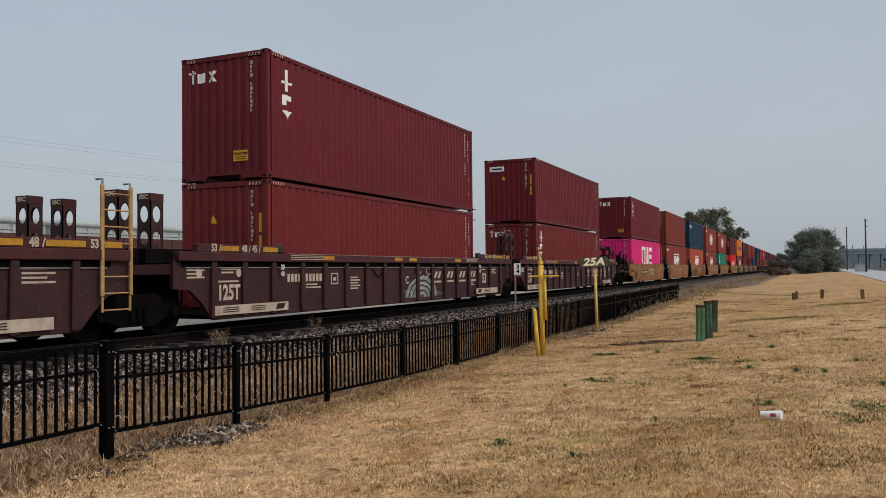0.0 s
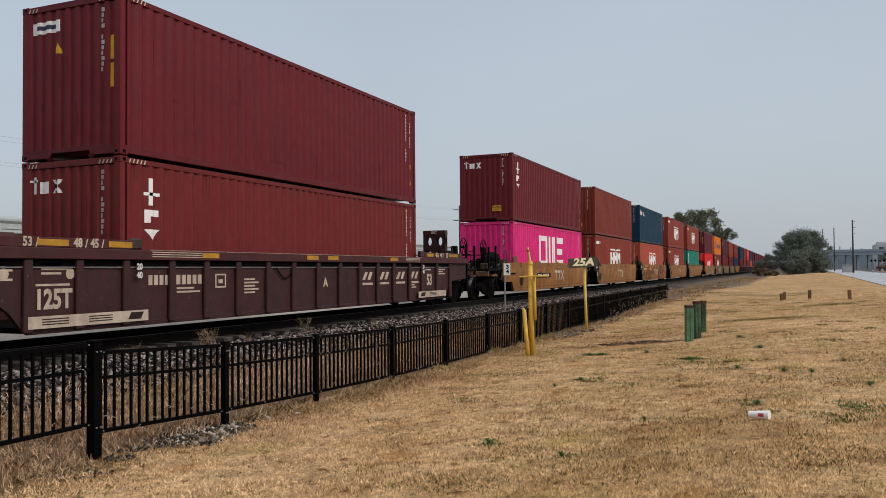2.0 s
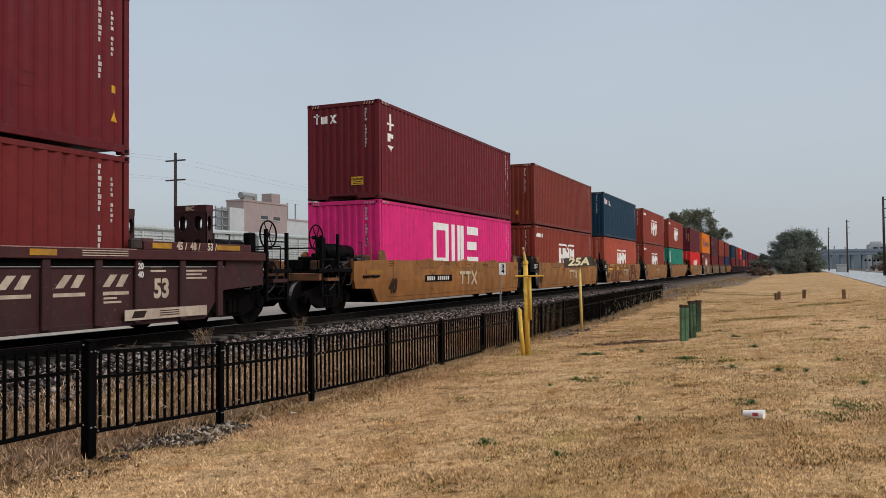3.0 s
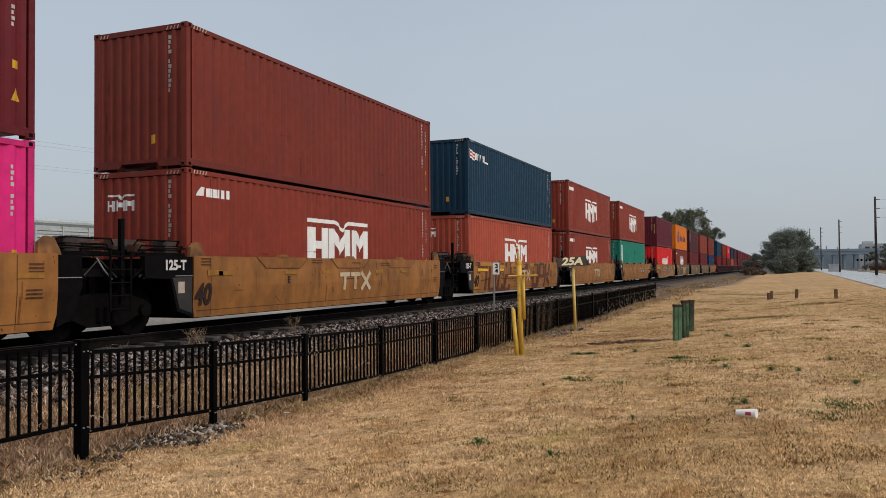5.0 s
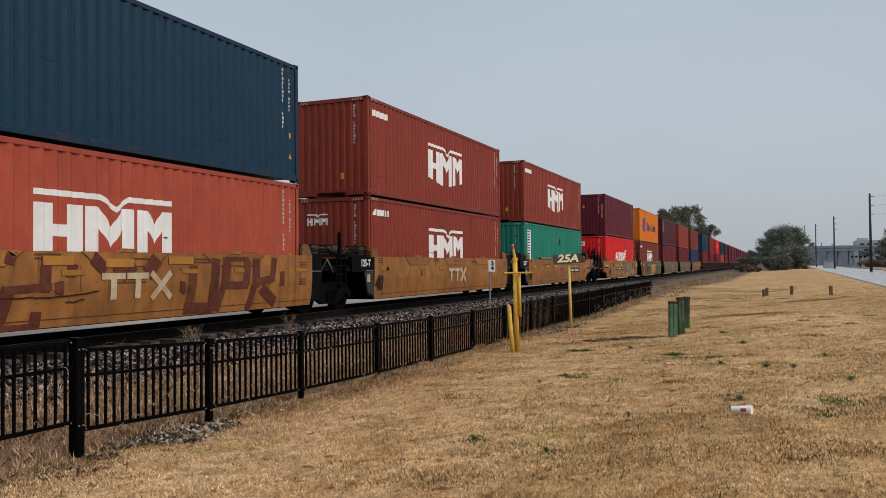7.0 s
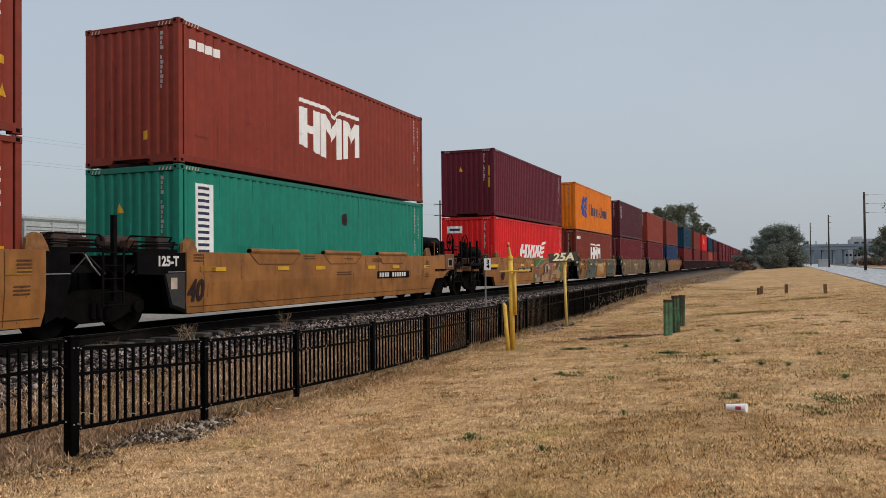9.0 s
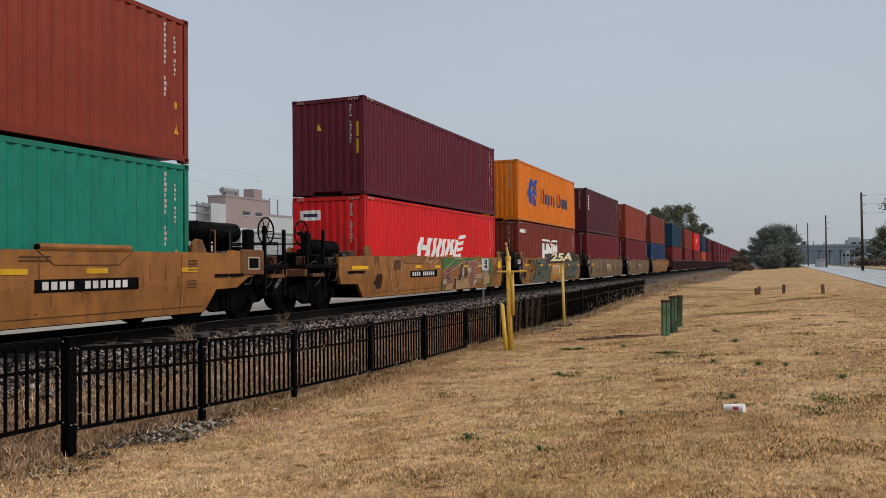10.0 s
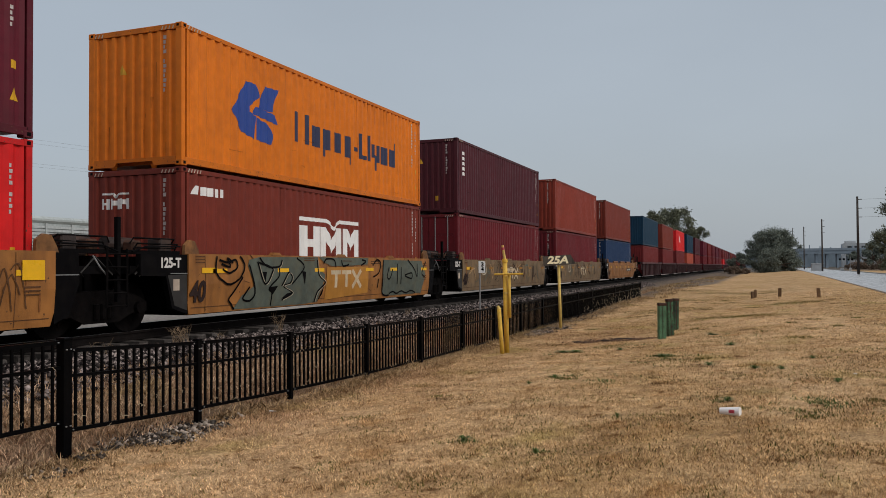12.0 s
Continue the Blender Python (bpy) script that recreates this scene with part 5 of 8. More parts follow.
        last_letters = ([(8.83, 1.42), (8.78, 0.91), (8.81, 0.41), (9.27, 0.34)], [(9.22, 1.19), (9.08, 0.91), (9.28, 0.85), (9.48, 1.14)], [(9.83, 1.31), (9.82, 0.67)], [(10.11, 1.19), (10.1, 0.66)], [(10.39, 0.95), (10.91, 1.01), (10.9, 0.83), (10.39, 0.92)],
                        [(10.62, 1.43), (11.14, 1.13), (11.36, 0.88), (11.37, 1.31)], [(12.09, 1.38), (11.76, 1.0), (12.0, 0.87)], [(9.27, 0.39), (9.54, 0.45), (9.82, 0.38), (10.17, 0.45), (10.53, 0.38), (10.9, 0.44), (11.28, 0.37)])
        for pts in first_letter + middle + upper + last_letters:
            on_wall("sprayed_line", stroke(wobble(pts, 0.012, rng), 0.046), BLACK_PAINT, car, 0.0165)
        for pts in middle[:2] + middle[3:5]:
            on_wall("sprayed_edge", stroke(wobble([(y + 0.045, z - 0.01) for y, z in pts], 0.01, rng), 0.014), SPRAY_PALE, car, 0.0165)
        for q in ([(2.75, 0.75), (3.14, 0.77), (2.94, 0.57)], [(3.3, 0.46), (3.54, 0.58), (3.83, 0.61), (3.74, 0.53)], [(4.39, 1.09), (4.33, 0.78), (4.2, 1.11)], [(4.98, 0.31), (5.31, 0.76), (5.23, 0.52)], [(2.5, 1.1), (2.62, 0.86), (2.68, 1.1)]):
            on_wall("sprayed_patch", [q], BLACK_PAINT, car, 0.0165)
    elif style == "colour_piece":
        fills = (([(5.51, 1.44), (7.55, 1.44), (7.19, 1.22), (5.72, 1.04), (5.51, 1.03)], SPRAY_GRASS),
                 ([(7.66, 1.44), (8.77, 1.44), (8.72, 1.34), (8.11, 1.32), (7.92, 1.38), (7.66, 1.33)], SPRAY_GRASS),
                 ([(10.62, 1.42), (11.04, 1.42), (11.04, 0.29), (10.62, 0.29), (10.98, 0.56), (10.59, 0.86)], SPRAY_GRASS),
                 ([(5.51, 0.61), (5.76, 0.34), (5.65, 0.29), (5.51, 0.29)], SPRAY_GRASS),
                 ([(5.93, 0.46), (7.02, 0.61), (8.3, 0.7), (8.35, 0.29), (5.86, 0.29)], SPRAY_TAN),
                 ([(5.7, 1.01), (6.23, 1.2), (6.73, 1.41), (7.46, 1.43), (7.55, 1.29), (7.19, 1.19), (6.73, 1.06), (6.27, 0.95), (6.19, 0.82), (6.61, 0.61), (6.65, 0.51), (6.04, 0.45), (5.65, 0.75)], SPRAY_ROSE),
                 ([(5.51, 0.71), (5.9, 0.72), (6.06, 0.5), (5.79, 0.47), (5.65, 0.47)], SPRAY_PALE),
                 ([(6.61, 0.71), (6.8, 0.73), (6.92, 0.68), (6.93, 0.29), (6.61, 0.29)], SPRAY_RED),
                 ([(7.34, 1.22), (7.66, 1.22), (7.37, 0.61), (7.06, 0.62)], SPRAY_RED),
                 ([(7.5, 1.05), (7.68, 1.15), (7.73, 0.83), (7.5, 0.6), (7.37, 0.52)], SPRAY_PALE),
                 ([(7.73, 1.29), (7.97, 1.34), (8.12, 0.78), (7.79, 0.72)], SPRAY_RED),
                 ([(8.06, 1.07), (8.53, 1.08), (8.33, 0.74), (8.18, 0.71)], SPRAY_PALE),
                 ([(8.11, 1.3), (8.82, 1.35), (9.66, 1.19), (9.6, 1.11), (8.98, 1.08), (8.93, 0.87), (8.74, 0.32), (8.35, 0.31), (8.4, 0.66), (8.56, 1.08), (8.11, 1.1)], SPRAY_ROSE),
                 ([(9.03, 0.78), (10.46, 0.86), (10.82, 0.69), (10.72, 0.45), (10.07, 0.4), (9.84, 0.64), (9.03, 0.67)], SPRAY_TAN),
                 ([(8.93, 0.67), (9.34, 0.58), (8.82, 0.31)], SPRAY_PALE),
                 ([(9.66, 1.13), (10.07, 1.33), (10.49, 1.4), (10.49, 1.22), (10.07, 0.91), (9.66, 0.87)], SPRAY_RED),
                 ([(10.59, 1.36), (10.76, 1.36), (10.72, 1.14), (10.33, 0.88), (10.17, 0.89), (10.58, 1.18)], SPRAY_PALE))
        for q, m in fills:
            on_wall("sprayed_field", [q], m, car, 0.009)
        for q, m in fills[5:]:
            on_wall("sprayed_line", stroke(q + [q[0]], 0.028), SPRAY_PALE if m in (SPRAY_ROSE, SPRAY_RED, SPRAY_TAN) else SPRAY_RED, car, 0.0165)
        for y, z in ((5.85, 0.80), (5.95, 0.72), (6.05, 0.65), (7.15, 0.74), (7.15, 0.66), (7.9, 0.86), (7.95, 0.78)):
            on_wall("sprayed_line", stroke([(y, z), (y + 0.22, z + 0.04), (y + 0.42, z + 0.10)], 0.026), DARK_MARK, car, 0.0165)
        on_wall("sprayed_line", stroke(wobble([(3.9, 1.28), (4.1, 1.38), (4.3, 1.26), (4.6, 1.36), (4.8, 1.24), (5.1, 1.34)], 0.02, rng), 0.03), SPRAY_PALE, car, 0.0165)
        for k in range(6):
            y = 10.95 + 0.13 * k
            on_wall("sprayed_line", stroke(wobble([(y, rng.uniform(0.5, 1.3)), (y + 0.15, rng.uniform(0.5, 1.3)), (y + 0.3, rng.uniform(0.5, 1.3))], 0.02, rng), 0.02), SEAM, car, 0.0165)
        ring_ = [(1.70 + 0.38 * math.cos(k * 0.35), 0.92 + 0.52 * math.sin(k * 0.35)) for k in range(19)]
        on_wall("sprayed_line", stroke(ring_, 0.022), SPRAY_PALE, car, 0.010)
        on_wall("clean_panel", [rect(11.8, 12.22, 1.02, 1.33)], REFLECTOR, car, 0.022)
        on_wall("stencil_panel", [rect(1.5, 2.0, 1.06, 1.34)], SEAM, car, 0.010)
    elif style == "scrawl":
        for k in range(16):
            y = 0.9 + k * 0.66
            pts = [(y + rng.uniform(-0.3, 0.6), rng.uniform(0.45, 1.4)) for _ in range(5)]
            on_wall("sprayed_line", stroke(wobble(pts, 0.04, rng), rng.uniform(0.03, 0.06)), rng.choice((SPRAY_TAN, SPRAY_GREEN, DARK_MARK, DARK_MARK, SPRAY_PALE)), car, 0.010)


def build_yellow_well(first, last, spins, y0=-0.03, y1=12.45, style="", flaps=False, plate=None):
    """A forty-foot well unit with folded yellow sides; the end units carry a full platform."""
    car = new("well_car")
    coat = WELL_TAUPE if style == "scrawl" else WELL_YELLOW
    for s in (-1, 1):
        near = [(y0, 0.5), (y0 + 0.06, 0.27)] if not first else [(-1.9, 1.42), (-1.9, 0.92), (-1.78, 0.69), (-0.80, 0.67), (-0.42, 0.27)]
        far = [(y1 - 0.06, 0.27), (y1, 0.5), (y1, 1.48)] if not last else [(12.45, 0.27), (12.80, 0.72), (13.5, 0.74), (13.9, 0.95), (14.45, 1.05), (14.45, 1.50), (13.3, 1.54), (13.25, 1.48)]
        outline = near + far + ([(y0, 1.48)] if not first else [(-0.4, 1.47)])
        bm = slab(bmesh.new(), outline, min(s * FACE, s * (FACE - 0.10)), max(s * FACE, s * (FACE - 0.10)))
        bmesh.ops.bisect_plane(bm, geom=bm.verts[:] + bm.edges[:] + bm.faces[:], plane_co=(0, 0, FOLD), plane_no=(0, 0, 1))
        for v in bm.verts:
            if v.co.z < FOLD:
                v.co.x -= s * 0.05 * (FOLD - v.co.z) / 0.6
        wall = part("side_wall", bm, coat, car)
        for yy in (3.08, 6.27, 9.37):
            o = [(yy - 1.05, 1.485), (yy - 0.70, 1.235), (yy + 0.70, 1.235), (yy + 1.05, 1.485)]
            part("lading_pocket", slab(bmesh.new(), o, min(s * FACE, s * (FACE + 0.005)), max(s * FACE, s * (FACE + 0.005))), coat, wall)
            if flaps:
                bm = tube(bmesh.new(), (s * 1.385, yy - 0.98, 1.525), (s * 1.385, yy + 1.0, 1.525), 0.062, n=10)
            else:
                bm = slab(bmesh.new(), [(yy - 0.22, 1.48), (yy + 0.22, 1.48), (yy + 0.12, 1.545), (yy - 0.10, 1.55)], min(s * 1.33, s * 1.44), max(s * 1.33, s * 1.44))
            part("lifting_flap", bm, coat, wall)
            if s > 0 and flaps:
                part("flap_end", tube(bmesh.new(), (1.385, yy - 1.02, 1.52), (1.385, yy - 0.975, 1.525), 0.05, n=8), BLACK_PAINT, wall)
                on_wall("flap_seam", [rect(yy - 1.0, yy + 1.02, 1.462, 1.474)], SEAM, wall, 0.007)
            if s > 0:
                on_wall("pocket_seam", stroke(o, 0.016), SEAM, wall, 0.007)
        for yy in (y0 + 0.25, y1 - 0.05) if not first else (0.02, y1 - 0.05):
            bm = slab(bmesh.new(), [(yy - 0.26, 1.46), (yy + 0.20, 1.46), (yy + 0.16, 1.56), (yy + 0.05, 1.74), (yy - 0.10, 1.76), (yy - 0.24, 1.66)], min(s * 1.26, s * 1.33), max(s * 1.26, s * 1.33))
            part("corner_guide", bm, GUIDE_TAN, wall)
        if s > 0:
            on_wall("seam", stroke([(y0 + 0.1, 0.40), (y1 - 0.1, 0.40)], 0.014) + stroke([(y0 + 0.55, 0.3), (y0 + 0.50, 1.45)], 0.014) + stroke([(y1 - 0.75, 0.3), (y1 - 0.75, 1.45)], 0.012), SEAM, wall, 0.0045)
            part("reflector", block(FACE + 0.006, FACE + 0.014, y0 + 0.40, y0 + 0.88, 1.09, 1.20) if not first else block(FACE + 0.006, FACE + 0.014, -1.2, -0.22, 1.08, 1.18), REFLECTOR if style else DULL_BAND, wall)
            for yy in ((0.72,) if not first else ()) + (3.13, 4.82, 7.68, 9.32, 11.7):
                part("reflector", block(FACE + 0.006, FACE + 0.014, yy, yy + 0.48, 1.09, 1.18), REFLECTOR if style in ("grey_fill", "colour_piece") else YELLOW_MARK if flaps else DULL_BAND, wall)
            for yy, zz, rows, wide in ((4.3, 1.42, 2, 0.5), (6.3, 1.36, 1, 0.5), (8.0, 1.36, 2, 0.6), (11.9, 1.3, 4, 0.28), (5.9, 1.0, 2, 0.8), (0.2 + y0, 1.42, 3, 0.3), (11.85, 0.9, 3, 0.3)):
                on_wall("stencil", [rect(yy, yy + wide, zz - k * 0.06, zz - k * 0.06 + 0.022) for k in range(rows)], SEAM, wall, 0.012)
            scrapes = []
            for k in range(3):
                yy, z = random.uniform(0.4, 11.8), random.uniform(0.42, 1.25)
                scrapes += stroke([(yy, z), (yy + random.uniform(0.05, 0.4), z - random.uniform(-0.03, 0.2))], random.choice((0.008, 0.012, 0.018)))
            on_wall("scrape", scrapes, SEAM, wall, 0.0075)
            drips = []
            for k in range(16):
                yy, z, n = random.uniform(0.1, 12.2), random.uniform(0.75, 1.44), random.uniform(0.12, 0.45)
                drips += stroke([(yy, z), (yy + random.uniform(-0.01, 0.01), max(0.31, z - n))], random.uniform(0.012, 0.04))
            on_wall("rust_streak", drips, STREAK, wall, 0.006)
            if style != "colour_piece" and not flaps:
                for a in (5.66, 6.24):
                    on_wall("emblem_bar", [rect(a, a + 0.54, 1.01, 1.12)], FADED_WHITE, wall, 0.012)
                    on_wall("emblem_bar", [rect(a + 0.20, a + 0.34, 0.66, 1.01)], FADED_WHITE, wall, 0.012)
                for p, q in (((6.84, 1.12), (7.38, 0.64)), ((7.36, 1.12), (6.86, 0.64))):
                    on_wall("emblem_bar", stroke([p, q], 0.12), FADED_WHITE, wall, 0.012)
    if plate:
        on_wall("number_plate", [rect(plate, plate + 2.25, 0.80, 1.01)], BLACK_PAINT, car, 0.010)
        on_wall("numbering", [rect(plate + 0.14 + k * 0.17 + (0.18 if k > 3 else 0), plate + 0.26 + k * 0.17 + (0.18 if k > 3 else 0), 0.84, 0.97) for k in range(10)], WHITE_MARK, car, 0.013)
    part("floor", block(-1.3, 1.3, y0 + 0.1, y1 - 0.1, 0.25, 0.34), GRIME, car)
    for end, e in ((0, y0), (1, y1)):
        w = -1 if not end else 1
        a, b = sorted((e, e + w * 1.45))
        part("end_platform", block(-1.28, 1.28, a, b, 1.10, 1.24), BLACK_PAINT, car)
        part("end_sill", block(-0.35, 0.35, a - 0.2, b + 0.2, 0.62, 1.10), BLACK_PAINT, car)
        part("end_bulkhead", block(-1.26, 1.26, min(e, e + w * 0.12), max(e, e + w * 0.12), 0.34, 1.40), BLACK_PAINT, car)
        if (end and last) or (not end and first):
            continue
        for s in (-1, 1):
            o = [(e - 1.30, 1.46), (e, 1.46), (e, 0.28), (e - 0.45, 0.42), (e - 0.62, 1.04), (e - 1.30, 1.06)] if not end else [(e, 1.46), (e + 0.50, 1.46), (e + 0.52, 0.95), (e + 0.30, 0.42), (e, 0.30)]
            plate_ = part("end_plate", slab(bmesh.new(), o, min(s * 1.28, s * 1.39), max(s * 1.28, s * 1.39)), BLACK_PAINT, car)
            if s > 0:
                if not end:
                    flat_bars("lower_plate", [[(e - 0.02, 1.07), (e - 0.02, 0.36), (e - 0.38, 0.47), (e - 0.57, 1.06)]], PLATE_GREY, plate_, 1.3885)
                flat_bars("plate_seam", [rect(min(e, e + w * 0.5), max(e, e + w * 0.5) + (0 if end else -0.0), 1.085, 1.10)], PIPE_GREY, plate_, 1.392)
        y = e + w * 0.75
        part("top_link", block(0.9, 1.28, min(e + w * 0.1, e + w * 1.5), max(e + w * 0.1, e + w * 1.5), 1.46, 1.53), BLACK_PAINT, car)
        part("hand_rail", bent([(1.33, e + w * 0.15, 1.62), (1.33, e + w * 1.1, 1.60), (1.33, e + w * 1.45, 1.50)], 0.016), BLACK_PAINT, car)
        for sx in (-1.08, 1.08):
            bm = block(sx - 0.16, sx + 0.16, min(e + w * 0.28, e + w * 0.62), max(e + w * 0.28, e + w * 0.62), 1.46, 1.78, 0.03)
            part("guide_bracket", bm, PLATFORM, car)
        part("reservoir", tube(bmesh.new(), (0.62, e + w * 0.72, 1.66), (0.62, e + w * 1.42, 1.66), 0.13, n=12), PLATFORM, car, smooth=False)
        part("valve_body", block(0.86, 1.12, min(e + w * 0.95, e + w * 1.22), max(e + w * 0.95, e + w * 1.22), 1.5, 1.72, 0.04), GUIDE_RUST, car)
        for k, z in ((0.1, 1.58), (0.05, 1.66), (0.15, 1.76)):
            part("train_line", bent([(1.12, e + w * k, z - 0.08), (1.23, e + w * (k + 0.06), z), (1.22, e + w * (k + 1.15), z), (1.20, e + w * (k + 1.22), z - 0.1)], 0.017), GRIME, car)
        part("diagonal_brace", bent([(1.30, e + w * 0.55, 1.05), (1.30, e + w * 0.95, 1.40), (1.30, e + w * 1.35, 1.08)], 0.016), PLATE_GREY, car)
        part("brake_beam", block(-1.2, 1.2, e + w * 1.0 - 0.06, e + w * 1.0 + 0.06, 1.24, 1.42), GRIME, car)
        for k in (0.35, 0.9, 1.2):
            part("brake_pipe", bent([(1.30, e + w * k, 1.42), (1.34, e + w * (k + 0.12), 1.22), (1.30, e + w * (k + 0.34), 1.05)], 0.014), PIPE_GREY if k == 0.9 else GRIME, car)
    if not first:
        flat_mark("capacity_mark", "125-T", 0.26, y0 - 0.50, 1.29, WHITE_MARK, car, 1.391, 0.95)
        flat_bars("paper_panel", [rect(y0 - 0.42, y0 - 0.24, 0.76, 0.98)], CREAM_MARK, car, 1.391)
        rungs("ladder", 1.37, y0 - 2.10, y0 - 1.62, 0.50, 1.55, 5, GRIME, car)
        part("grab_post", block(1.22, 1.30, y0 - 1.78, y0 - 1.70, 0.6, 2.12), BLACK_PAINT, car)
    lettering("length_mark", "40", 0.58, pose(wall_x(0.70) + 0.020, y0 + (0.27 if not first else 0.45), 0.70, 94.8, 0, 90), DARK_MARK, car, squeeze=0.82, slant=0.1)
    if not style and not flaps:
        lettering("end_mark", "E", 0.22, pose(FACE + 0.008, 3.3, 0.96, 90, 0, 90), DARK_MARK, car, squeeze=0.9)
    if style:
        spray(car, style)
    build_truck(car, -2.60 if first else -1.90, spins)
    if first:
        deck_end(car, -3.55, -0.2, -1, WELL_YELLOW)
    if last:
        build_truck(car, 13.6, spins)
        deck_end(car, 12.45, 15.6, 1, WELL_YELLOW)
        part("end_panel", block(FACE - 0.02, FACE + 0.03, 13.62, 14.47, 1.0, 1.56, 0.02), RUSTY_YELLOW, car)
        part("panel_window", block(FACE + 0.028, FACE + 0.036, 13.85, 14.28, 1.12, 1.40), CREAM_MARK, car)
        part("panel_hole", block(FACE + 0.034, FACE + 0.040, 13.89, 14.24, 1.15, 1.37), BLACK_PAINT, car)
    return car


def deck_end(car, y0, y1, way, paint):
    """The coupler end of a car: deck, coupler, crossover platform, grab irons, tank and hand brake."""
    out = y1 if way > 0 else y0
    part("draft_sill", block(-0.3, 0.3, y0, y1, 0.62, 1.05), GRIME, car)
    part("coupler", block(-0.14, 0.14, min(out, out + way * 0.45), max(out, out + way * 0.45), 0.70, 0.98, 0.04), GRIME, car)
    part("deck", block(-1.32, 1.32, y0 + 0.1, y1 - 0.2, 1.12, 1.20), BLACK_PAINT, car)
    part("side_step", block(1.30, 1.44, out - way * 0.55 - 0.28, out - way * 0.55 + 0.28, 0.92, 1.0), RUSTY_YELLOW if paint is WELL_YELLOW else paint, car)
    for k, h in ((0.15, 2.06), (0.95, 2.12)):
        y = out - way * k
        part("grab_post", block(1.30, 1.37, y - 0.035, y + 0.035, 0.5, h), BLACK_PAINT, car)
    for z in (0.55, 0.82, 1.45, 1.85):
        part("grab_iron", bent([(1.34, out - way * 0.15, z), (1.34, out - way * 0.95, z)], 0.014), BLACK_PAINT, car)
    part("crossover_rail", bent([(1.2, out - way * 0.2, 1.2), (1.2, out - way * 0.2, 1.75), (-1.2, out - way * 0.2, 1.75), (-1.2, out - way * 0.2, 1.2)], 0.02), BLACK_PAINT, car)
    y = out - way * 1.15
    rusty = GUIDE_RUST if paint is WELL_YELLOW else GRIME
    high = 1.95 if way > 0 and paint is WELL_YELLOW else 1.66
    a, b = (y0 + 0.25, y0 + 1.75) if way > 0 and paint is WELL_YELLOW else (y - way * 0.1, y - way * 1.25)
    a, b = min(a, b), max(a, b)
    bm = tube(bmesh.new(), (0.80, a, high), (0.80, b, high), 0.215, n=20)
    for end, e in ((a, a - 0.09), (b, b + 0.09)):
        tube(bm, (0.80, end, high), (0.80, e, high), 0.215, 0.09, n=20)
    part("air_tank", bm, BLACK_PAINT, car, "black painted air tank", True)
    for k in (0.25, 0.75):
        part("tank_strap", block(0.56, 1.04, a + (b - a) * k - 0.03, a + (b - a) * k + 0.03, 1.2, high), GRIME, car)
    for k, (u, z) in enumerate(((0.35, 1.30), (0.9, 1.36), (1.5, 1.28), (2.0, 1.38))):
        y2 = out - way * u
        part("valve_body", block(0.95 + 0.06 * k, 1.22 + 0.02 * k, y2 - 0.12, y2 + 0.12, z - 0.12, z + 0.14, 0.03), (GUIDE_RUST, GRIME, PLATFORM, GRIME)[k], car)
        part("pipe_run", bent([(1.30, y2 - 0.2, z - 0.3), (1.33, y2, z - 0.05), (1.31, y2 + 0.25, z + 0.02), (1.28, y2 + 0.5, z - 0.22)], 0.015), (PLATE_GREY, GRIME, PLATE_GREY, GRIME)[k], car)
    part("brake_cylinder", tube(bmesh.new(), (1.05, out - way * 1.2, 0.98), (1.05, out - way * 1.75, 0.98), 0.14, n=14), GRIME, car)
    if paint is WELL_YELLOW:
        part("end_beam", block(-1.34, 1.36, out - way * 0.12 - 0.09, out - way * 0.12 + 0.09, 0.92, 1.12, 0.02), RUSTY_YELLOW, car)
        for u in (0.5, 1.0):
            y2 = (y0 + u) if way > 0 else (y1 - u)
            part("hook_rail", block(1.42, 1.47, y2 - 0.22, y2 + 0.22, 0.98, 1.04, 0.01), GRIME, car)
    for k in range(5):
        y2 = out - way * (0.3 + 0.42 * k)
        part("deck_fitting", block(0.2 + 0.14 * k, 0.62 + 0.12 * k, y2 - 0.13, y2 + 0.13, 1.2, 1.46 + 0.09 * (k % 3), 0.03), (GRIME, BLACK_PAINT)[k % 2], car)
        part("pipe_run", bent([(1.32, y2 - 0.16, 0.62 + 0.06 * k), (1.35, y2, 0.80), (1.33, y2 + 0.18, 1.02), (1.26, y2 + 0.3, 1.16)], 0.017), (BLACK_PAINT, PLATE_GREY)[k % 2], car)
    run = 2.2 if paint is WELL_YELLOW else 0.8
    part("walkway_edge", block(1.26, 1.38, min(out, out - way * run), max(out, out - way * run), 1.13, 1.23, 0.01), BLACK_PAINT, car)
    part("brake_stand", block(0.75, 0.95, out - way * 0.9 - 0.12, out - way * 0.9 + 0.12, 1.2, 2.05, 0.03), BLACK_PAINT, car)
    brake_wheel(car, 1.02, out - way * 0.42, 2.02, BLACK_PAINT)
    part("brake_valve", block(0.3, 1.1, y - way * 1.9 - 0.2, y - way * 1.9 + 0.2, 1.2, 1.62, 0.05), rusty, car)
    part("train_line", bent([(1.25, y, 1.25), (1.3, y - way * 0.4, 1.42), (1.28, y - way * 0.9, 1.28), (1.2, y - way * 1.5, 1.4)], 0.018), PLATE_GREY, car)
    for k, z in ((1.4, 1.34), (1.9, 1.42), (2.4, 1.30)):
        part("brake_rod", bent([(1.31, out - way * k, z), (1.33, out - way * (k + 0.35), z - 0.10), (1.30, out - way * (k + 0.7), z + 0.06)], 0.014), PLATE_GREY if k == 1.9 else GRIME, car)
    part("valve_box", block(0.85, 1.25, out - way * 2.2 - 0.18, out - way * 2.2 + 0.18, 1.2, 1.52, 0.03), TANK_GREY, car)
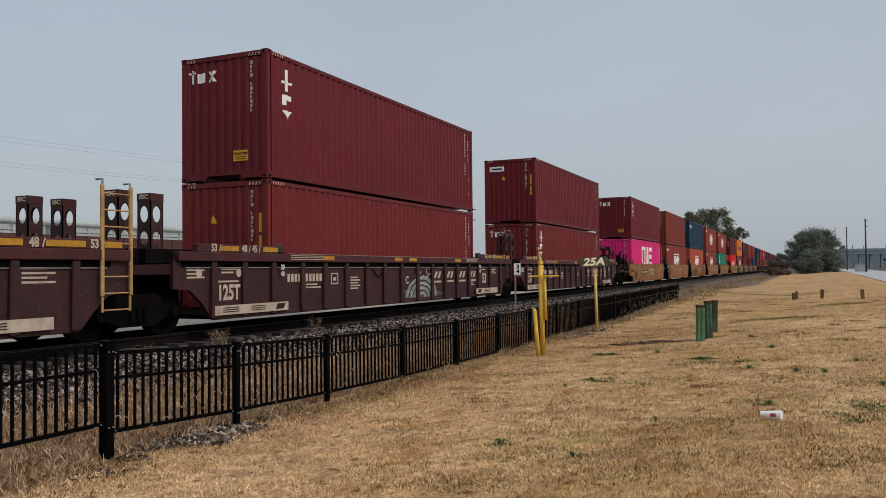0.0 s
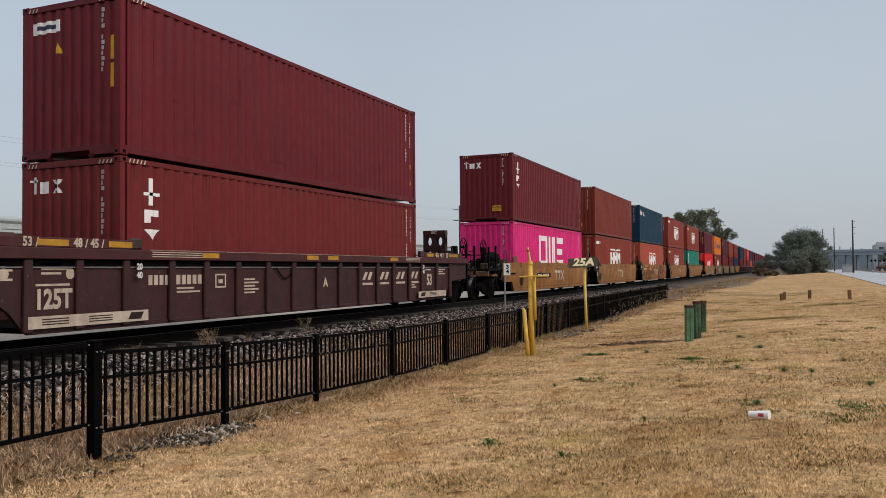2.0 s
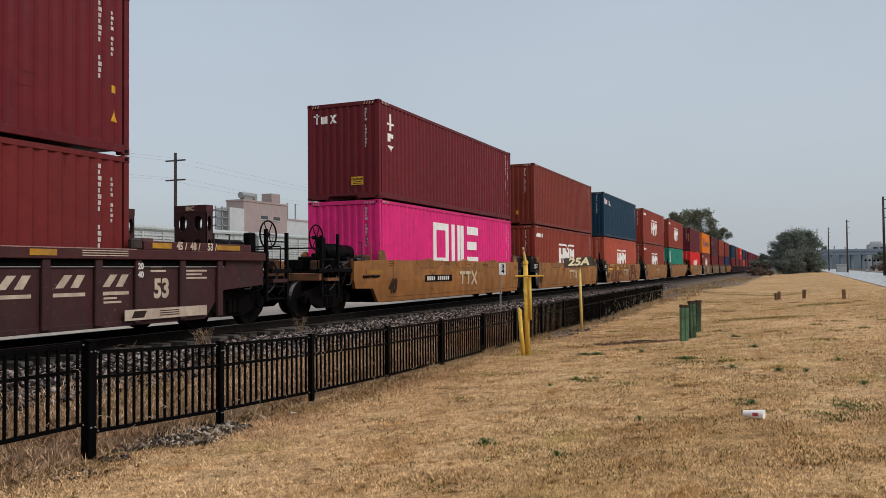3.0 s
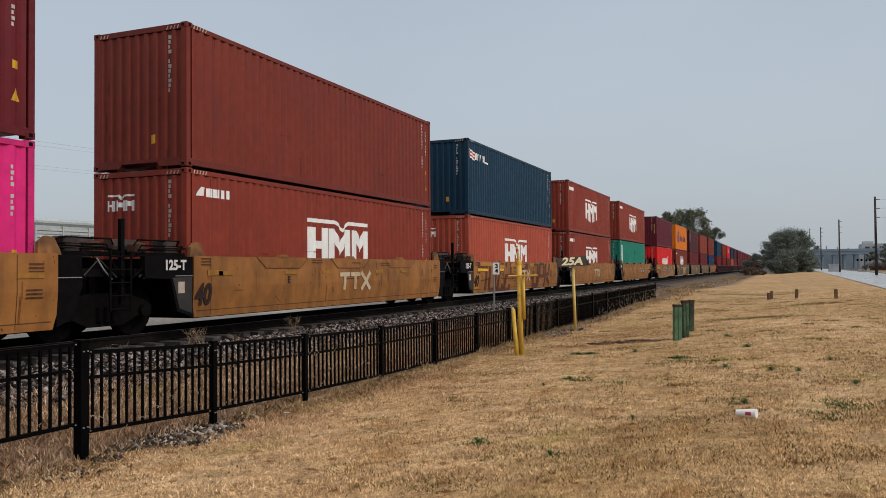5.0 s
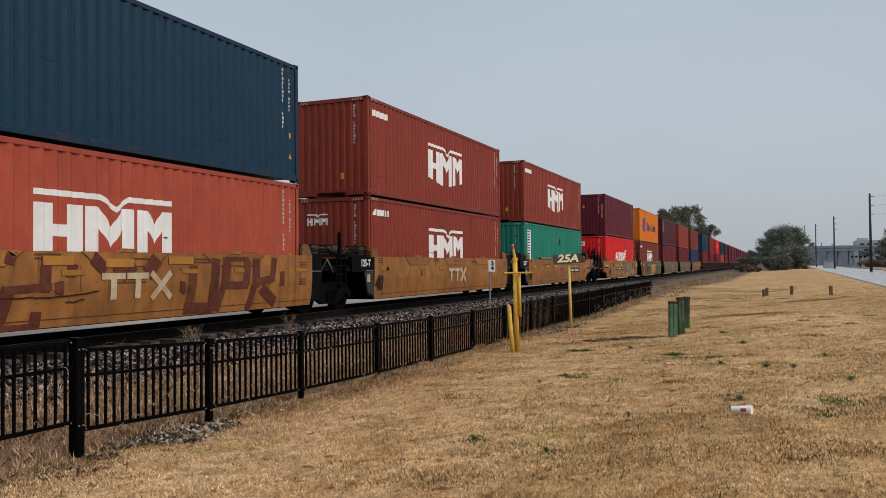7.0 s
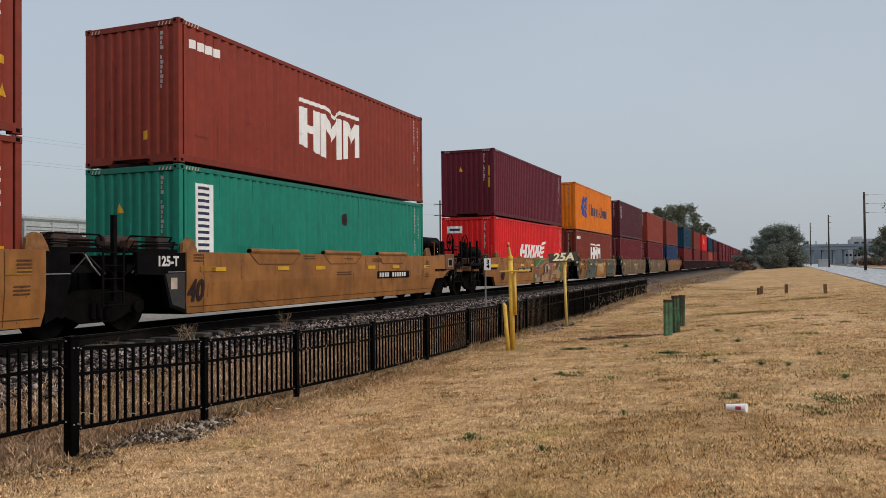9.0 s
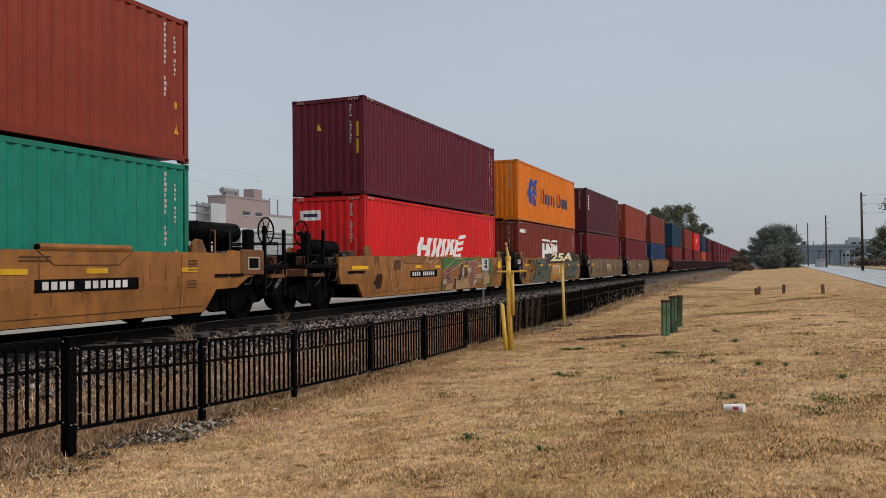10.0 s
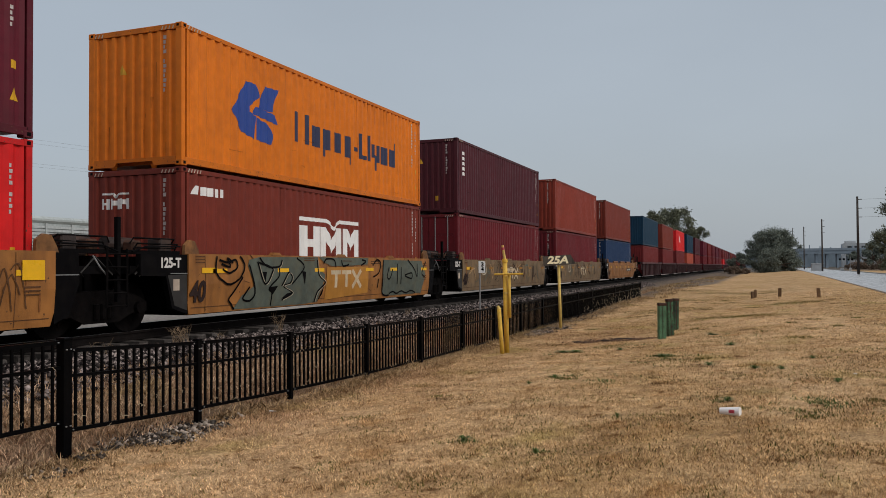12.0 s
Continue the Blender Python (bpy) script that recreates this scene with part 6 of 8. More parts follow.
    part("pipe_bracket", block(1.22, 1.34, out - way * 1.7 - 0.05, out - way * 1.7 + 0.05, 1.05, 1.50), rusty, car)
    part("release_lever", bent([(1.36, out - way * 0.1, 0.95), (1.36, out - way * 0.5, 0.90), (0.3, out + way * 0.1, 0.92)], 0.013), GRIME, car)
    part("air_hose", bent([(0.35, out, 0.85), (0.42, out + way * 0.15, 0.55), (0.40, out + way * 0.35, 0.45), (0.3, out + way * 0.5, 0.60)], 0.025), GRIME, car)
    for k in (2.25, 2.75):
        part("hand_rail", bent([(1.34, out - way * k, 1.2), (1.34, out - way * k, 1.95), (1.25, out - way * k, 1.95)], 0.018), paint if k > 2.5 else PLATE_GREY, car)


def build_tower(car, x, y, s, w=0.158, d=0.158, z1=2.62):
    """A box bulkhead post with oval lightening holes right through it."""
    z0 = 1.62
    t = None
    for axis in ("y", "y2", "x", "x2"):
        bm = bmesh.new()
        lim = d if axis[0] == "x" else w
        outer = [(-lim, z0), (lim, z0), (lim, z1), (-lim, z1)]
        vs = [bm.verts.new((u, 0, z)) for u, z in outer]
        es = [bm.edges.new((vs[i], vs[(i + 1) % 4])) for i in range(4)]
        wide = min(0.105, lim * 0.66)
        for cz, hh in ((z1 - 0.36, 0.16), (z1 - 0.80, 0.13)):
            for u in ((-lim * 0.48, lim * 0.48) if lim > 0.3 else (0.0,)):
                hole = [bm.verts.new((u + wide * math.cos(2 * math.pi * k / 14), 0, cz + hh * math.sin(2 * math.pi * k / 14))) for k in range(14)]
                es += [bm.edges.new((hole[k], hole[(k + 1) % 14])) for k in range(14)]
        bmesh.ops.triangle_fill(bm, edges=es, use_beauty=True)
        r = bmesh.ops.extrude_face_region(bm, geom=bm.faces[:])
        for v in r["geom"]:
            if isinstance(v, bmesh.types.BMVert):
                v.co.y += 0.02
        m = {"y": pose(x, y - d, 0), "y2": pose(x, y + d - 0.02, 0), "x": pose(x + w, y, 0, 0, 0, 90), "x2": pose(x - w + 0.02, y, 0, 0, 0, 90)}[axis]
        bmesh.ops.transform(bm, matrix=m, verts=bm.verts)
        if t is None:
            t = part("bulkhead_post", bm, WELL_BROWN, car)
        else:
            part("bulkhead_plate", bm, WELL_BROWN, t)
    part("top_band", block(x - w - 0.005, x + w + 0.005, y - d - 0.005, y + d + 0.005, z1 - 0.13, z1 + 0.01), WELL_CHORD, t)
    lettering("stencil", "IBC", 0.11, pose(x, y - d - 0.009, z1 - 0.06, 90, 0, 0), CREAM_MARK, t, squeeze=1.3)


def build_ribbed_well(first, last, spins, length=15.6, start=-3.1, towers=True, detail=True, ladder=False, scrawled=False):
    """A brown well unit with upright ribs along its sides and a box top chord."""
    car = new("well_car")
    y0, y1 = start, length if not (last and towers) else 16.0
    for s in (-1, 1):
        x0, x1 = sorted((s * 1.36, s * 1.28))
        e1 = 15.1 if last and towers else y1
        wall = part("side_wall", slab(bmesh.new(), [(y0 + 1.05, 0.28), (e1 - 1.0, 0.28), (e1 - 0.75, 0.55), (e1 - 0.45, 0.80), (y1, 0.88), (y1, 1.42), (y0, 1.42), (y0, 0.88), (y0 + 0.45, 0.84), (y0 + 0.8, 0.58)], x0, x1), WELL_BROWN, car)
        lo, hi = sorted((s * 1.30, s * 1.47))
        part("top_chord", block(lo, hi, y0 + 0.05, y1 - 0.05, 1.40, 1.58, 0.012), WELL_CHORD, wall)
        part("bottom_sill", block(min(s * 1.3, s * 1.372), max(s * 1.3, s * 1.372), y0 + 1.1, e1 - 1.05, 0.24, 0.33, 0.01), WELL_BROWN, wall)
        for yy in [k for k in (-2.02, -1.05, -0.05, 1.08, 2.05, 3.05, 4.1, 5.1, 6.15, 7.2, 8.25, 9.25, 10.25, 11.3, 12.2, 13.35, 14.45) if k < e1 - 0.6]:
            bm = bmesh.new()
            slab(bm, [(yy - 0.085, 0.27), (yy + 0.085, 0.27), (yy + 0.075, 1.40), (yy - 0.075, 1.40)], min(s * 1.36, s * 1.44), max(s * 1.36, s * 1.44))
            bmesh.ops.bevel(bm, geom=bm.edges[:], offset=0.018, segments=1, affect="EDGES", profile=0.5)
            part("rib", bm, WELL_BROWN, wall)
        # dark strip laid on the wall to paint the shade below the top chord
        part("upper_web", block(min(s * 1.355, s * 1.366), max(s * 1.355, s * 1.366), y0 + 0.2, e1 - 0.4, 1.285, 1.405), GRIME, wall)
        if not detail:
            continue
        part("conduit", bent([(s * 1.385, y0 + 0.3, 1.272), (s * 1.385, e1 - 0.5, 1.272)], 0.010), PIPE_GREY, wall)
        for a, b in ((y0 + 0.55, y0 + 3.2), (12.3, 15.45)):
            strip_ = part("guide_strip", block(min(s * 1.33, s * 1.45), max(s * 1.33, s * 1.45), a, b, 1.58, 1.74, 0.01), WELL_CHORD, wall)
            if s > 0:
                bars = ((0.66, 0.58), (2.06, 0.54)) if a < 5 else ((0.2, 0.5), (2.0, 0.75)) if last else ((0.75, 0.4), (1.55, 0.75), (2.70, 0.36))
                words = ((0.48, "53"), (1.42, "48"), (1.76, "45")) if a < 5 else ((0.92, "45"), (1.30, "48"), (1.80, "53")) if last else ((0.52, "45"), (1.34, "48"), (2.48, "53"))
                for k, wide in bars:
                    part("reflector", block(1.452, 1.458, a + k, a + k + wide, 1.61, 1.71), OCHRE_MARK, strip_)
                for k, wd in words:
                    flat_mark("length_mark", wd, 0.20, a + k, 1.66, CREAM_MARK, strip_, 1.452, 0.85)
                    flat_bars("slash_mark", [[(a + k + 0.14, 1.59), (a + k + 0.165, 1.59), (a + k + 0.205, 1.735), (a + k + 0.18, 1.735)]], CREAM_MARK, strip_, 1.452)
        part("chord_edge", block(min(s * 1.46, s * 1.474), max(s * 1.46, s * 1.474), 0.45, 12.1, 1.572, 1.588), WORN_EDGE, wall)
        if s > 0:
            part("cable", bent([(1.40, 4.42 + 0.09 * k, 1.26 - 0.24 * math.sin(math.pi * k / 8)) for k in range(9)], 0.016), BLACK_PAINT, wall)
            for yy in (1.85, 5.56, 6.5, 9.9):
                part("reflector", block(1.472, 1.478, yy, yy + 0.5, 1.45, 1.55), OCHRE_MARK, wall)
    part("floor", block(-1.28, 1.28, y0 + 1.2, y1 - 1.2, 0.25, 0.34), GRIME, car)
    part("end_platform", block(-1.3, 1.3, y0 - 0.62, y0 + 1.2, 1.36, 1.62), GRIME, car)
    part("end_platform", block(-1.3, 1.3, y1 - 1.2, y1 + 0.30, 1.36, 1.62), GRIME, car)
    part("end_sill", block(-0.4, 0.4, y0 - 0.6, y0 + 1.2, 0.62, 1.15), GRIME, car)
    part("end_sill", block(-0.4, 0.4, y1 - 1.2, y1 + 0.6, 0.62, 1.15), GRIME, car)
    if detail:
        flat_bars("lubrication_panel", [rect(-2.05, 0.43, 0.33, 0.52)], CREAM_MARK, car, 1.446)
        flat_bars("lubrication_panel", [rect(11.84, 14.0, 0.33, 0.52)], CREAM_MARK, car, 1.446)
        flat_bars("panel_print", [rect(k, k + 0.5, z, z + 0.018) for k in (-1.8, -0.9, 12.7) for z in (0.38, 0.42, 0.46)], DARK_MARK, car, 1.449)
        flat_bars("panel_patch", [[(-0.05, 0.37), (0.25, 0.37), (0.32, 0.49), (0.02, 0.49)], [(12.0, 0.37), (12.3, 0.37), (12.37, 0.49), (12.07, 0.49)]], DARK_MARK, car, 1.449)
        flat_mark("capacity_mark", "125T", 0.42, -1.52, 0.76, CREAM_MARK, car, 1.362, 0.8)
        flat_mark("length_mark", "53", 0.48, 12.83, 0.86, CREAM_MARK, car, 1.362, 0.86)
        flat_mark("end_mark", "A" if last else "C", 0.30, 6.55, 0.89, CREAM_MARK, car, 1.362, 1.0)
        for k, (wd, z) in enumerate((("20", 1.28), ("40", 1.13))):
            flat_mark("length_mark", wd, 0.15, 0.22, z, WHITE_MARK, car, 1.446, 0.9)
            flat_mark("length_mark", wd, 0.15, 12.22, z, WHITE_MARK, car, 1.446, 0.9)
        for yy, top, rows, wide in ((-2.75, 1.28, 4, 0.5), (-1.75, 1.30, 3, 0.5), (13.5, 1.25, 4, 0.6), (12.55, 1.25, 2, 0.4), (3.3, 1.0, 5, 0.5), (1.25, 0.86, 2, 0.65), (11.45, 0.72, 2, 0.4), (-1.85, 0.98, 1, 0.85)):
            flat_bars("stencil", [rect(yy, yy + wide * (0.75 + 0.25 * (k % 2)), top - k * 0.07, top - k * 0.07 + 0.035) for k in range(rows)], CREAM_MARK, car, 1.362)
        for yy in (-2.4, -1.2):
            flat_bars("round_mark", [[(yy + 0.09 * math.cos(k * math.pi / 5), 1.17 + 0.09 * math.sin(k * math.pi / 5)) for k in range(10)]], CREAM_MARK, car, 1.3625)
        flat_bars("numbering", [rect(0.52 + k * 0.14, 0.62 + k * 0.14, 0.95, 1.13) for k in range(4)], CREAM_MARK, car, 1.362)
        flat_bars("numbering", [rect(1.24 + k * 0.15, 1.35 + k * 0.15, 0.95, 1.13) for k in range(5)], CREAM_MARK, car, 1.362)
        flat_bars("frame_mark", [rect(2.36, 2.40, 0.86, 1.14), rect(2.66, 2.70, 0.86, 1.14), rect(2.40, 2.66, 0.86, 0.89), rect(2.40, 2.66, 1.11, 1.14), rect(2.46, 2.60, 0.95, 1.03)], CREAM_MARK, car, 1.362)
        for yy in (8.42, 9.42, 10.46, 11.42):
            flat_bars("emblem_bar", [[(yy, 0.93), (yy + 0.16, 0.93), (yy + 0.34, 1.14), (yy + 0.18, 1.14)]], CREAM_MARK, car, 1.362)
            flat_bars("emblem_bar", [[(yy + 0.30, 0.93), (yy + 0.46, 0.93), (yy + 0.60, 1.14), (yy + 0.44, 1.14)]], CREAM_MARK, car, 1.362)
            flat_bars("emblem_bar", [rect(yy - 0.04, yy + 0.60, 0.79, 0.85)], CREAM_MARK, car, 1.362)
        for a, b in ((0.5, 1.9), (10.9, 11.9)):
            flat_bars("chord_striping", [rect(a, b, 1.455 + k * 0.04, 1.47 + k * 0.04) for k in range(3)], CREAM_MARK, car, 1.472)
        for a in (0.22, 12.2):
            part("guide_pad", block(1.34, 1.47, a - 0.20, a + 0.06, 1.58, 1.78, 0.03), PLATFORM, car)
    if towers:
        for s in (-1, 1):
            build_tower(car, s * 1.1, y0 - 0.30, s)
            if not last:
                build_tower(car, s * 1.1, y1 + 0.02, s)
            if last:
                build_tower(car, s * 1.02, 14.12, s, 0.40, 0.10, 2.50)
    if detail and not last:
        tone = LADDER_TAN if ladder else WELL_BROWN
        rungs("ladder", 1.44, y1 - 0.65, y1 - 0.05, 0.54, 2.62, 8, tone, car)
        for yy in (y1 - 0.66, y1 - 0.04):
            part("ladder_stile", block(1.425, 1.475, yy - 0.035, yy + 0.035, 0.80, 2.66, 0.012), tone, car)
        part("grab_iron", bent([(1.44, y1 - 0.65, 2.5), (1.44, y1 - 0.65, 2.75), (1.3, y1 - 0.65, 2.75)], 0.02), PIPE_GREY, car)
        part("grab_iron", bent([(1.44, y1 - 0.05, 2.5), (1.44, y1 - 0.05, 2.72), (1.3, y1 - 0.05, 2.72)], 0.02), PIPE_GREY, car)
    if scrawled:
        rng = random.Random(11)
        dome = [(7.55 + 1.12 * math.cos(a), 0.36 + 0.62 * math.sin(a) + rng.uniform(-0.03, 0.03)) for a in np.linspace(0.0, math.pi, 15)]
        cloud = [(7.55 + 1.55 * math.cos(a) + rng.uniform(-0.1, 0.1), 0.36 + 0.34 * math.sin(a) + rng.uniform(-0.05, 0.05)) for a in np.linspace(0.0, math.pi, 19)]
        flat_bars("sprayed_cloud", [cloud], SPRAY_SLATE, car, 1.363)
        flat_bars("sprayed_field", [dome], SPRAY_GREY, car, 1.3645)
        for k in range(12):
            r = 0.10 + 0.082 * k
            arc = [(7.55 + r * 1.05 * math.cos(a), 0.37 + r * 0.60 * math.sin(a)) for a in np.linspace(0.05, 3.09, 11)]
            flat_bars("sprayed_line", stroke(wobble(arc, 0.05, rng, 2), 0.022 + 0.008 * (k % 2)), SPRAY_SILVER if k % 3 else DARK_MARK, car, 1.368)
        head = [(8.05 + 0.17 * math.cos(a), 1.16 + 0.11 * math.sin(a)) for a in np.linspace(0, 6.28, 13)]
        flat_bars("sprayed_line", stroke(head, 0.03), SPRAY_SILVER, car, 1.366)
        for pts in ([(7.1, 1.0), (7.5, 1.15), (7.3, 0.95), (7.7, 1.02)], [(7.85, 1.22), (8.0, 1.0), (7.8, 0.98)], [(8.2, 0.4), (8.45, 0.8), (8.55, 0.42)], [(6.5, 0.42), (6.7, 0.62), (6.85, 0.4)]):
            flat_bars("sprayed_line", stroke(wobble(pts, 0.03, rng, 2), 0.045), SPRAY_PALE, car, 1.366)
    build_truck(car, y0 - 0.55 if not first else y0 + 0.2, spins)
    if last:
        build_truck(car, 15.35 if towers else y1 - 0.2, spins)
        deck_end(car, y1 - 0.8, y1 + 1.1, 1, WELL_BROWN)
    return car


# near end of each load at the start, kind of car, first / last unit of its car, upper box, lower box, what else sets the car apart
TRAIN = [
    (-5.05, "ribbed", 0, 0, None, None, {"ladder": True}),
    (14.73, "ribbed", 0, 0, ("maroon", "wordmark"), ("oxide", "plain"), {"scrawled": True}),
    (34.45, "ribbed", 0, 1, ("maroon", "sticker"), ("oxide", "wordmark"), {}),
    (56.33, "yellow", 1, 0, ("maroon", "wordmark"), ("pink", "pink"), {"plate": 2.7}),
    (72.05, "yellow", 0, 0, ("brown", "plain"), ("rust_red", "bars_left"), {}),
    (87.83, "yellow", 0, 0, ("navy", "flag"), ("brick", "bars_low"), {"style": "block_letters"}),
    (103.71, "yellow", 0, 0, ("rust_red", "bars_mid"), ("rust_red", "bars_left"), {}),
    (119.52, "yellow", 0, 1, ("rust_red", "bars_mid"), ("green", "panel"), {"flaps": True, "plate": 8.29}),
    (139.41, "yellow", 1, 0, ("wine", "plain"), ("red", "script"), {"style": "colour_piece", "plate": 2.75}),
    (155.14, "yellow", 0, 0, ("orange", "emblem_blue"), ("brown", "bars_left"), {"style": "grey_fill"}),
    (170.96, "yellow", 0, 0, ("plum", "upright"), ("maroon", "doors"), {"style": "scrawl"}),
    (186.80, "yellow", 0, 0, ("rust_red", "plain"), ("maroon", "plain"), {"style": "scrawl"}),
    (202.60, "yellow", 0, 1, ("brown", "plain"), ("blue", "plain"), {"style": "scrawl"}),
    (223.20, "short", 1, 0, ("navy", "plain"), ("oxide", "plain"), {}),
    (239.90, "short", 0, 0, ("brown", "plain"), ("oxide", "plain"), {}),
    (256.40, "short", 0, 0, ("red", "corner"), ("oxide", "plain"), {}),
    (273.10, "short", 0, 0, ("navy", "plain"), ("brick", "plain"), {}),
    (289.70, "short", 0, 0, ("plum", "plain"), ("oxide", "plain"), {}),
]
far_boxes = [("wine", "maroon"), ("oxide", "oxide"), ("maroon", "oxide"), ("wine", "maroon"), ("maroon", "oxide"), ("oxide", "red"), ("oxide", "wine"), ("maroon", "brown"), ("plum", "oxide"), ("brown", "maroon"), ("oxide", "oxide")]
place = 310.4
for k in range(26):
    up, low = far_boxes[k % 11]
    TRAIN.append((place, "short", 0, 0, (up, "plain"), (low, "plain"), {}))
    place += 16.6 if k % 5 != 4 else 20.6

spinning = []
made_cars = {}
for place, kind, first, last, up, low, extra in TRAIN:
    key = (kind, first, last)
    rolls = place < 200
    if key in made_cars and not rolls:
        car = copy_thing(made_cars[key], Matrix())
    else:
        spins = []
        if kind == "yellow":
            car = build_yellow_well(first, last, spins, **extra)
            words = {"block_letters": " sprayed with dark block strokes", "grey_fill": " sprayed grey-green", "colour_piece": " with coloured graffiti", "scrawl": " with scrawled graffiti"}.get(extra.get("style", ""), " and weathered folded sides")
            tagged(car, "yellow double-stack well car" + words, "railcar", "well cars")
        elif kind == "ribbed":
            car = build_ribbed_well(first, last, spins, **extra)
            tagged(car, "dark brown ribbed double-stack well car with bulkhead posts", "railcar", "well cars")
        else:
            car = build_ribbed_well(first, last, spins, 13.3, -2.6, False, False)
            tagged(car, "dark brown ribbed well car, far down the train", "railcar", "well cars")
        made_cars[key] = car
        if rolls:
            spinning.append((place, spins))
    movers.append((car, place, RAIL))
    if low:
        container(*low, place, 0)
        container(*up, place, 1)

# ---- far things: trees, poles, buildings ----
def build_tree(name, x, y, width, height, trunk, leaves, seed, material, label, low=0.25, clumps=26, size=0.32):
    """A tapered trunk with forking limbs, and a crown of many small leaf cards in uneven clumps."""
    rng = np.random.default_rng(seed)
    z = float(ground_z(np.array(x), np.array(y)))
    tree = thing(name, label, "tree" if trunk > 1 else "bush")
    tree.matrix_basis = pose(x, y, z)
    bm = tube(bmesh.new(), (0, 0, -0.3), (0.1, 0, height * 0.45), width * 0.028 + 0.1, width * 0.016 + 0.05, 9)
    centres = []
    for k in range(clumps):
        a, r = rng.uniform(0, 2 * math.pi), math.sqrt(rng.uniform(0, 1))
        h = rng.uniform(low, 0.93)
        reach = width / 2 * (1 - 0.72 * abs(h - 0.45) ** 1.3 / 0.55) * r
        c = np.array([reach * math.cos(a), reach * math.sin(a), h * height])
        centres.append((c, rng.uniform(0.055, 0.15) * width * (0.7 + 0.5 * (1 - r))))
        tube(bm, (0.05, 0, height * rng.uniform(0.15, 0.42)), tuple(c), width * 0.010 + 0.03, 0.02, 5)
    part("trunk", bm, BARK, tree)
    per = leaves // clumps
    vs, fs = [], []
    for c, r in centres:
        d = rng.normal(size=(per, 3))
        d = d / np.linalg.norm(d, axis=1)[:, None] * (rng.uniform(0.0, 1.0, per) ** 0.75 * rng.choice([1.0, 1.0, 1.45], per))[:, None] * r * np.array([1, 1, 0.85])
        p = c + d
        u = rng.normal(size=(per, 3))
        u /= np.linalg.norm(u, axis=1)[:, None]
        v = np.cross(u, rng.normal(size=(per, 3)))
        v /= np.linalg.norm(v, axis=1)[:, None]
        s = (size * rng.uniform(0.5, 1.2, per))[:, None]
        quad = np.stack([p - u * s, p - v * s * 0.45, p + u * s, p + v * s * 0.45], 1)
        b = len(vs)
        vs.extend(quad.reshape(-1, 3).tolist())
        fs.extend([(b + 4 * i, b + 4 * i + 1, b + 4 * i + 2, b + 4 * i + 3) for i in range(per)])
    me = bpy.data.meshes.new("crown")
    me.from_pydata(vs, [], fs)
    me.materials.append(material)
    crown = new("crown", me)
    crown.parent = tree
    return tree


build_tree("bush", 2.6, 205, 12.8, 9.9, 0, 92000, 4, LEAF, "large dense dark green bush beside the track", 0.03, 190, 0.15)
build_tree("bush", -4.6, 201, 7.0, 4.4, 0, 9000, 9, LEAF, "low dark green bush beside the track", 0.02, 18, 0.22)
build_tree("bush", 3.4, 199, 13.5, 4.8, 0, 14000, 19, LEAF, "low dark green shrub at the foot of the big bush", 0.02, 24, 0.22)
build_tree("tree", -26.5, 250, 20, 19.5, 2, 34000, 5, LEAF_BROWN, "broad tree with thinning autumn leaves behind the train", 0.25, 70, 0.34)
build_tree("tree", -18.5, 252, 11, 14.0, 2, 11000, 6, LEAF_BROWN, "smaller open-crowned tree behind the train", 0.25, 34, 0.3)
build_tree("tree", 27.4, 195, 12.0, 10.4, 2, 20000, 7, LEAF_BROWN, "hazy green tree beyond the road", 0.03, 90, 0.24)
build_tree("tree", 34, 215, 16, 12.5, 2, 12000, 17, LEAF_BROWN, "tall hazy green tree beyond the road", 0.15, 60, 0.3)
build_tree("tree", 19.6, 118, 12, 12.5, 2, 12000, 8, LEAF, "tall dark tree overhanging the far side of the road", 0.58, 44, 0.22)
build_tree("tree", 34, 300, 14, 9, 2, 4000, 10, LEAF, "dark green tree beyond the road", 0.2, 20, 0.5)


def build_kiosk():
    t = thing("signal_cabinet", "small pale flat-roofed signal hut beside the road", "hut")
    t.matrix_basis = pose(11.9, 205, float(ground_z(np.array(11.9), np.array(205.0))))
    part("body", block(-1.2, 1.2, -1, 1, -0.1, 1.6, 0.03), PALE_WALL, t)
    part("roof", block(-1.3, 1.3, -1.15, 1.15, 1.6, 1.75, 0.03), PALE_WALL, t)


build_kiosk()


def build_crossing_signal(x, y):
    z = float(ground_z(np.array(x), np.array(y)))
    t = thing("crossing_signal", "grey level-crossing signal with dark lamp discs", "signal", "crossing signals")
    t.matrix_basis = pose(x, y, z)
    part("mast", tube(bmesh.new(), (0, 0, -0.2), (0, 0, 3.3), 0.06, n=8), PIPE_GREY, t)
    part("base", block(-0.3, 0.3, -0.3, 0.3, -0.1, 0.6, 0.04), PALE_WALL, t)
    part("lamp_arm", block(-0.45, 0.45, -0.03, 0.03, 2.55, 2.62), PIPE_GREY, t)
    for s in (-1, 1):
        part("lamp_disc", tube(bmesh.new(), (s * 0.38, -0.1, 2.58), (s * 0.38, 0.05, 2.58), 0.24, n=14), BLACK_PAINT, t)


build_crossing_signal(16.3, 196)
build_crossing_signal(19.6, 214)


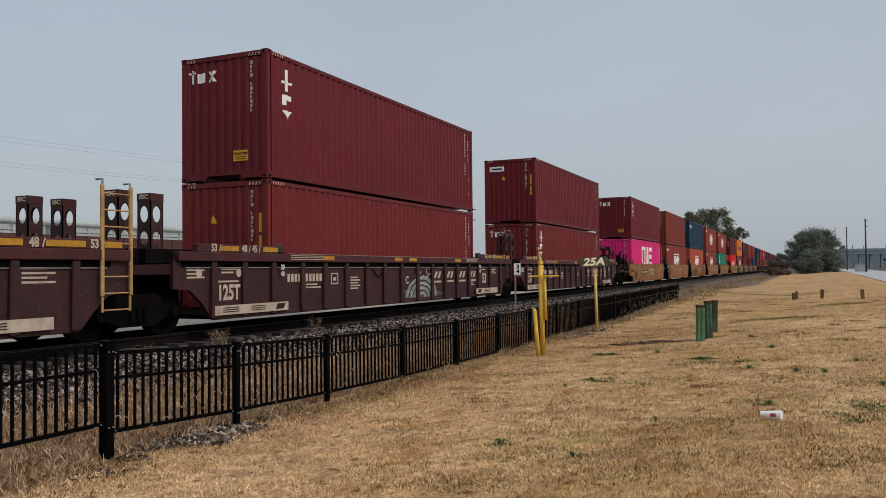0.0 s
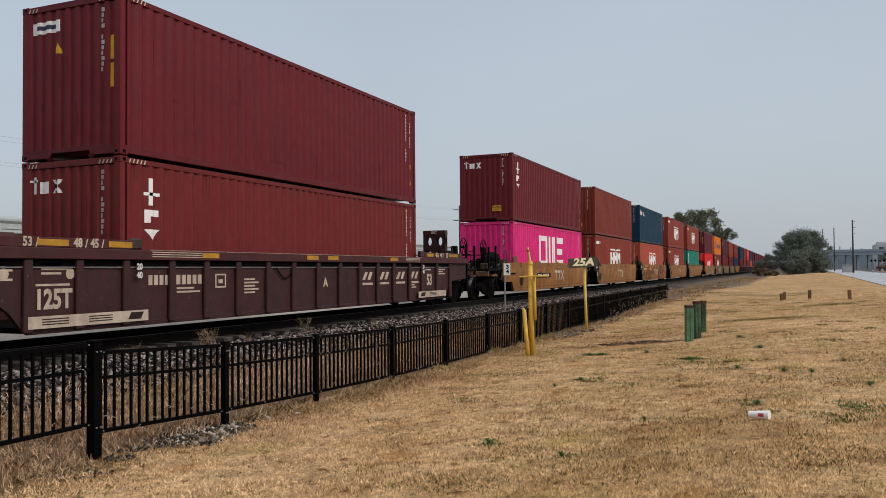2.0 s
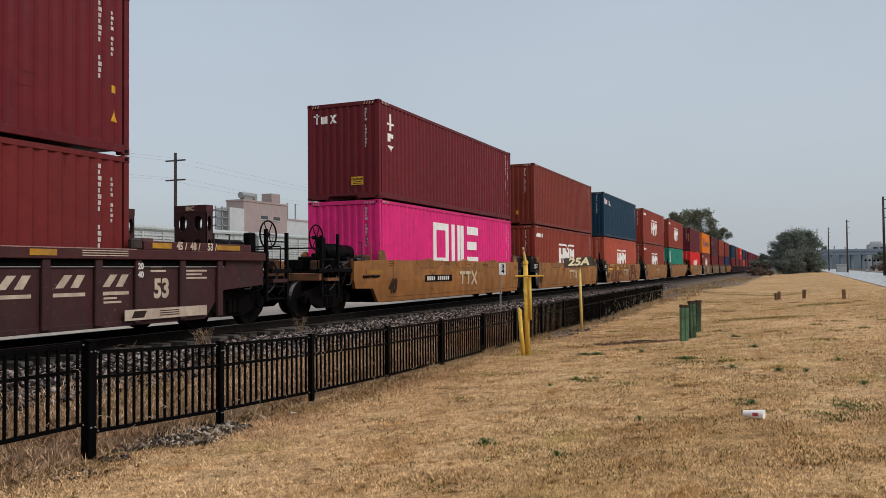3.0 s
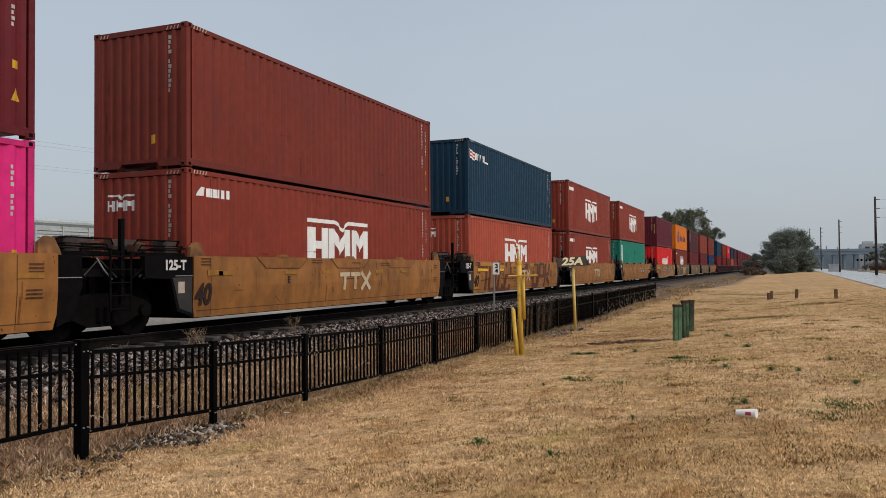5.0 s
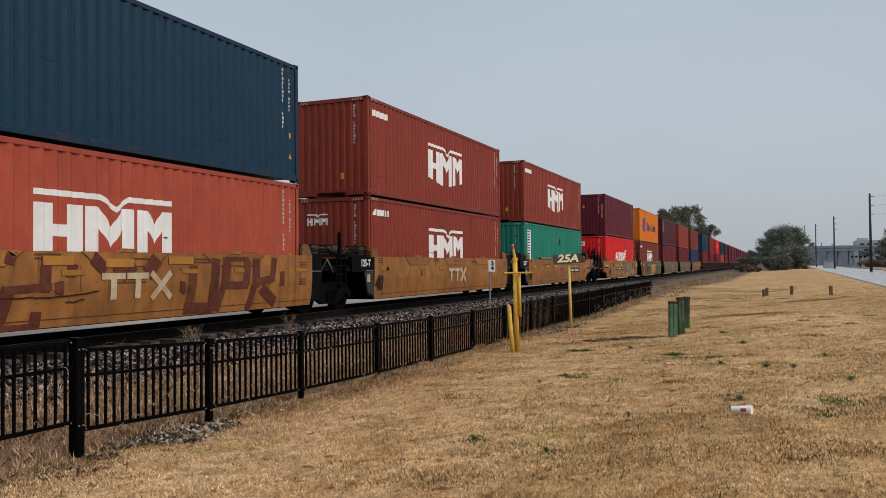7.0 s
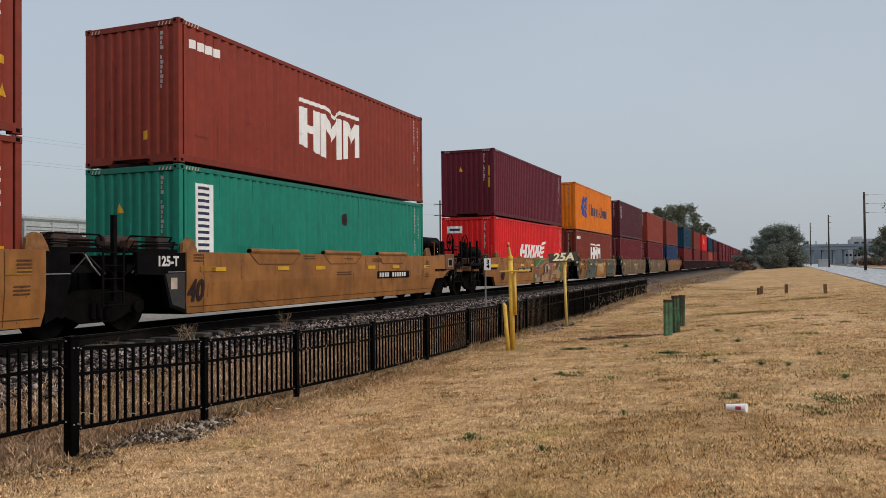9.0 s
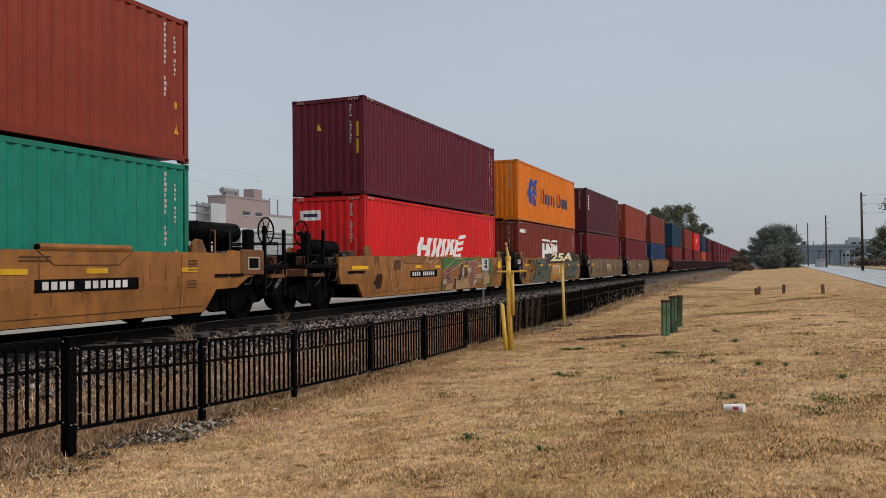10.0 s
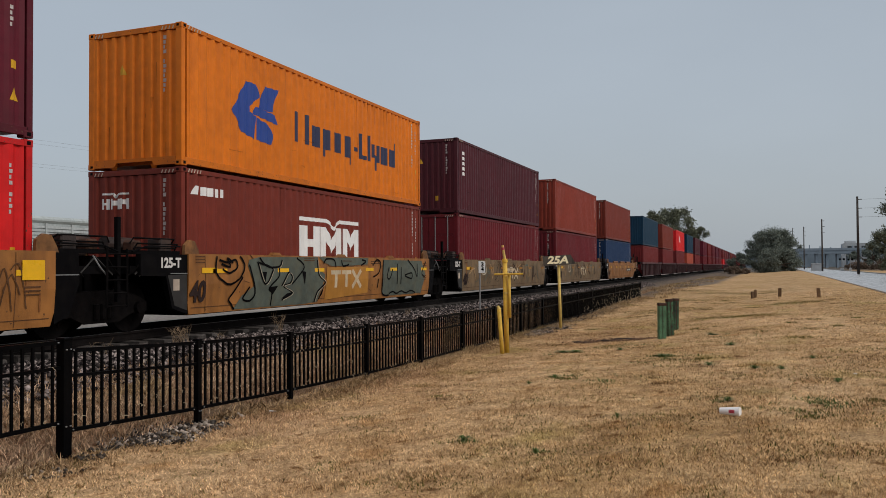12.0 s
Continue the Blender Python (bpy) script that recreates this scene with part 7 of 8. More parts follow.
def build_pole(x, y, top, arms=True, name_label="tall dark wooden utility pole beside the road"):
    z = float(ground_z(np.array(x), np.array(y)))
    t = thing("utility_pole", name_label, "pole", "utility poles")
    t.matrix_basis = pose(x, y, z)
    h = EYE + top - z
    part("shaft", tube(bmesh.new(), (0, 0, -0.3), (0, 0, h), 0.19, 0.13, 9), POLE_WOOD, t, smooth=True)
    for k in (0.4, 1.6, 2.8) if arms else ():
        part("insulator_arm", tube(bmesh.new(), (0, 0, h - k), (0.55, 0, h - k), 0.05, n=6), POLE_WOOD, t)
    return h + z


for x, y, top in ((12.2, 122.5, 9.3), (12.0, 189, 9.8), (12.2, 272, 11.9), (12.5, 375, 16)):
    build_pole(x, y, top)


def wire(points, r, label, sag=0.6):
    pts = []
    for a, b in zip(points, points[1:]):
        for k in range(8):
            f = k / 8
            p = Vector(a).lerp(Vector(b), f)
            p.z -= sag * 4 * f * (1 - f)
            pts.append(tuple(p))
    pts.append(points[-1])
    ob = part("power_line", bent(pts, r, 4), POLE_WOOD)
    tagged(ob, label, "cable", "power lines")


build_pole(44, 108, 9.0)
for k in (0.4, 1.6, 2.8):
    wire([(44.5, 108, EYE + 9.0 - k), (12.7, 122.5, EYE + 9.3 - k)], 0.011, "thin dark overhead power line crossing the road", 0.1)


def build_far_woods():
    """A ragged skyline of woods and roofs along the horizon beyond the overpass, with haze painted into its colour."""
    rng = random.Random(5)
    xs = np.arange(-420, 620, 6.0)
    tops = [10.5 + 2.2 * noise.noise((x * 0.02, 3.1, 0)) + 2.0 * noise.noise((x * 0.09, 7.7, 0)) + rng.uniform(0, 1.4) for x in xs]
    bm = bmesh.new()
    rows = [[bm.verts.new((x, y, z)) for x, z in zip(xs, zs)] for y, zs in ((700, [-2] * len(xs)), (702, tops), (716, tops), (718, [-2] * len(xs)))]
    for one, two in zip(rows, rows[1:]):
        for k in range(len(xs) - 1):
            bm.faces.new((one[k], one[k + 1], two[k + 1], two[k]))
    tagged(part("backdrop", bm, HAZE_WOOD), "distant woods and roofs painted in hazy blue-grey", "backdrop", kind="structure")


build_far_woods()
for bx, by, bw, bh in ((26, 262, 9, 2.0), (29, 230, 9, 2.6), (-4.5, 170, 5, 1.4)):
    build_tree("shrub", bx, by, bw, bh, 0, 3500, int(bx * 10) + 500, BRUSH, "low dry brown brush beside the road", 0.02, 26, 0.22)


def build_yard_pole(x, y):
    t = thing("yard_pole", "tall dark utility pole with two cross-arms behind the train", "pole", "utility poles")
    z = float(ground_z(np.array(x), np.array(y)))
    t.matrix_basis = pose(x, y, z)
    h = EYE + 12.8 - z
    part("shaft", tube(bmesh.new(), (0, 0, -0.3), (0, 0, h), 0.2, 0.15, 8), POLE_WOOD, t)
    for k in (0.9, 3.0):
        part("cross_arm", block(-1.3, 1.3, -0.08, 0.08, h - k, h - k + 0.14), POLE_WOOD, t)


for y in (-12, 68.4, 148):
    build_yard_pole(-60, y)
for zz, o in ((12.04, -1.1), (12.04, 1.1), (9.94, -1.1), (9.94, 1.1)):
    wire([(-60 + o, -12, EYE + zz), (-60 + o, 68.4, EYE + zz), (-60 + o, 148, EYE + zz)], 0.005, "thin dark overhead power line behind the train", 1.0)


SLAT = bpy.data.meshes.new("slat")
slat_bm = block(-0.03, 0.03, 0, 26, 0, 0.2)
slat_bm.to_mesh(SLAT)
slat_bm.free()
SLAT.materials.append(RACK_SIDE)


def build_autorack(y):
    t = thing("autorack_car", "long pale silver-grey slatted rail car standing in the yard", "railcar", "parked rail cars")
    t.matrix_basis = pose(-54, y, EYE - 1.5)
    for s in (-1, 1):
        for k in range(14):
            share("slat", SLAT, t, Matrix.Translation((s * 1.5, 0, 1.3 + k * 0.27)))
        for yy in np.arange(0, 26.1, 2.6):
            part("side_post", block(s * 1.55 - 0.05, s * 1.55 + 0.05, yy - 0.08, yy + 0.08, 1.0, 5.2), RACK_SIDE, t)
    part("body", block(-1.44, 1.44, 0.1, 25.9, 1.0, 5.2), RACK_ROOF, t)
    part("roof", block(-1.6, 1.6, -0.1, 26.1, 5.2, 5.75, 0.2), RACK_ROOF, t)
    for yy in (3, 23):
        part("truck", block(-1.1, 1.1, yy - 1.2, yy + 1.2, 0.0, 0.95, 0.1), GRIME, t)


for k in range(5):
    build_autorack(-10 + k * 27.6)


def build_gondola():
    t = thing("gondola_car", "red-brown open gondola rail car rolling through the yard", "railcar", "yard rail cars")
    for s in (-1, 1):
        part("side", block(s * 1.5 - 0.06, s * 1.5 + 0.06, 0, 15.5, 0.9, 3.75), GONDOLA, t)
        for yy in np.arange(0.6, 15.3, 1.4):
            part("rib", block(s * 1.58 - 0.05, s * 1.58 + 0.05, yy - 0.08, yy + 0.08, 0.9, 3.7), GONDOLA, t)
    for yy in (0.06, 15.44):
        part("end", block(-1.5, 1.5, yy - 0.06, yy + 0.06, 0.9, 3.75), GONDOLA, t)
    part("floor", block(-1.5, 1.5, 0, 15.5, 0.9, 1.05), GONDOLA, t)
    for yy in (2.2, 13.3):
        part("truck", block(-1.1, 1.1, yy - 1.1, yy + 1.1, 0.0, 0.9, 0.1), GRIME, t)
    return t


gondolas = [(build_gondola(), -6.2 + k * 16.8) for k in range(4)]


def build_factory():
    t = thing("factory_building", "grey-pink industrial block with a pale annexe and roof vents", "building")
    t.matrix_basis = pose(-95, 127, EYE - 1.6)
    part("main_block", block(-4, 0, 0, 14.6, 0, 15.1), PINK_WALL, t)
    for yy in (5.6, 9.8):
        part("window", block(-0.05, 0.06, yy, yy + 2.2, 11.9, 12.6), WINDOW_DARK, t)
        part("window_sill", block(-0.05, 0.12, yy - 0.1, yy + 2.3, 11.75, 11.9), PALE_WALL, t)
    part("parapet", block(-4.1, 0.12, -0.12, 14.7, 15.1, 15.45), PINK_WALL, t)
    part("annexe", block(-3, 0.15, -4.4, 0, 0, 13.6), PALE_WALL, t)
    part("low_wing", block(-6, -0.5, 14.6, 62, 0, 12.2), PALE_WALL, t)
    part("wing_parapet", block(-6.1, -0.4, 14.6, 62.1, 12.2, 12.6), PINK_WALL, t)
    part("stair_tower", block(-3, -0.6, 10, 13, 15.1, 17.4), PINK_WALL, t)
    duct = part("roof_vent", tube(bmesh.new(), (-1.5, 1.0, 16.4), (-1.5, 5.0, 16.4), 0.62, n=14), PIPE_GREY, t)
    part("vent_leg", block(-2, -1, 1.6, 4.4, 15.1, 16.2), PIPE_GREY, duct)
    part("roof_vent", tube(bmesh.new(), (-1.5, 5.6, 15.1), (-1.5, 5.6, 16.9), 0.5, n=12), PIPE_GREY, t)
    for yy in (17, 20, 26, 29, 38):
        part("flue", tube(bmesh.new(), (-1.5, yy, 12.2), (-1.5, yy, 14.4 + (yy % 3) * 0.8), 0.16, n=8), PIPE_GREY, t)
    for z in (8.5, 10, 11.5, 12.8):
        part("gantry_deck", block(-1.6, 0, -8.2, -4.4, z, z + 0.18), PIPE_GREY, t)
    for yy in (-8.1, -6.3, -4.6):
        part("gantry_post", block(-0.2, 0, yy - 0.1, yy + 0.1, 0, 13.6), PIPE_GREY, t)


build_factory()


def build_overpass():
    t = thing("road_overpass", "long pale blue-grey concrete road overpass in the distance", "bridge")
    t.matrix_basis = pose(16, 460, EYE - 1.4)
    part("deck", block(-4, 150, 0, 10, 7.3, 9.2), CONCRETE, t)
    part("parapet", block(-4, 150, -0.3, 0, 9.0, 10.2), CONCRETE, t)
    for x in np.arange(0, 150, 5.0):
        part("pier", block(x, x + 1.1, 1, 9, 0, 7.3), CONCRETE, t)
        part("lamp_base", block(x + 2, x + 2.5, 0.5, 1.0, 10.2, 10.7 + (x % 3) * 0.6), CONCRETE, t)
    part("abutment", block(-16, -4, 0, 10, 0, 7.0), CONCRETE, t)


build_overpass()


def build_far_office():
    t = thing("office_building", "pale flat-roofed building beyond the overpass", "building")
    t.matrix_basis = pose(43, 500, EYE - 1.4)
    part("body", block(0, 30, 0, 20, 0, 13.6), PALE_WALL, t)
    part("roof_box", block(1, 6, 4, 12, 13.6, 15), PALE_WALL, t)
    for i in range(8):
        for z in (6, 10):
            part("window", block(1.5 + i * 3.5, 3.7 + i * 3.5, -0.15, 0.1, z, z + 2), WINDOW_DARK, t)


build_far_office()

# ---- lawn, weeds, stones and litter ----
def quick_mesh(name, verts, corners, per, material, label, category):
    """One object of many small separate faces, all with the same number of corners."""
    n = len(corners) // per
    me = bpy.data.meshes.new(name)
    me.vertices.add(len(verts))
    me.vertices.foreach_set("co", np.asarray(verts, np.float32).ravel())
    me.loops.add(len(corners))
    me.loops.foreach_set("vertex_index", np.asarray(corners, np.int32))
    me.polygons.add(n)
    me.polygons.foreach_set("loop_start", np.arange(0, n * per, per, dtype=np.int32))
    me.update(calc_edges=True)
    me.validate()
    me.materials.append(material)
    return tagged(new(name, me), label, category, kind="stuff")


def patches(x, y, scale, seed):
    """Smooth random values over the lawn, about -1 to 1."""
    rng = np.random.default_rng(seed)
    v = np.zeros_like(x)
    for k in range(7):
        a, f, p = rng.uniform(0, 6.28), scale * rng.uniform(0.6, 1.9), rng.uniform(0, 6.28)
        v += np.sin((x * np.cos(a) + y * np.sin(a)) * f + p)
    return v / 2.6


def blades(name, x, y, height, width, lean, material, label, seed):
    """Upright or flattened blades, one kinked leaf each."""
    rng = np.random.default_rng(seed)
    n = len(x)
    z = ground_z(x, y) - 0.006
    a, b = rng.uniform(0, 2 * np.pi, n), rng.uniform(0, 2 * np.pi, n)
    h = height * rng.uniform(0.45, 1.3, n)
    tilt = np.clip(np.abs(rng.normal(lean, 0.35, n)), 0, 1.4)
    dx, dy, up = np.cos(a) * np.sin(tilt), np.sin(a) * np.sin(tilt), np.cos(tilt)
    wx, wy = np.cos(b) * width / 2, np.sin(b) * width / 2
    base = np.stack([x, y, z], 1)
    side = np.stack([wx * np.ones(n), wy * np.ones(n), np.zeros(n)], 1)
    mid = base + np.stack([dx * h * 0.45, dy * h * 0.45, up * h * 0.62], 1)
    tip = base + np.stack([dx * h, dy * h, up * h * 0.9 + 0.004], 1)
    verts = np.stack([base - side, base + side, mid + side * 0.8, tip, mid - side * 0.8], 1).reshape(-1, 3)
    return quick_mesh(name, verts, np.arange(n * 5), 5, material, label, "grass")


def lawn_spots(n, seed, near=4.6, far=60.0, power=1.0):
    """Places on the lawn, thinning out with the distance from the path by the road."""
    rng = np.random.default_rng(seed)
    r = near * (far / near) ** (rng.uniform(0, 1, n) ** power)
    a = np.radians(rng.uniform(-57, 14, n))
    x, y = r * np.sin(a), r * np.cos(a)
    keep = (x > -7.25) & (x < 4.2 + 0.0225 * y)
    return x[keep], y[keep], r[keep]


gx, gy, gr = lawn_spots(600000, 21, far=48.0)
thin = patches(gx, gy, 1.1, 3) + 0.9 * patches(gx, gy, 5.5, 4) + np.random.default_rng(5).normal(0, 0.5, len(gx)) > -1.5
gx, gy, gr = gx[thin], gy[thin], gr[thin]
blades("dry_grass", gx, gy, (0.034 + 0.0002 * gr) * np.clip(1 + 0.3 * patches(gx, gy, 4.0, 9), 0.5, 1.7), 0.0036 + 0.00042 * gr, 0.95, STRAW, "short dormant straw-coloured lawn grass", 31)
gx, gy, gr = lawn_spots(130000, 22, far=42.0)
green = patches(gx, gy, 0.9, 8) + 0.7 * patches(gx, gy, 4.5, 18) + np.random.default_rng(6).normal(0, 0.35, len(gx)) > 0.95
blades("green_grass", gx[green], gy[green], 0.034 + 0.0003 * gr[green], 0.006 + 0.0003 * gr[green], 0.8, TURF_GREEN, "sparse olive-green grass among the dry lawn", 32)
rng = np.random.default_rng(40)
for cx, cy, sx, sy, n in ((-3.2, 44, 1.3, 1.0, 9000), (-1.0, 52, 1.6, 1.3, 8000), (-3.6, 33, 0.9, 0.8, 7000), (0.8, 36, 1.0, 0.8, 6000), (-4.2, 58, 0.9, 1.8, 6000), (-0.8, 27, 1.0, 0.6, 6000)):
    bx, by = rng.normal(cx, sx, n), rng.normal(cy, sy, n)
    keep = patches(bx, by, 1.6, 48) + rng.normal(0, 0.9, n) > 0.1
    blades("olive_patch", bx[keep], by[keep], 0.040, 0.012, 0.9, TURF_GREEN, "thin olive-brown patch in the dry lawn", 600 + int(cy))
rng = np.random.default_rng(41)
fy = rng.uniform(4.0, 47, 26000)
fx = fence_x(fy) + rng.normal(0.30, 0.30, len(fy)) + 0.15 * np.sin(fy * 1.7)
bare = np.exp(-((fy - 8.3) / 1.1) ** 2 - ((fx - fence_x(fy) - 0.25) / 0.42) ** 2)
keep = (bare < rng.uniform(0.05, 0.6, len(fy))) & (patches(fx, fy, 2.2, 61) + rng.normal(0, 0.5, len(fy)) > -0.7)
fx, fy = fx[keep], fy[keep]
blades("fence_grass", fx, fy, 0.085 + 0.05 * (patches(fx, fy, 1.9, 62) > 0.5), 0.0085, 0.9, STRAW_GREY, "ragged dry grass along the foot of the fence", 33)
fy = 3.0 + 57 * rng.uniform(0, 1, 80000) ** 1.4
fx = rng.uniform(-9.05, -7.1, len(fy)) - 0.4 * rng.uniform(0, 1, len(fy)) ** 3
keep = patches(fx, fy, 1.6, 12) + rng.normal(0, 0.5, len(fy)) > -1.1
fx, fy = fx[keep], fy[keep]
blades("bank_grass", fx, fy, 0.13, 0.010, 0.7, RUSSET, "russet dry grass on the bank behind the fence", 34)
fy = rng.uniform(27, 47, 5000)
fx = fence_x(fy) + rng.normal(0.05, 0.2, len(fy))
keep = patches(fx, fy, 1.3, 44) + rng.normal(0, 0.3, len(fy)) > 0.1
blades("fence_weeds", fx[keep], fy[keep], 0.20, 0.013, 0.6, STRAW_GREY, "ragged pale dead weeds against the far fence panels", 36)
fy = rng.uniform(46, 130, 14000)
fx = rng.uniform(-9.0, -5.0, len(fy))
fx = fx + (fy - 46) * 0.01
keep = patches(fx, fy, 0.9, 71) + rng.normal(0, 0.25, len(fy)) > 0.35
fx, fy = fx[keep], fy[keep]
blades("far_grass", fx, fy, 0.2, 0.03, 0.6, STRAW_GREY, "rough dry grass beyond the end of the fence", 35)


def stones(name, n, xs, ys, size, seed, label, material=None, patch=None):
    """Loose angular stones, each a squashed and turned octahedron."""
    rng = np.random.default_rng(seed)
    x, y = rng.uniform(*xs, n), ys[0] + (ys[1] - ys[0]) * rng.uniform(0, 1, n) ** 1.6
    if patch:
        cx, cy, rx, ry = patch
        d = ((x - cx) / rx) ** 2 + ((y - cy) / ry) ** 2 + 0.45 * patches(x, y, 4.0, seed)
        inside = d < rng.uniform(0.3, 1.2, n)
        x, y, n = x[inside], y[inside], int(inside.sum())
    z = ground_z(x, y)
    s = size * (0.35 + 1.3 * rng.uniform(0, 1, n) ** 1.7)
    unit = np.array([(1, 0, 0), (0, 1, 0), (-1, 0, 0), (0, -1, 0), (0.2, 0.2, 0.75), (0.1, -0.2, -0.7)])
    p = unit[None] * rng.uniform(0.65, 1.25, (n, 6, 1))
    a = rng.uniform(0, 6.28, n)
    c, d = np.cos(a)[:, None], np.sin(a)[:, None]
    t = rng.uniform(-0.6, 0.6, n)[:, None]
    px, py, pz = p[..., 0], p[..., 1], p[..., 2] + p[..., 0] * t
    v = np.stack([px * c - py * d, px * d + py * c, pz], 2) * s[:, None, None] + np.stack([x, y, z + s * 0.25], 1)[:, None]
    tri = np.array([(0, 1, 4), (1, 2, 4), (2, 3, 4), (3, 0, 4), (1, 0, 5), (2, 1, 5), (3, 2, 5), (0, 3, 5)])
    corners = (np.arange(n)[:, None, None] * 6 + tri[None]).ravel()
    return quick_mesh(name, v.reshape(-1, 3), corners, 3, material or PEBBLE, label, "stones")


stones("ballast_stones", 46000, (-10.7, -8.85), (4, 75), 0.036, 51, "dark angular ballast stones on the track's shoulder")
# these stones carry oil and the train's painted shade in their colour
stones("ballast_stones", 9000, (-13.3, -10.6), (4, 60), 0.04, 52, "oily black ballast stones between the ties", PEBBLE_OILY_SHADED)
stones("loose_stones", 9000, (-7.9, -6.0), (5.4, 10.4), 0.033, 53, "pale loose stones washed under the fence", PEBBLE_PALE, (-6.90, 8.15, 0.50, 1.30))
stones("loose_stones", 220, (-6.9, -6.2), (5.6, 6.6), 0.024, 54, "few pale stones in the grass by the fence", PEBBLE_PALE, (-6.55, 6.1, 0.25, 0.35))


stones("loose_stones", 6000, (-8.0, -6.0), (24, 46), 0.036, 56, "grey stones and dirt at the foot of the far fence", PEBBLE_PALE, (-6.9, 36, 0.8, 13))
stones("loose_stones", 2200, (-6.9, -5.6), (22.5, 28), 0.034, 57, "grey stones round the foot of the station sign", PEBBLE_PALE, (-6.25, 25.0, 0.5, 2.2))
stones("dark_soil", 900, (-5.0, -2.3), (20.2, 21.4), 0.026, 55, "dark reddish soil and rotten wood crumbs in the turf", RED_SOIL, (-3.6, 20.8, 1.2, 0.6))


def build_weed(x, y, size, seed):
    """A flat rosette of broad green leaves."""
    rng = np.random.default_rng(seed)
    z = float(ground_z(np.array(x), np.array(y)))
    bm = bmesh.new()
    root = bm.verts.new((x, y, z + 0.004))
    for k in range(70):
        a, r, up = rng.uniform(0, 6.28), size * rng.uniform(0.2, 1.1) * rng.choice([1.0, 0.6, 1.3]), rng.uniform(0.010, 0.060)
        c, s = math.cos(a) * 1.25, math.sin(a) * 0.8
        w = size * 0.075
        o = [bm.verts.new((x + p, y + q, z + 0.006 + h)) for p, q, h in ((c * r * 0.55 - s * w, s * r * 0.55 + c * w, up), (c * r, s * r, up * 0.7), (c * r * 0.55 + s * w, s * r * 0.55 - c * w, up))]
        bm.faces.new((root, o[0], o[1], o[2]))
    tagged(part("weed", bm, WEED), "low green weed rosette in the dry lawn", "weed", "lawn weeds")


for k, (x, y, s) in enumerate(((-2.90, 7.92, 0.12), (-0.39, 9.98, 0.13), (-3.11, 12.79, 0.17), (-1.96, 7.26, 0.075), (-4.13, 17.62, 0.30), (-3.8, 17.5, 0.22), (-1.76, 15.6, 0.22), (-0.83, 13.9, 0.14), 
                                  (-0.12, 13.2, 0.13), (0.26, 13.1, 0.12), (-3.36, 12.1, 0.07), (-1.13, 20.1, 0.2), (-2.62, 23.3, 0.2), (-2.84, 17.5, 0.16), (0.9, 11.6, 0.12), (-0.6, 17.2, 0.18), (-1.5, 9.0, 0.05), (0.75, 14.5, 0.1))):
    build_weed(x, y, s * 0.72, 70 + k)


rng = np.random.default_rng(302)
tufts = {"olive": ([], []), "brown": ([], [])}
for k in range(230):
    r, a = 6.5 * 6.5 ** rng.uniform(0, 1), np.radians(rng.uniform(-30, 10))
    cx, cy = r * np.sin(a), r * np.cos(a)
    if cx < -5.6 or cx > 3.6:
        continue
    n, wide = int(rng.uniform(30, 150)), rng.uniform(0.05, 0.24)
    xs, ys = tufts["olive" if rng.uniform() < 0.55 else "brown"]
    xs.append(rng.normal(cx, wide * 1.4, n))
    ys.append(rng.normal(cy, wide, n))
for tone, material, words in (("olive", TURF_GREEN, "small olive-green tufts scattered over the dry lawn"), ("brown", TUFT_BROWN, "small dark brown tufts scattered over the dry lawn")):
    bx, by = np.concatenate(tufts[tone][0]), np.concatenate(tufts[tone][1])
    blades("grass_tufts", bx, by, 0.042, 0.006 + 0.0004 * by, 0.8, material, words, 640 + len(tone))
ry = 7.5 + 20 * rng.uniform(0, 1, 34000) ** 1.2
rx = fence_x(ry) + 0.35 + np.abs(rng.normal(0, 0.85, len(ry)))
keep = patches(rx, ry, 1.3, 23) + rng.normal(0, 0.4, len(ry)) > 0.0
blades("rusty_grass", rx[keep], ry[keep], 0.055, 0.007, 0.9, RUSTY_GRASS, "reddish-brown worn grass on the fence side of the lawn", 655)
ry = 4.4 + 10 * rng.uniform(0, 1, 13000) ** 1.3
rx = fence_x(ry) + 0.12 + np.abs(rng.normal(0, 0.55, len(ry)))
keep = patches(rx, ry, 2.1, 37) + rng.normal(0, 0.5, len(ry)) > -0.25
blades("grass_tufts", rx[keep], ry[keep], 0.060, 0.007, 0.9, TUFT_BROWN, "dark brown matted grass along the near fence panels", 657)
ry = rng.uniform(8.6, 26, 7000)
rx = fence_x(ry) + rng.normal(0.10, 0.07, len(ry))
keep = patches(rx, ry, 2.6, 39) + rng.normal(0, 0.3, len(ry)) > 0.0
blades("fence_grass", rx[keep], ry[keep], 0.15, 0.0085, 0.9, STRAW_GREY, "tall ragged grass hugging the fence posts", 658)
rx, ry = rng.normal(-4.2, 0.75, 7000), rng.normal(23.5, 1.9, 7000)
keep = (patches(rx, ry, 1.8, 29) + rng.normal(0, 0.4, len(rx)) > -0.3) & (rx > fence_x(ry) + 0.3)
blades("rusty_grass", rx[keep], ry[keep], 0.05, 0.011, 0.9, RUSTY_GRASS, "reddish-brown worn grass between the sign and the pedestals", 656)
rng = np.random.default_rng(303)
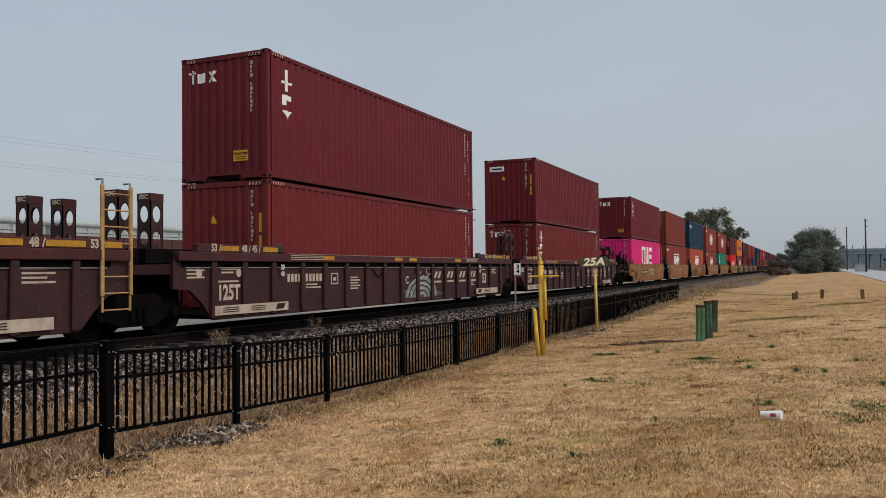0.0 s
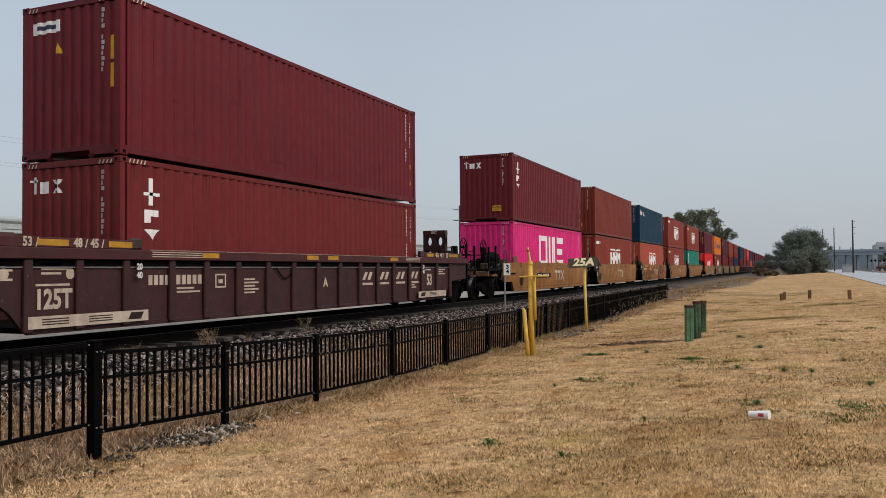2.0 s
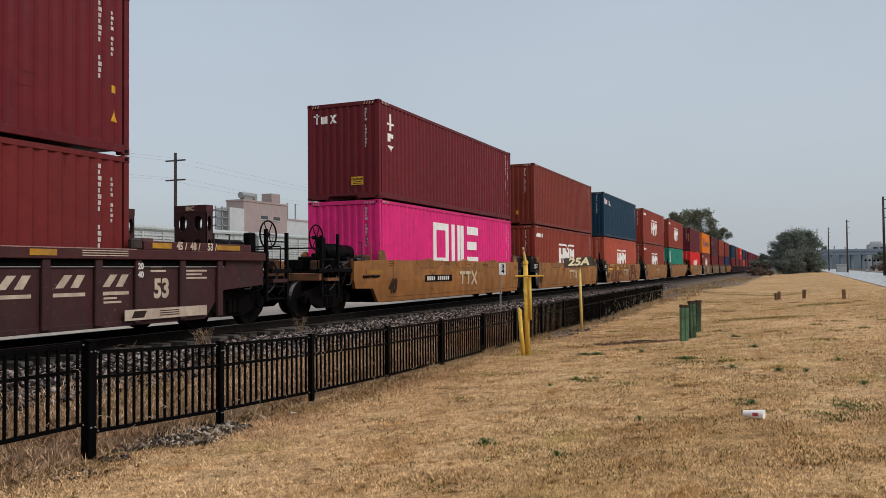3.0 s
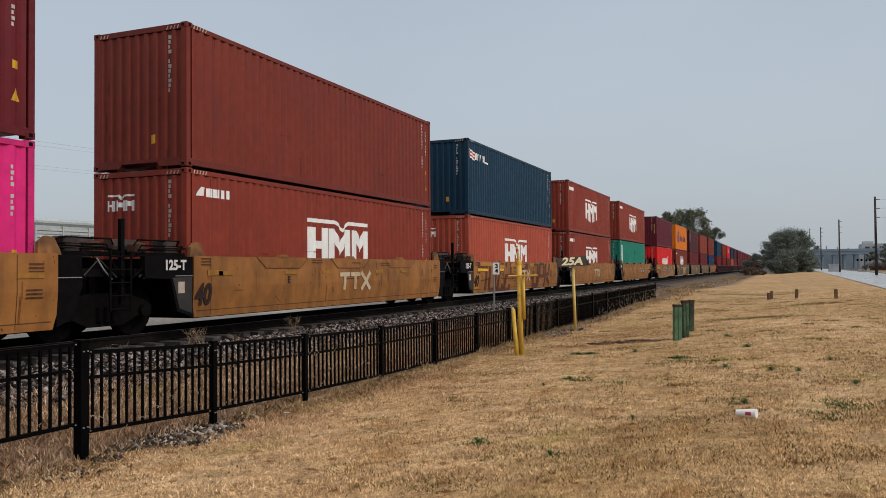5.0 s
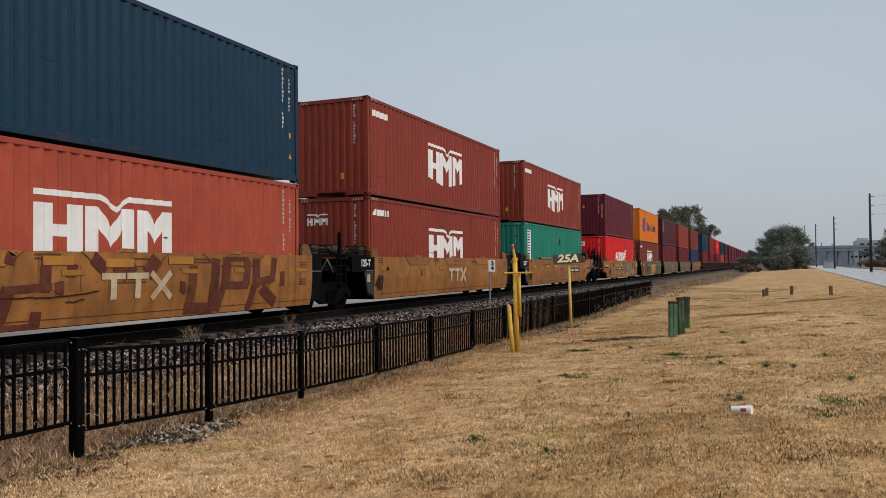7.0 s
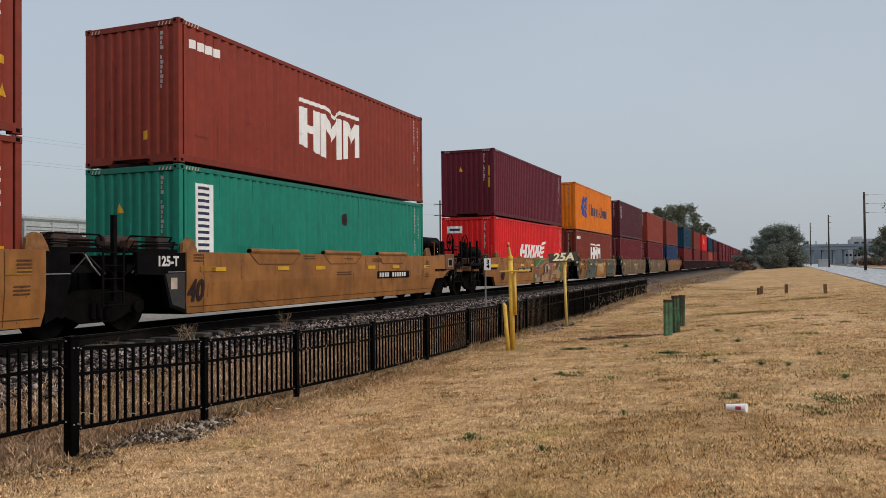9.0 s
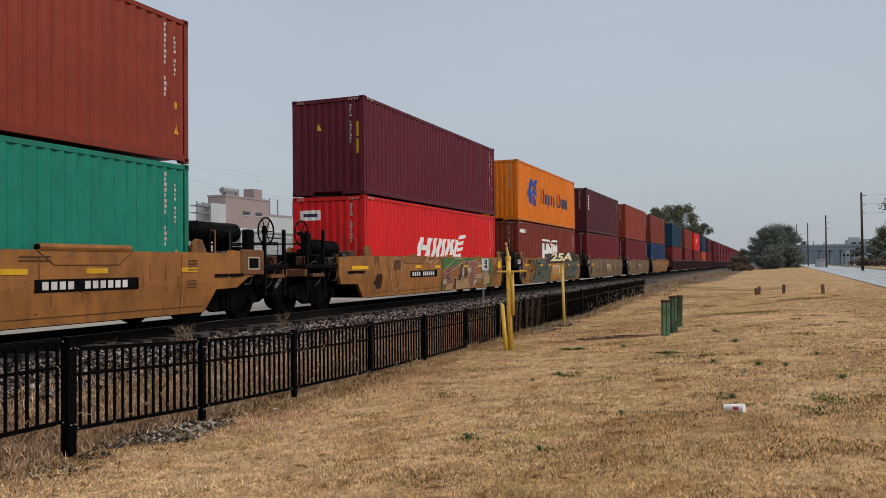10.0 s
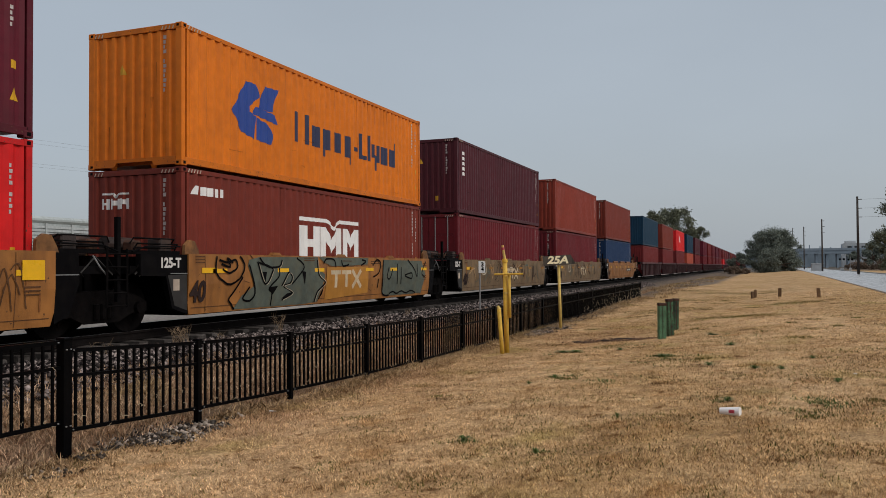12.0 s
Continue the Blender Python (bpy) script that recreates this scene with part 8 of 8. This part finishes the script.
for cx, cy, sx, sy, n in ((0.52, 9.75, 0.22, 0.38, 900), (-1.55, 15.2, 0.4, 0.5, 700), (-2.2, 12.2, 0.25, 0.4, 350), (-0.7, 19.0, 0.6, 0.8, 700), (-2.9, 18.6, 0.5, 0.5, 500), (-4.05, 17.6, 0.22, 0.22, 420), (-2.95, 12.8, 0.12, 0.14, 260), (-2.85, 7.95, 0.08, 0.07, 160), (-0.42, 10.0, 0.09, 0.09, 150), (-1.9, 7.3, 0.05, 0.05, 90), (-1.75, 15.6, 0.2, 0.16, 330)):
    wx, wy = rng.normal(cx, sx, n), rng.normal(cy, sy, n)
    keep = patches(wx, wy, 9.0, 88) > -0.1
    blades("weed_patch", wx[keep], wy[keep], 0.048, 0.012, 0.9, WEED, "low scattered green weeds in the dry lawn", 400 + n)


def build_tuft(x, y, height, count, seed):
    """A dry weed with thin branching stalks on the ballast."""
    rng = np.random.default_rng(seed)
    z = float(ground_z(np.array(x), np.array(y)))
    bm = bmesh.new()
    for k in range(count):
        a, h, lean = rng.uniform(0, 6.28), height * rng.uniform(0.5, 1.1), rng.uniform(0.1, 0.7)
        tip = Vector((x + math.cos(a) * lean * h, y + math.sin(a) * lean * h, z + h))
        root = Vector((x + rng.normal(0, 0.08), y + rng.normal(0, 0.14), z - 0.02))
        mid = root.lerp(tip, 0.55) + Vector((0, 0, 0.12 * h))
        tube(bm, root, mid, 0.0038, 0.003, 3)
        tube(bm, mid, tip, 0.003, 0.002, 3)
        for _ in range(3):
            q = mid.lerp(tip, rng.uniform(0, 0.9))
            tube(bm, q, q + Vector(rng.normal(0, 0.05, 3)) + Vector((0, 0, 0.03)), 0.0025, 0.0015, 3)
    tagged(part("dry_weed", bm, DRY_STALK), "dry branching weed growing from the ballast", "weed", "ballast weeds")


for k, (x, y, h, c) in enumerate(((-10.3, 12.5, 0.34, 24), (-10.25, 15.8, 0.38, 14), (-10.3, 10.6, 0.22, 9), (-10.2, 13.6, 0.16, 8), (-9.9, 18.4, 0.2, 9), (-9.4, 9.0, 0.2, 8), (-9.8, 22.0, 0.2, 8))):
    build_tuft(x, y, h, c, 90 + k)


def build_cup():
    x, y = -0.33, 8.95
    z = float(ground_z(np.array(x), np.array(y)))
    t = thing("paper_cup", "white paper cup with red print lying on the grass", "cup")
    t.matrix_basis = pose(x, y, z + 0.055, 0, 88, -14)
    part("body", tube(bmesh.new(), (0, 0, -0.10), (0, 0, 0.09), 0.034, 0.049, 20), CUP_WHITE, t, smooth=False)
    part("lid", tube(bmesh.new(), (0, 0, 0.09), (0, 0, 0.105), 0.052, n=20), CUP_WHITE, t)
    bm = bmesh.new()
    for z0, r0, z1, r1 in ((0.0, 0.0425, 0.06, 0.0472),):
        tops = [[bm.verts.new((r * 1.012 * math.cos(a), r * 1.012 * math.sin(a), h)) for a in np.linspace(-2.1, -1.3, 8)] for h, r in ((z0, r0), (z1, r1))]
        for i in range(7):
            bm.faces.new((tops[0][i], tops[0][i + 1], tops[1][i + 1], tops[1][i]))
    part("print", bm, CUP_PRINT, t)


def build_litter(x, y, s, turn, label):
    z = float(ground_z(np.array(x), np.array(y)))
    rng = np.random.default_rng(int(abs(x) * 100))
    bm = bmesh.new()
    grid = [[bm.verts.new((i * s - s, j * s * 0.6 - s * 0.6, 0.03 + rng.uniform(0, s * 0.6))) for i in range(3)] for j in range(3)]
    for j in range(2):
        for i in range(2):
            bm.faces.new((grid[j][i], grid[j][i + 1], grid[j + 1][i + 1], grid[j + 1][i]))
    bmesh.ops.solidify(bm, geom=bm.faces[:], thickness=0.004)
    ob = part("litter", bm, LITTER)
    ob.matrix_basis = pose(x, y, z, 0, 0, turn)
    tagged(ob, label, "litter")


def build_timbers():
    """Old flush timbers showing through the turf beside the pedestals."""
    for k, (x, y, l, turn) in enumerate(((-4.15, 20.55, 0.7, 6), (-3.45, 20.72, 0.8, 14), (-3.9, 20.98, 0.6, 15), (-2.95, 20.85, 0.55, 9), (-3.3, 21.05, 0.5, 22), (-4.4, 20.8, 0.4, -8))):
        z = float(ground_z(np.array(x), np.array(y)))
        bm = block(-l / 2, l / 2, -0.045, 0.045, -0.05, 0.012, 0.012)
        for v in bm.verts:
            v.co += Vector(np.random.default_rng(k).normal(0, 0.014, 3))
        ob = part("ground_timber", bm, TIMBER)
        ob.matrix_basis = pose(x, y, z, random.uniform(-3, 3), 0, turn)
        tagged(ob, "dark rotten timber lying flush in the turf", "timber", "ground timbers")


def build_vines():
    """Dead curled vine ends caught on the pickets, drawn as one tangle a panel."""
    rng = np.random.default_rng(77)
    for i in range(0, 7):
        (ya, ta), (yb, tb) = POSTS[i], POSTS[i + 1]
        bm = bmesh.new()
        for k in range((12, 18, 22, 24, 16, 10, 8)[i]):
            f = rng.uniform(0.05, 0.95)
            y, z = ya + (yb - ya) * f, ta + (tb - ta) * f + EYE - 0.06 - rng.choice([0.28, 0.6, 0.86, 0.88, 0.8]) * rng.uniform(0.85, 1.1)
            x, r, a0 = fence_x(y) + 0.03, rng.uniform(0.02, 0.045), rng.uniform(0, 6.28)
            pts = [Vector((x + rng.normal(0, 0.008), y + r * math.cos(a0 + t), z + r * math.sin(a0 + t))) for t in np.linspace(0, rng.uniform(1.0, 2.6), 5)]
            for p, q in zip(pts, pts[1:]):
                tube(bm, p, q, 0.0036, n=3)
        tagged(part("dead_vine", bm, VINE), "dead pale curled vine caught on the fence", "vine", "dead vines", "stuff")
    for i in range(11, 17):
        (ya, ta), (yb, tb) = POSTS[i], POSTS[i + 1]
        bm = bmesh.new()
        for k in range(14 + 7 * (i - 11)):
            f = rng.uniform(0, 1)
            y, z = ya + (yb - ya) * f, ta + (tb - ta) * f + EYE - 0.25 - 0.75 * rng.uniform(0, 1) ** 0.6
            x, n, a0 = fence_x(y) + rng.uniform(0.03, 0.16), rng.uniform(0.05, 0.14), rng.uniform(0.0, 6.2)
            pts = [Vector((x + rng.normal(0, 0.02), y + n * math.cos(a0 + t) * 0.8, z + n * math.sin(a0 + t * 1.3))) for t in np.linspace(0, 1.5, 4)]
            for p, q in zip(pts, pts[1:]):
                tube(bm, p, q, 0.0055, 0.004, n=3)
        tagged(part("dead_vine", bm, VINE), "tangle of pale dead vines over the far fence panels", "vine", "dead vines", "stuff")


build_vines()
build_cup()
build_litter(-6.5, 9.85, 0.05, 20, "small crumpled piece of white paper on the grass")
build_litter(1.15, 12.2, 0.035, 70, "small scrap of white paper on the grass")
build_timbers()


# ---- what moves ----
def motions():
    """The train rolls by at one speed; the wheels of the nearer cars turn."""
    for ob, place, z in movers:
        walk(ob, [(t, pose(TRACK_X, place - gone, z)) for t, gone in PROGRESS])
    for ob, y in gondolas:
        walk(ob, [(t, pose(-40, y - 6.0 * t, EYE - 1.5)) for t in (0.0, 6.0, 12.0)])
    step = math.degrees(SPEED / FPS / WHEEL_R)
    for place, spins in spinning:
        for wheel, y in spins:
            walk(wheel, [(k / FPS, pose(0, y, WHEEL_R, -(k * step) % 360)) for k in range(361)])


motions()
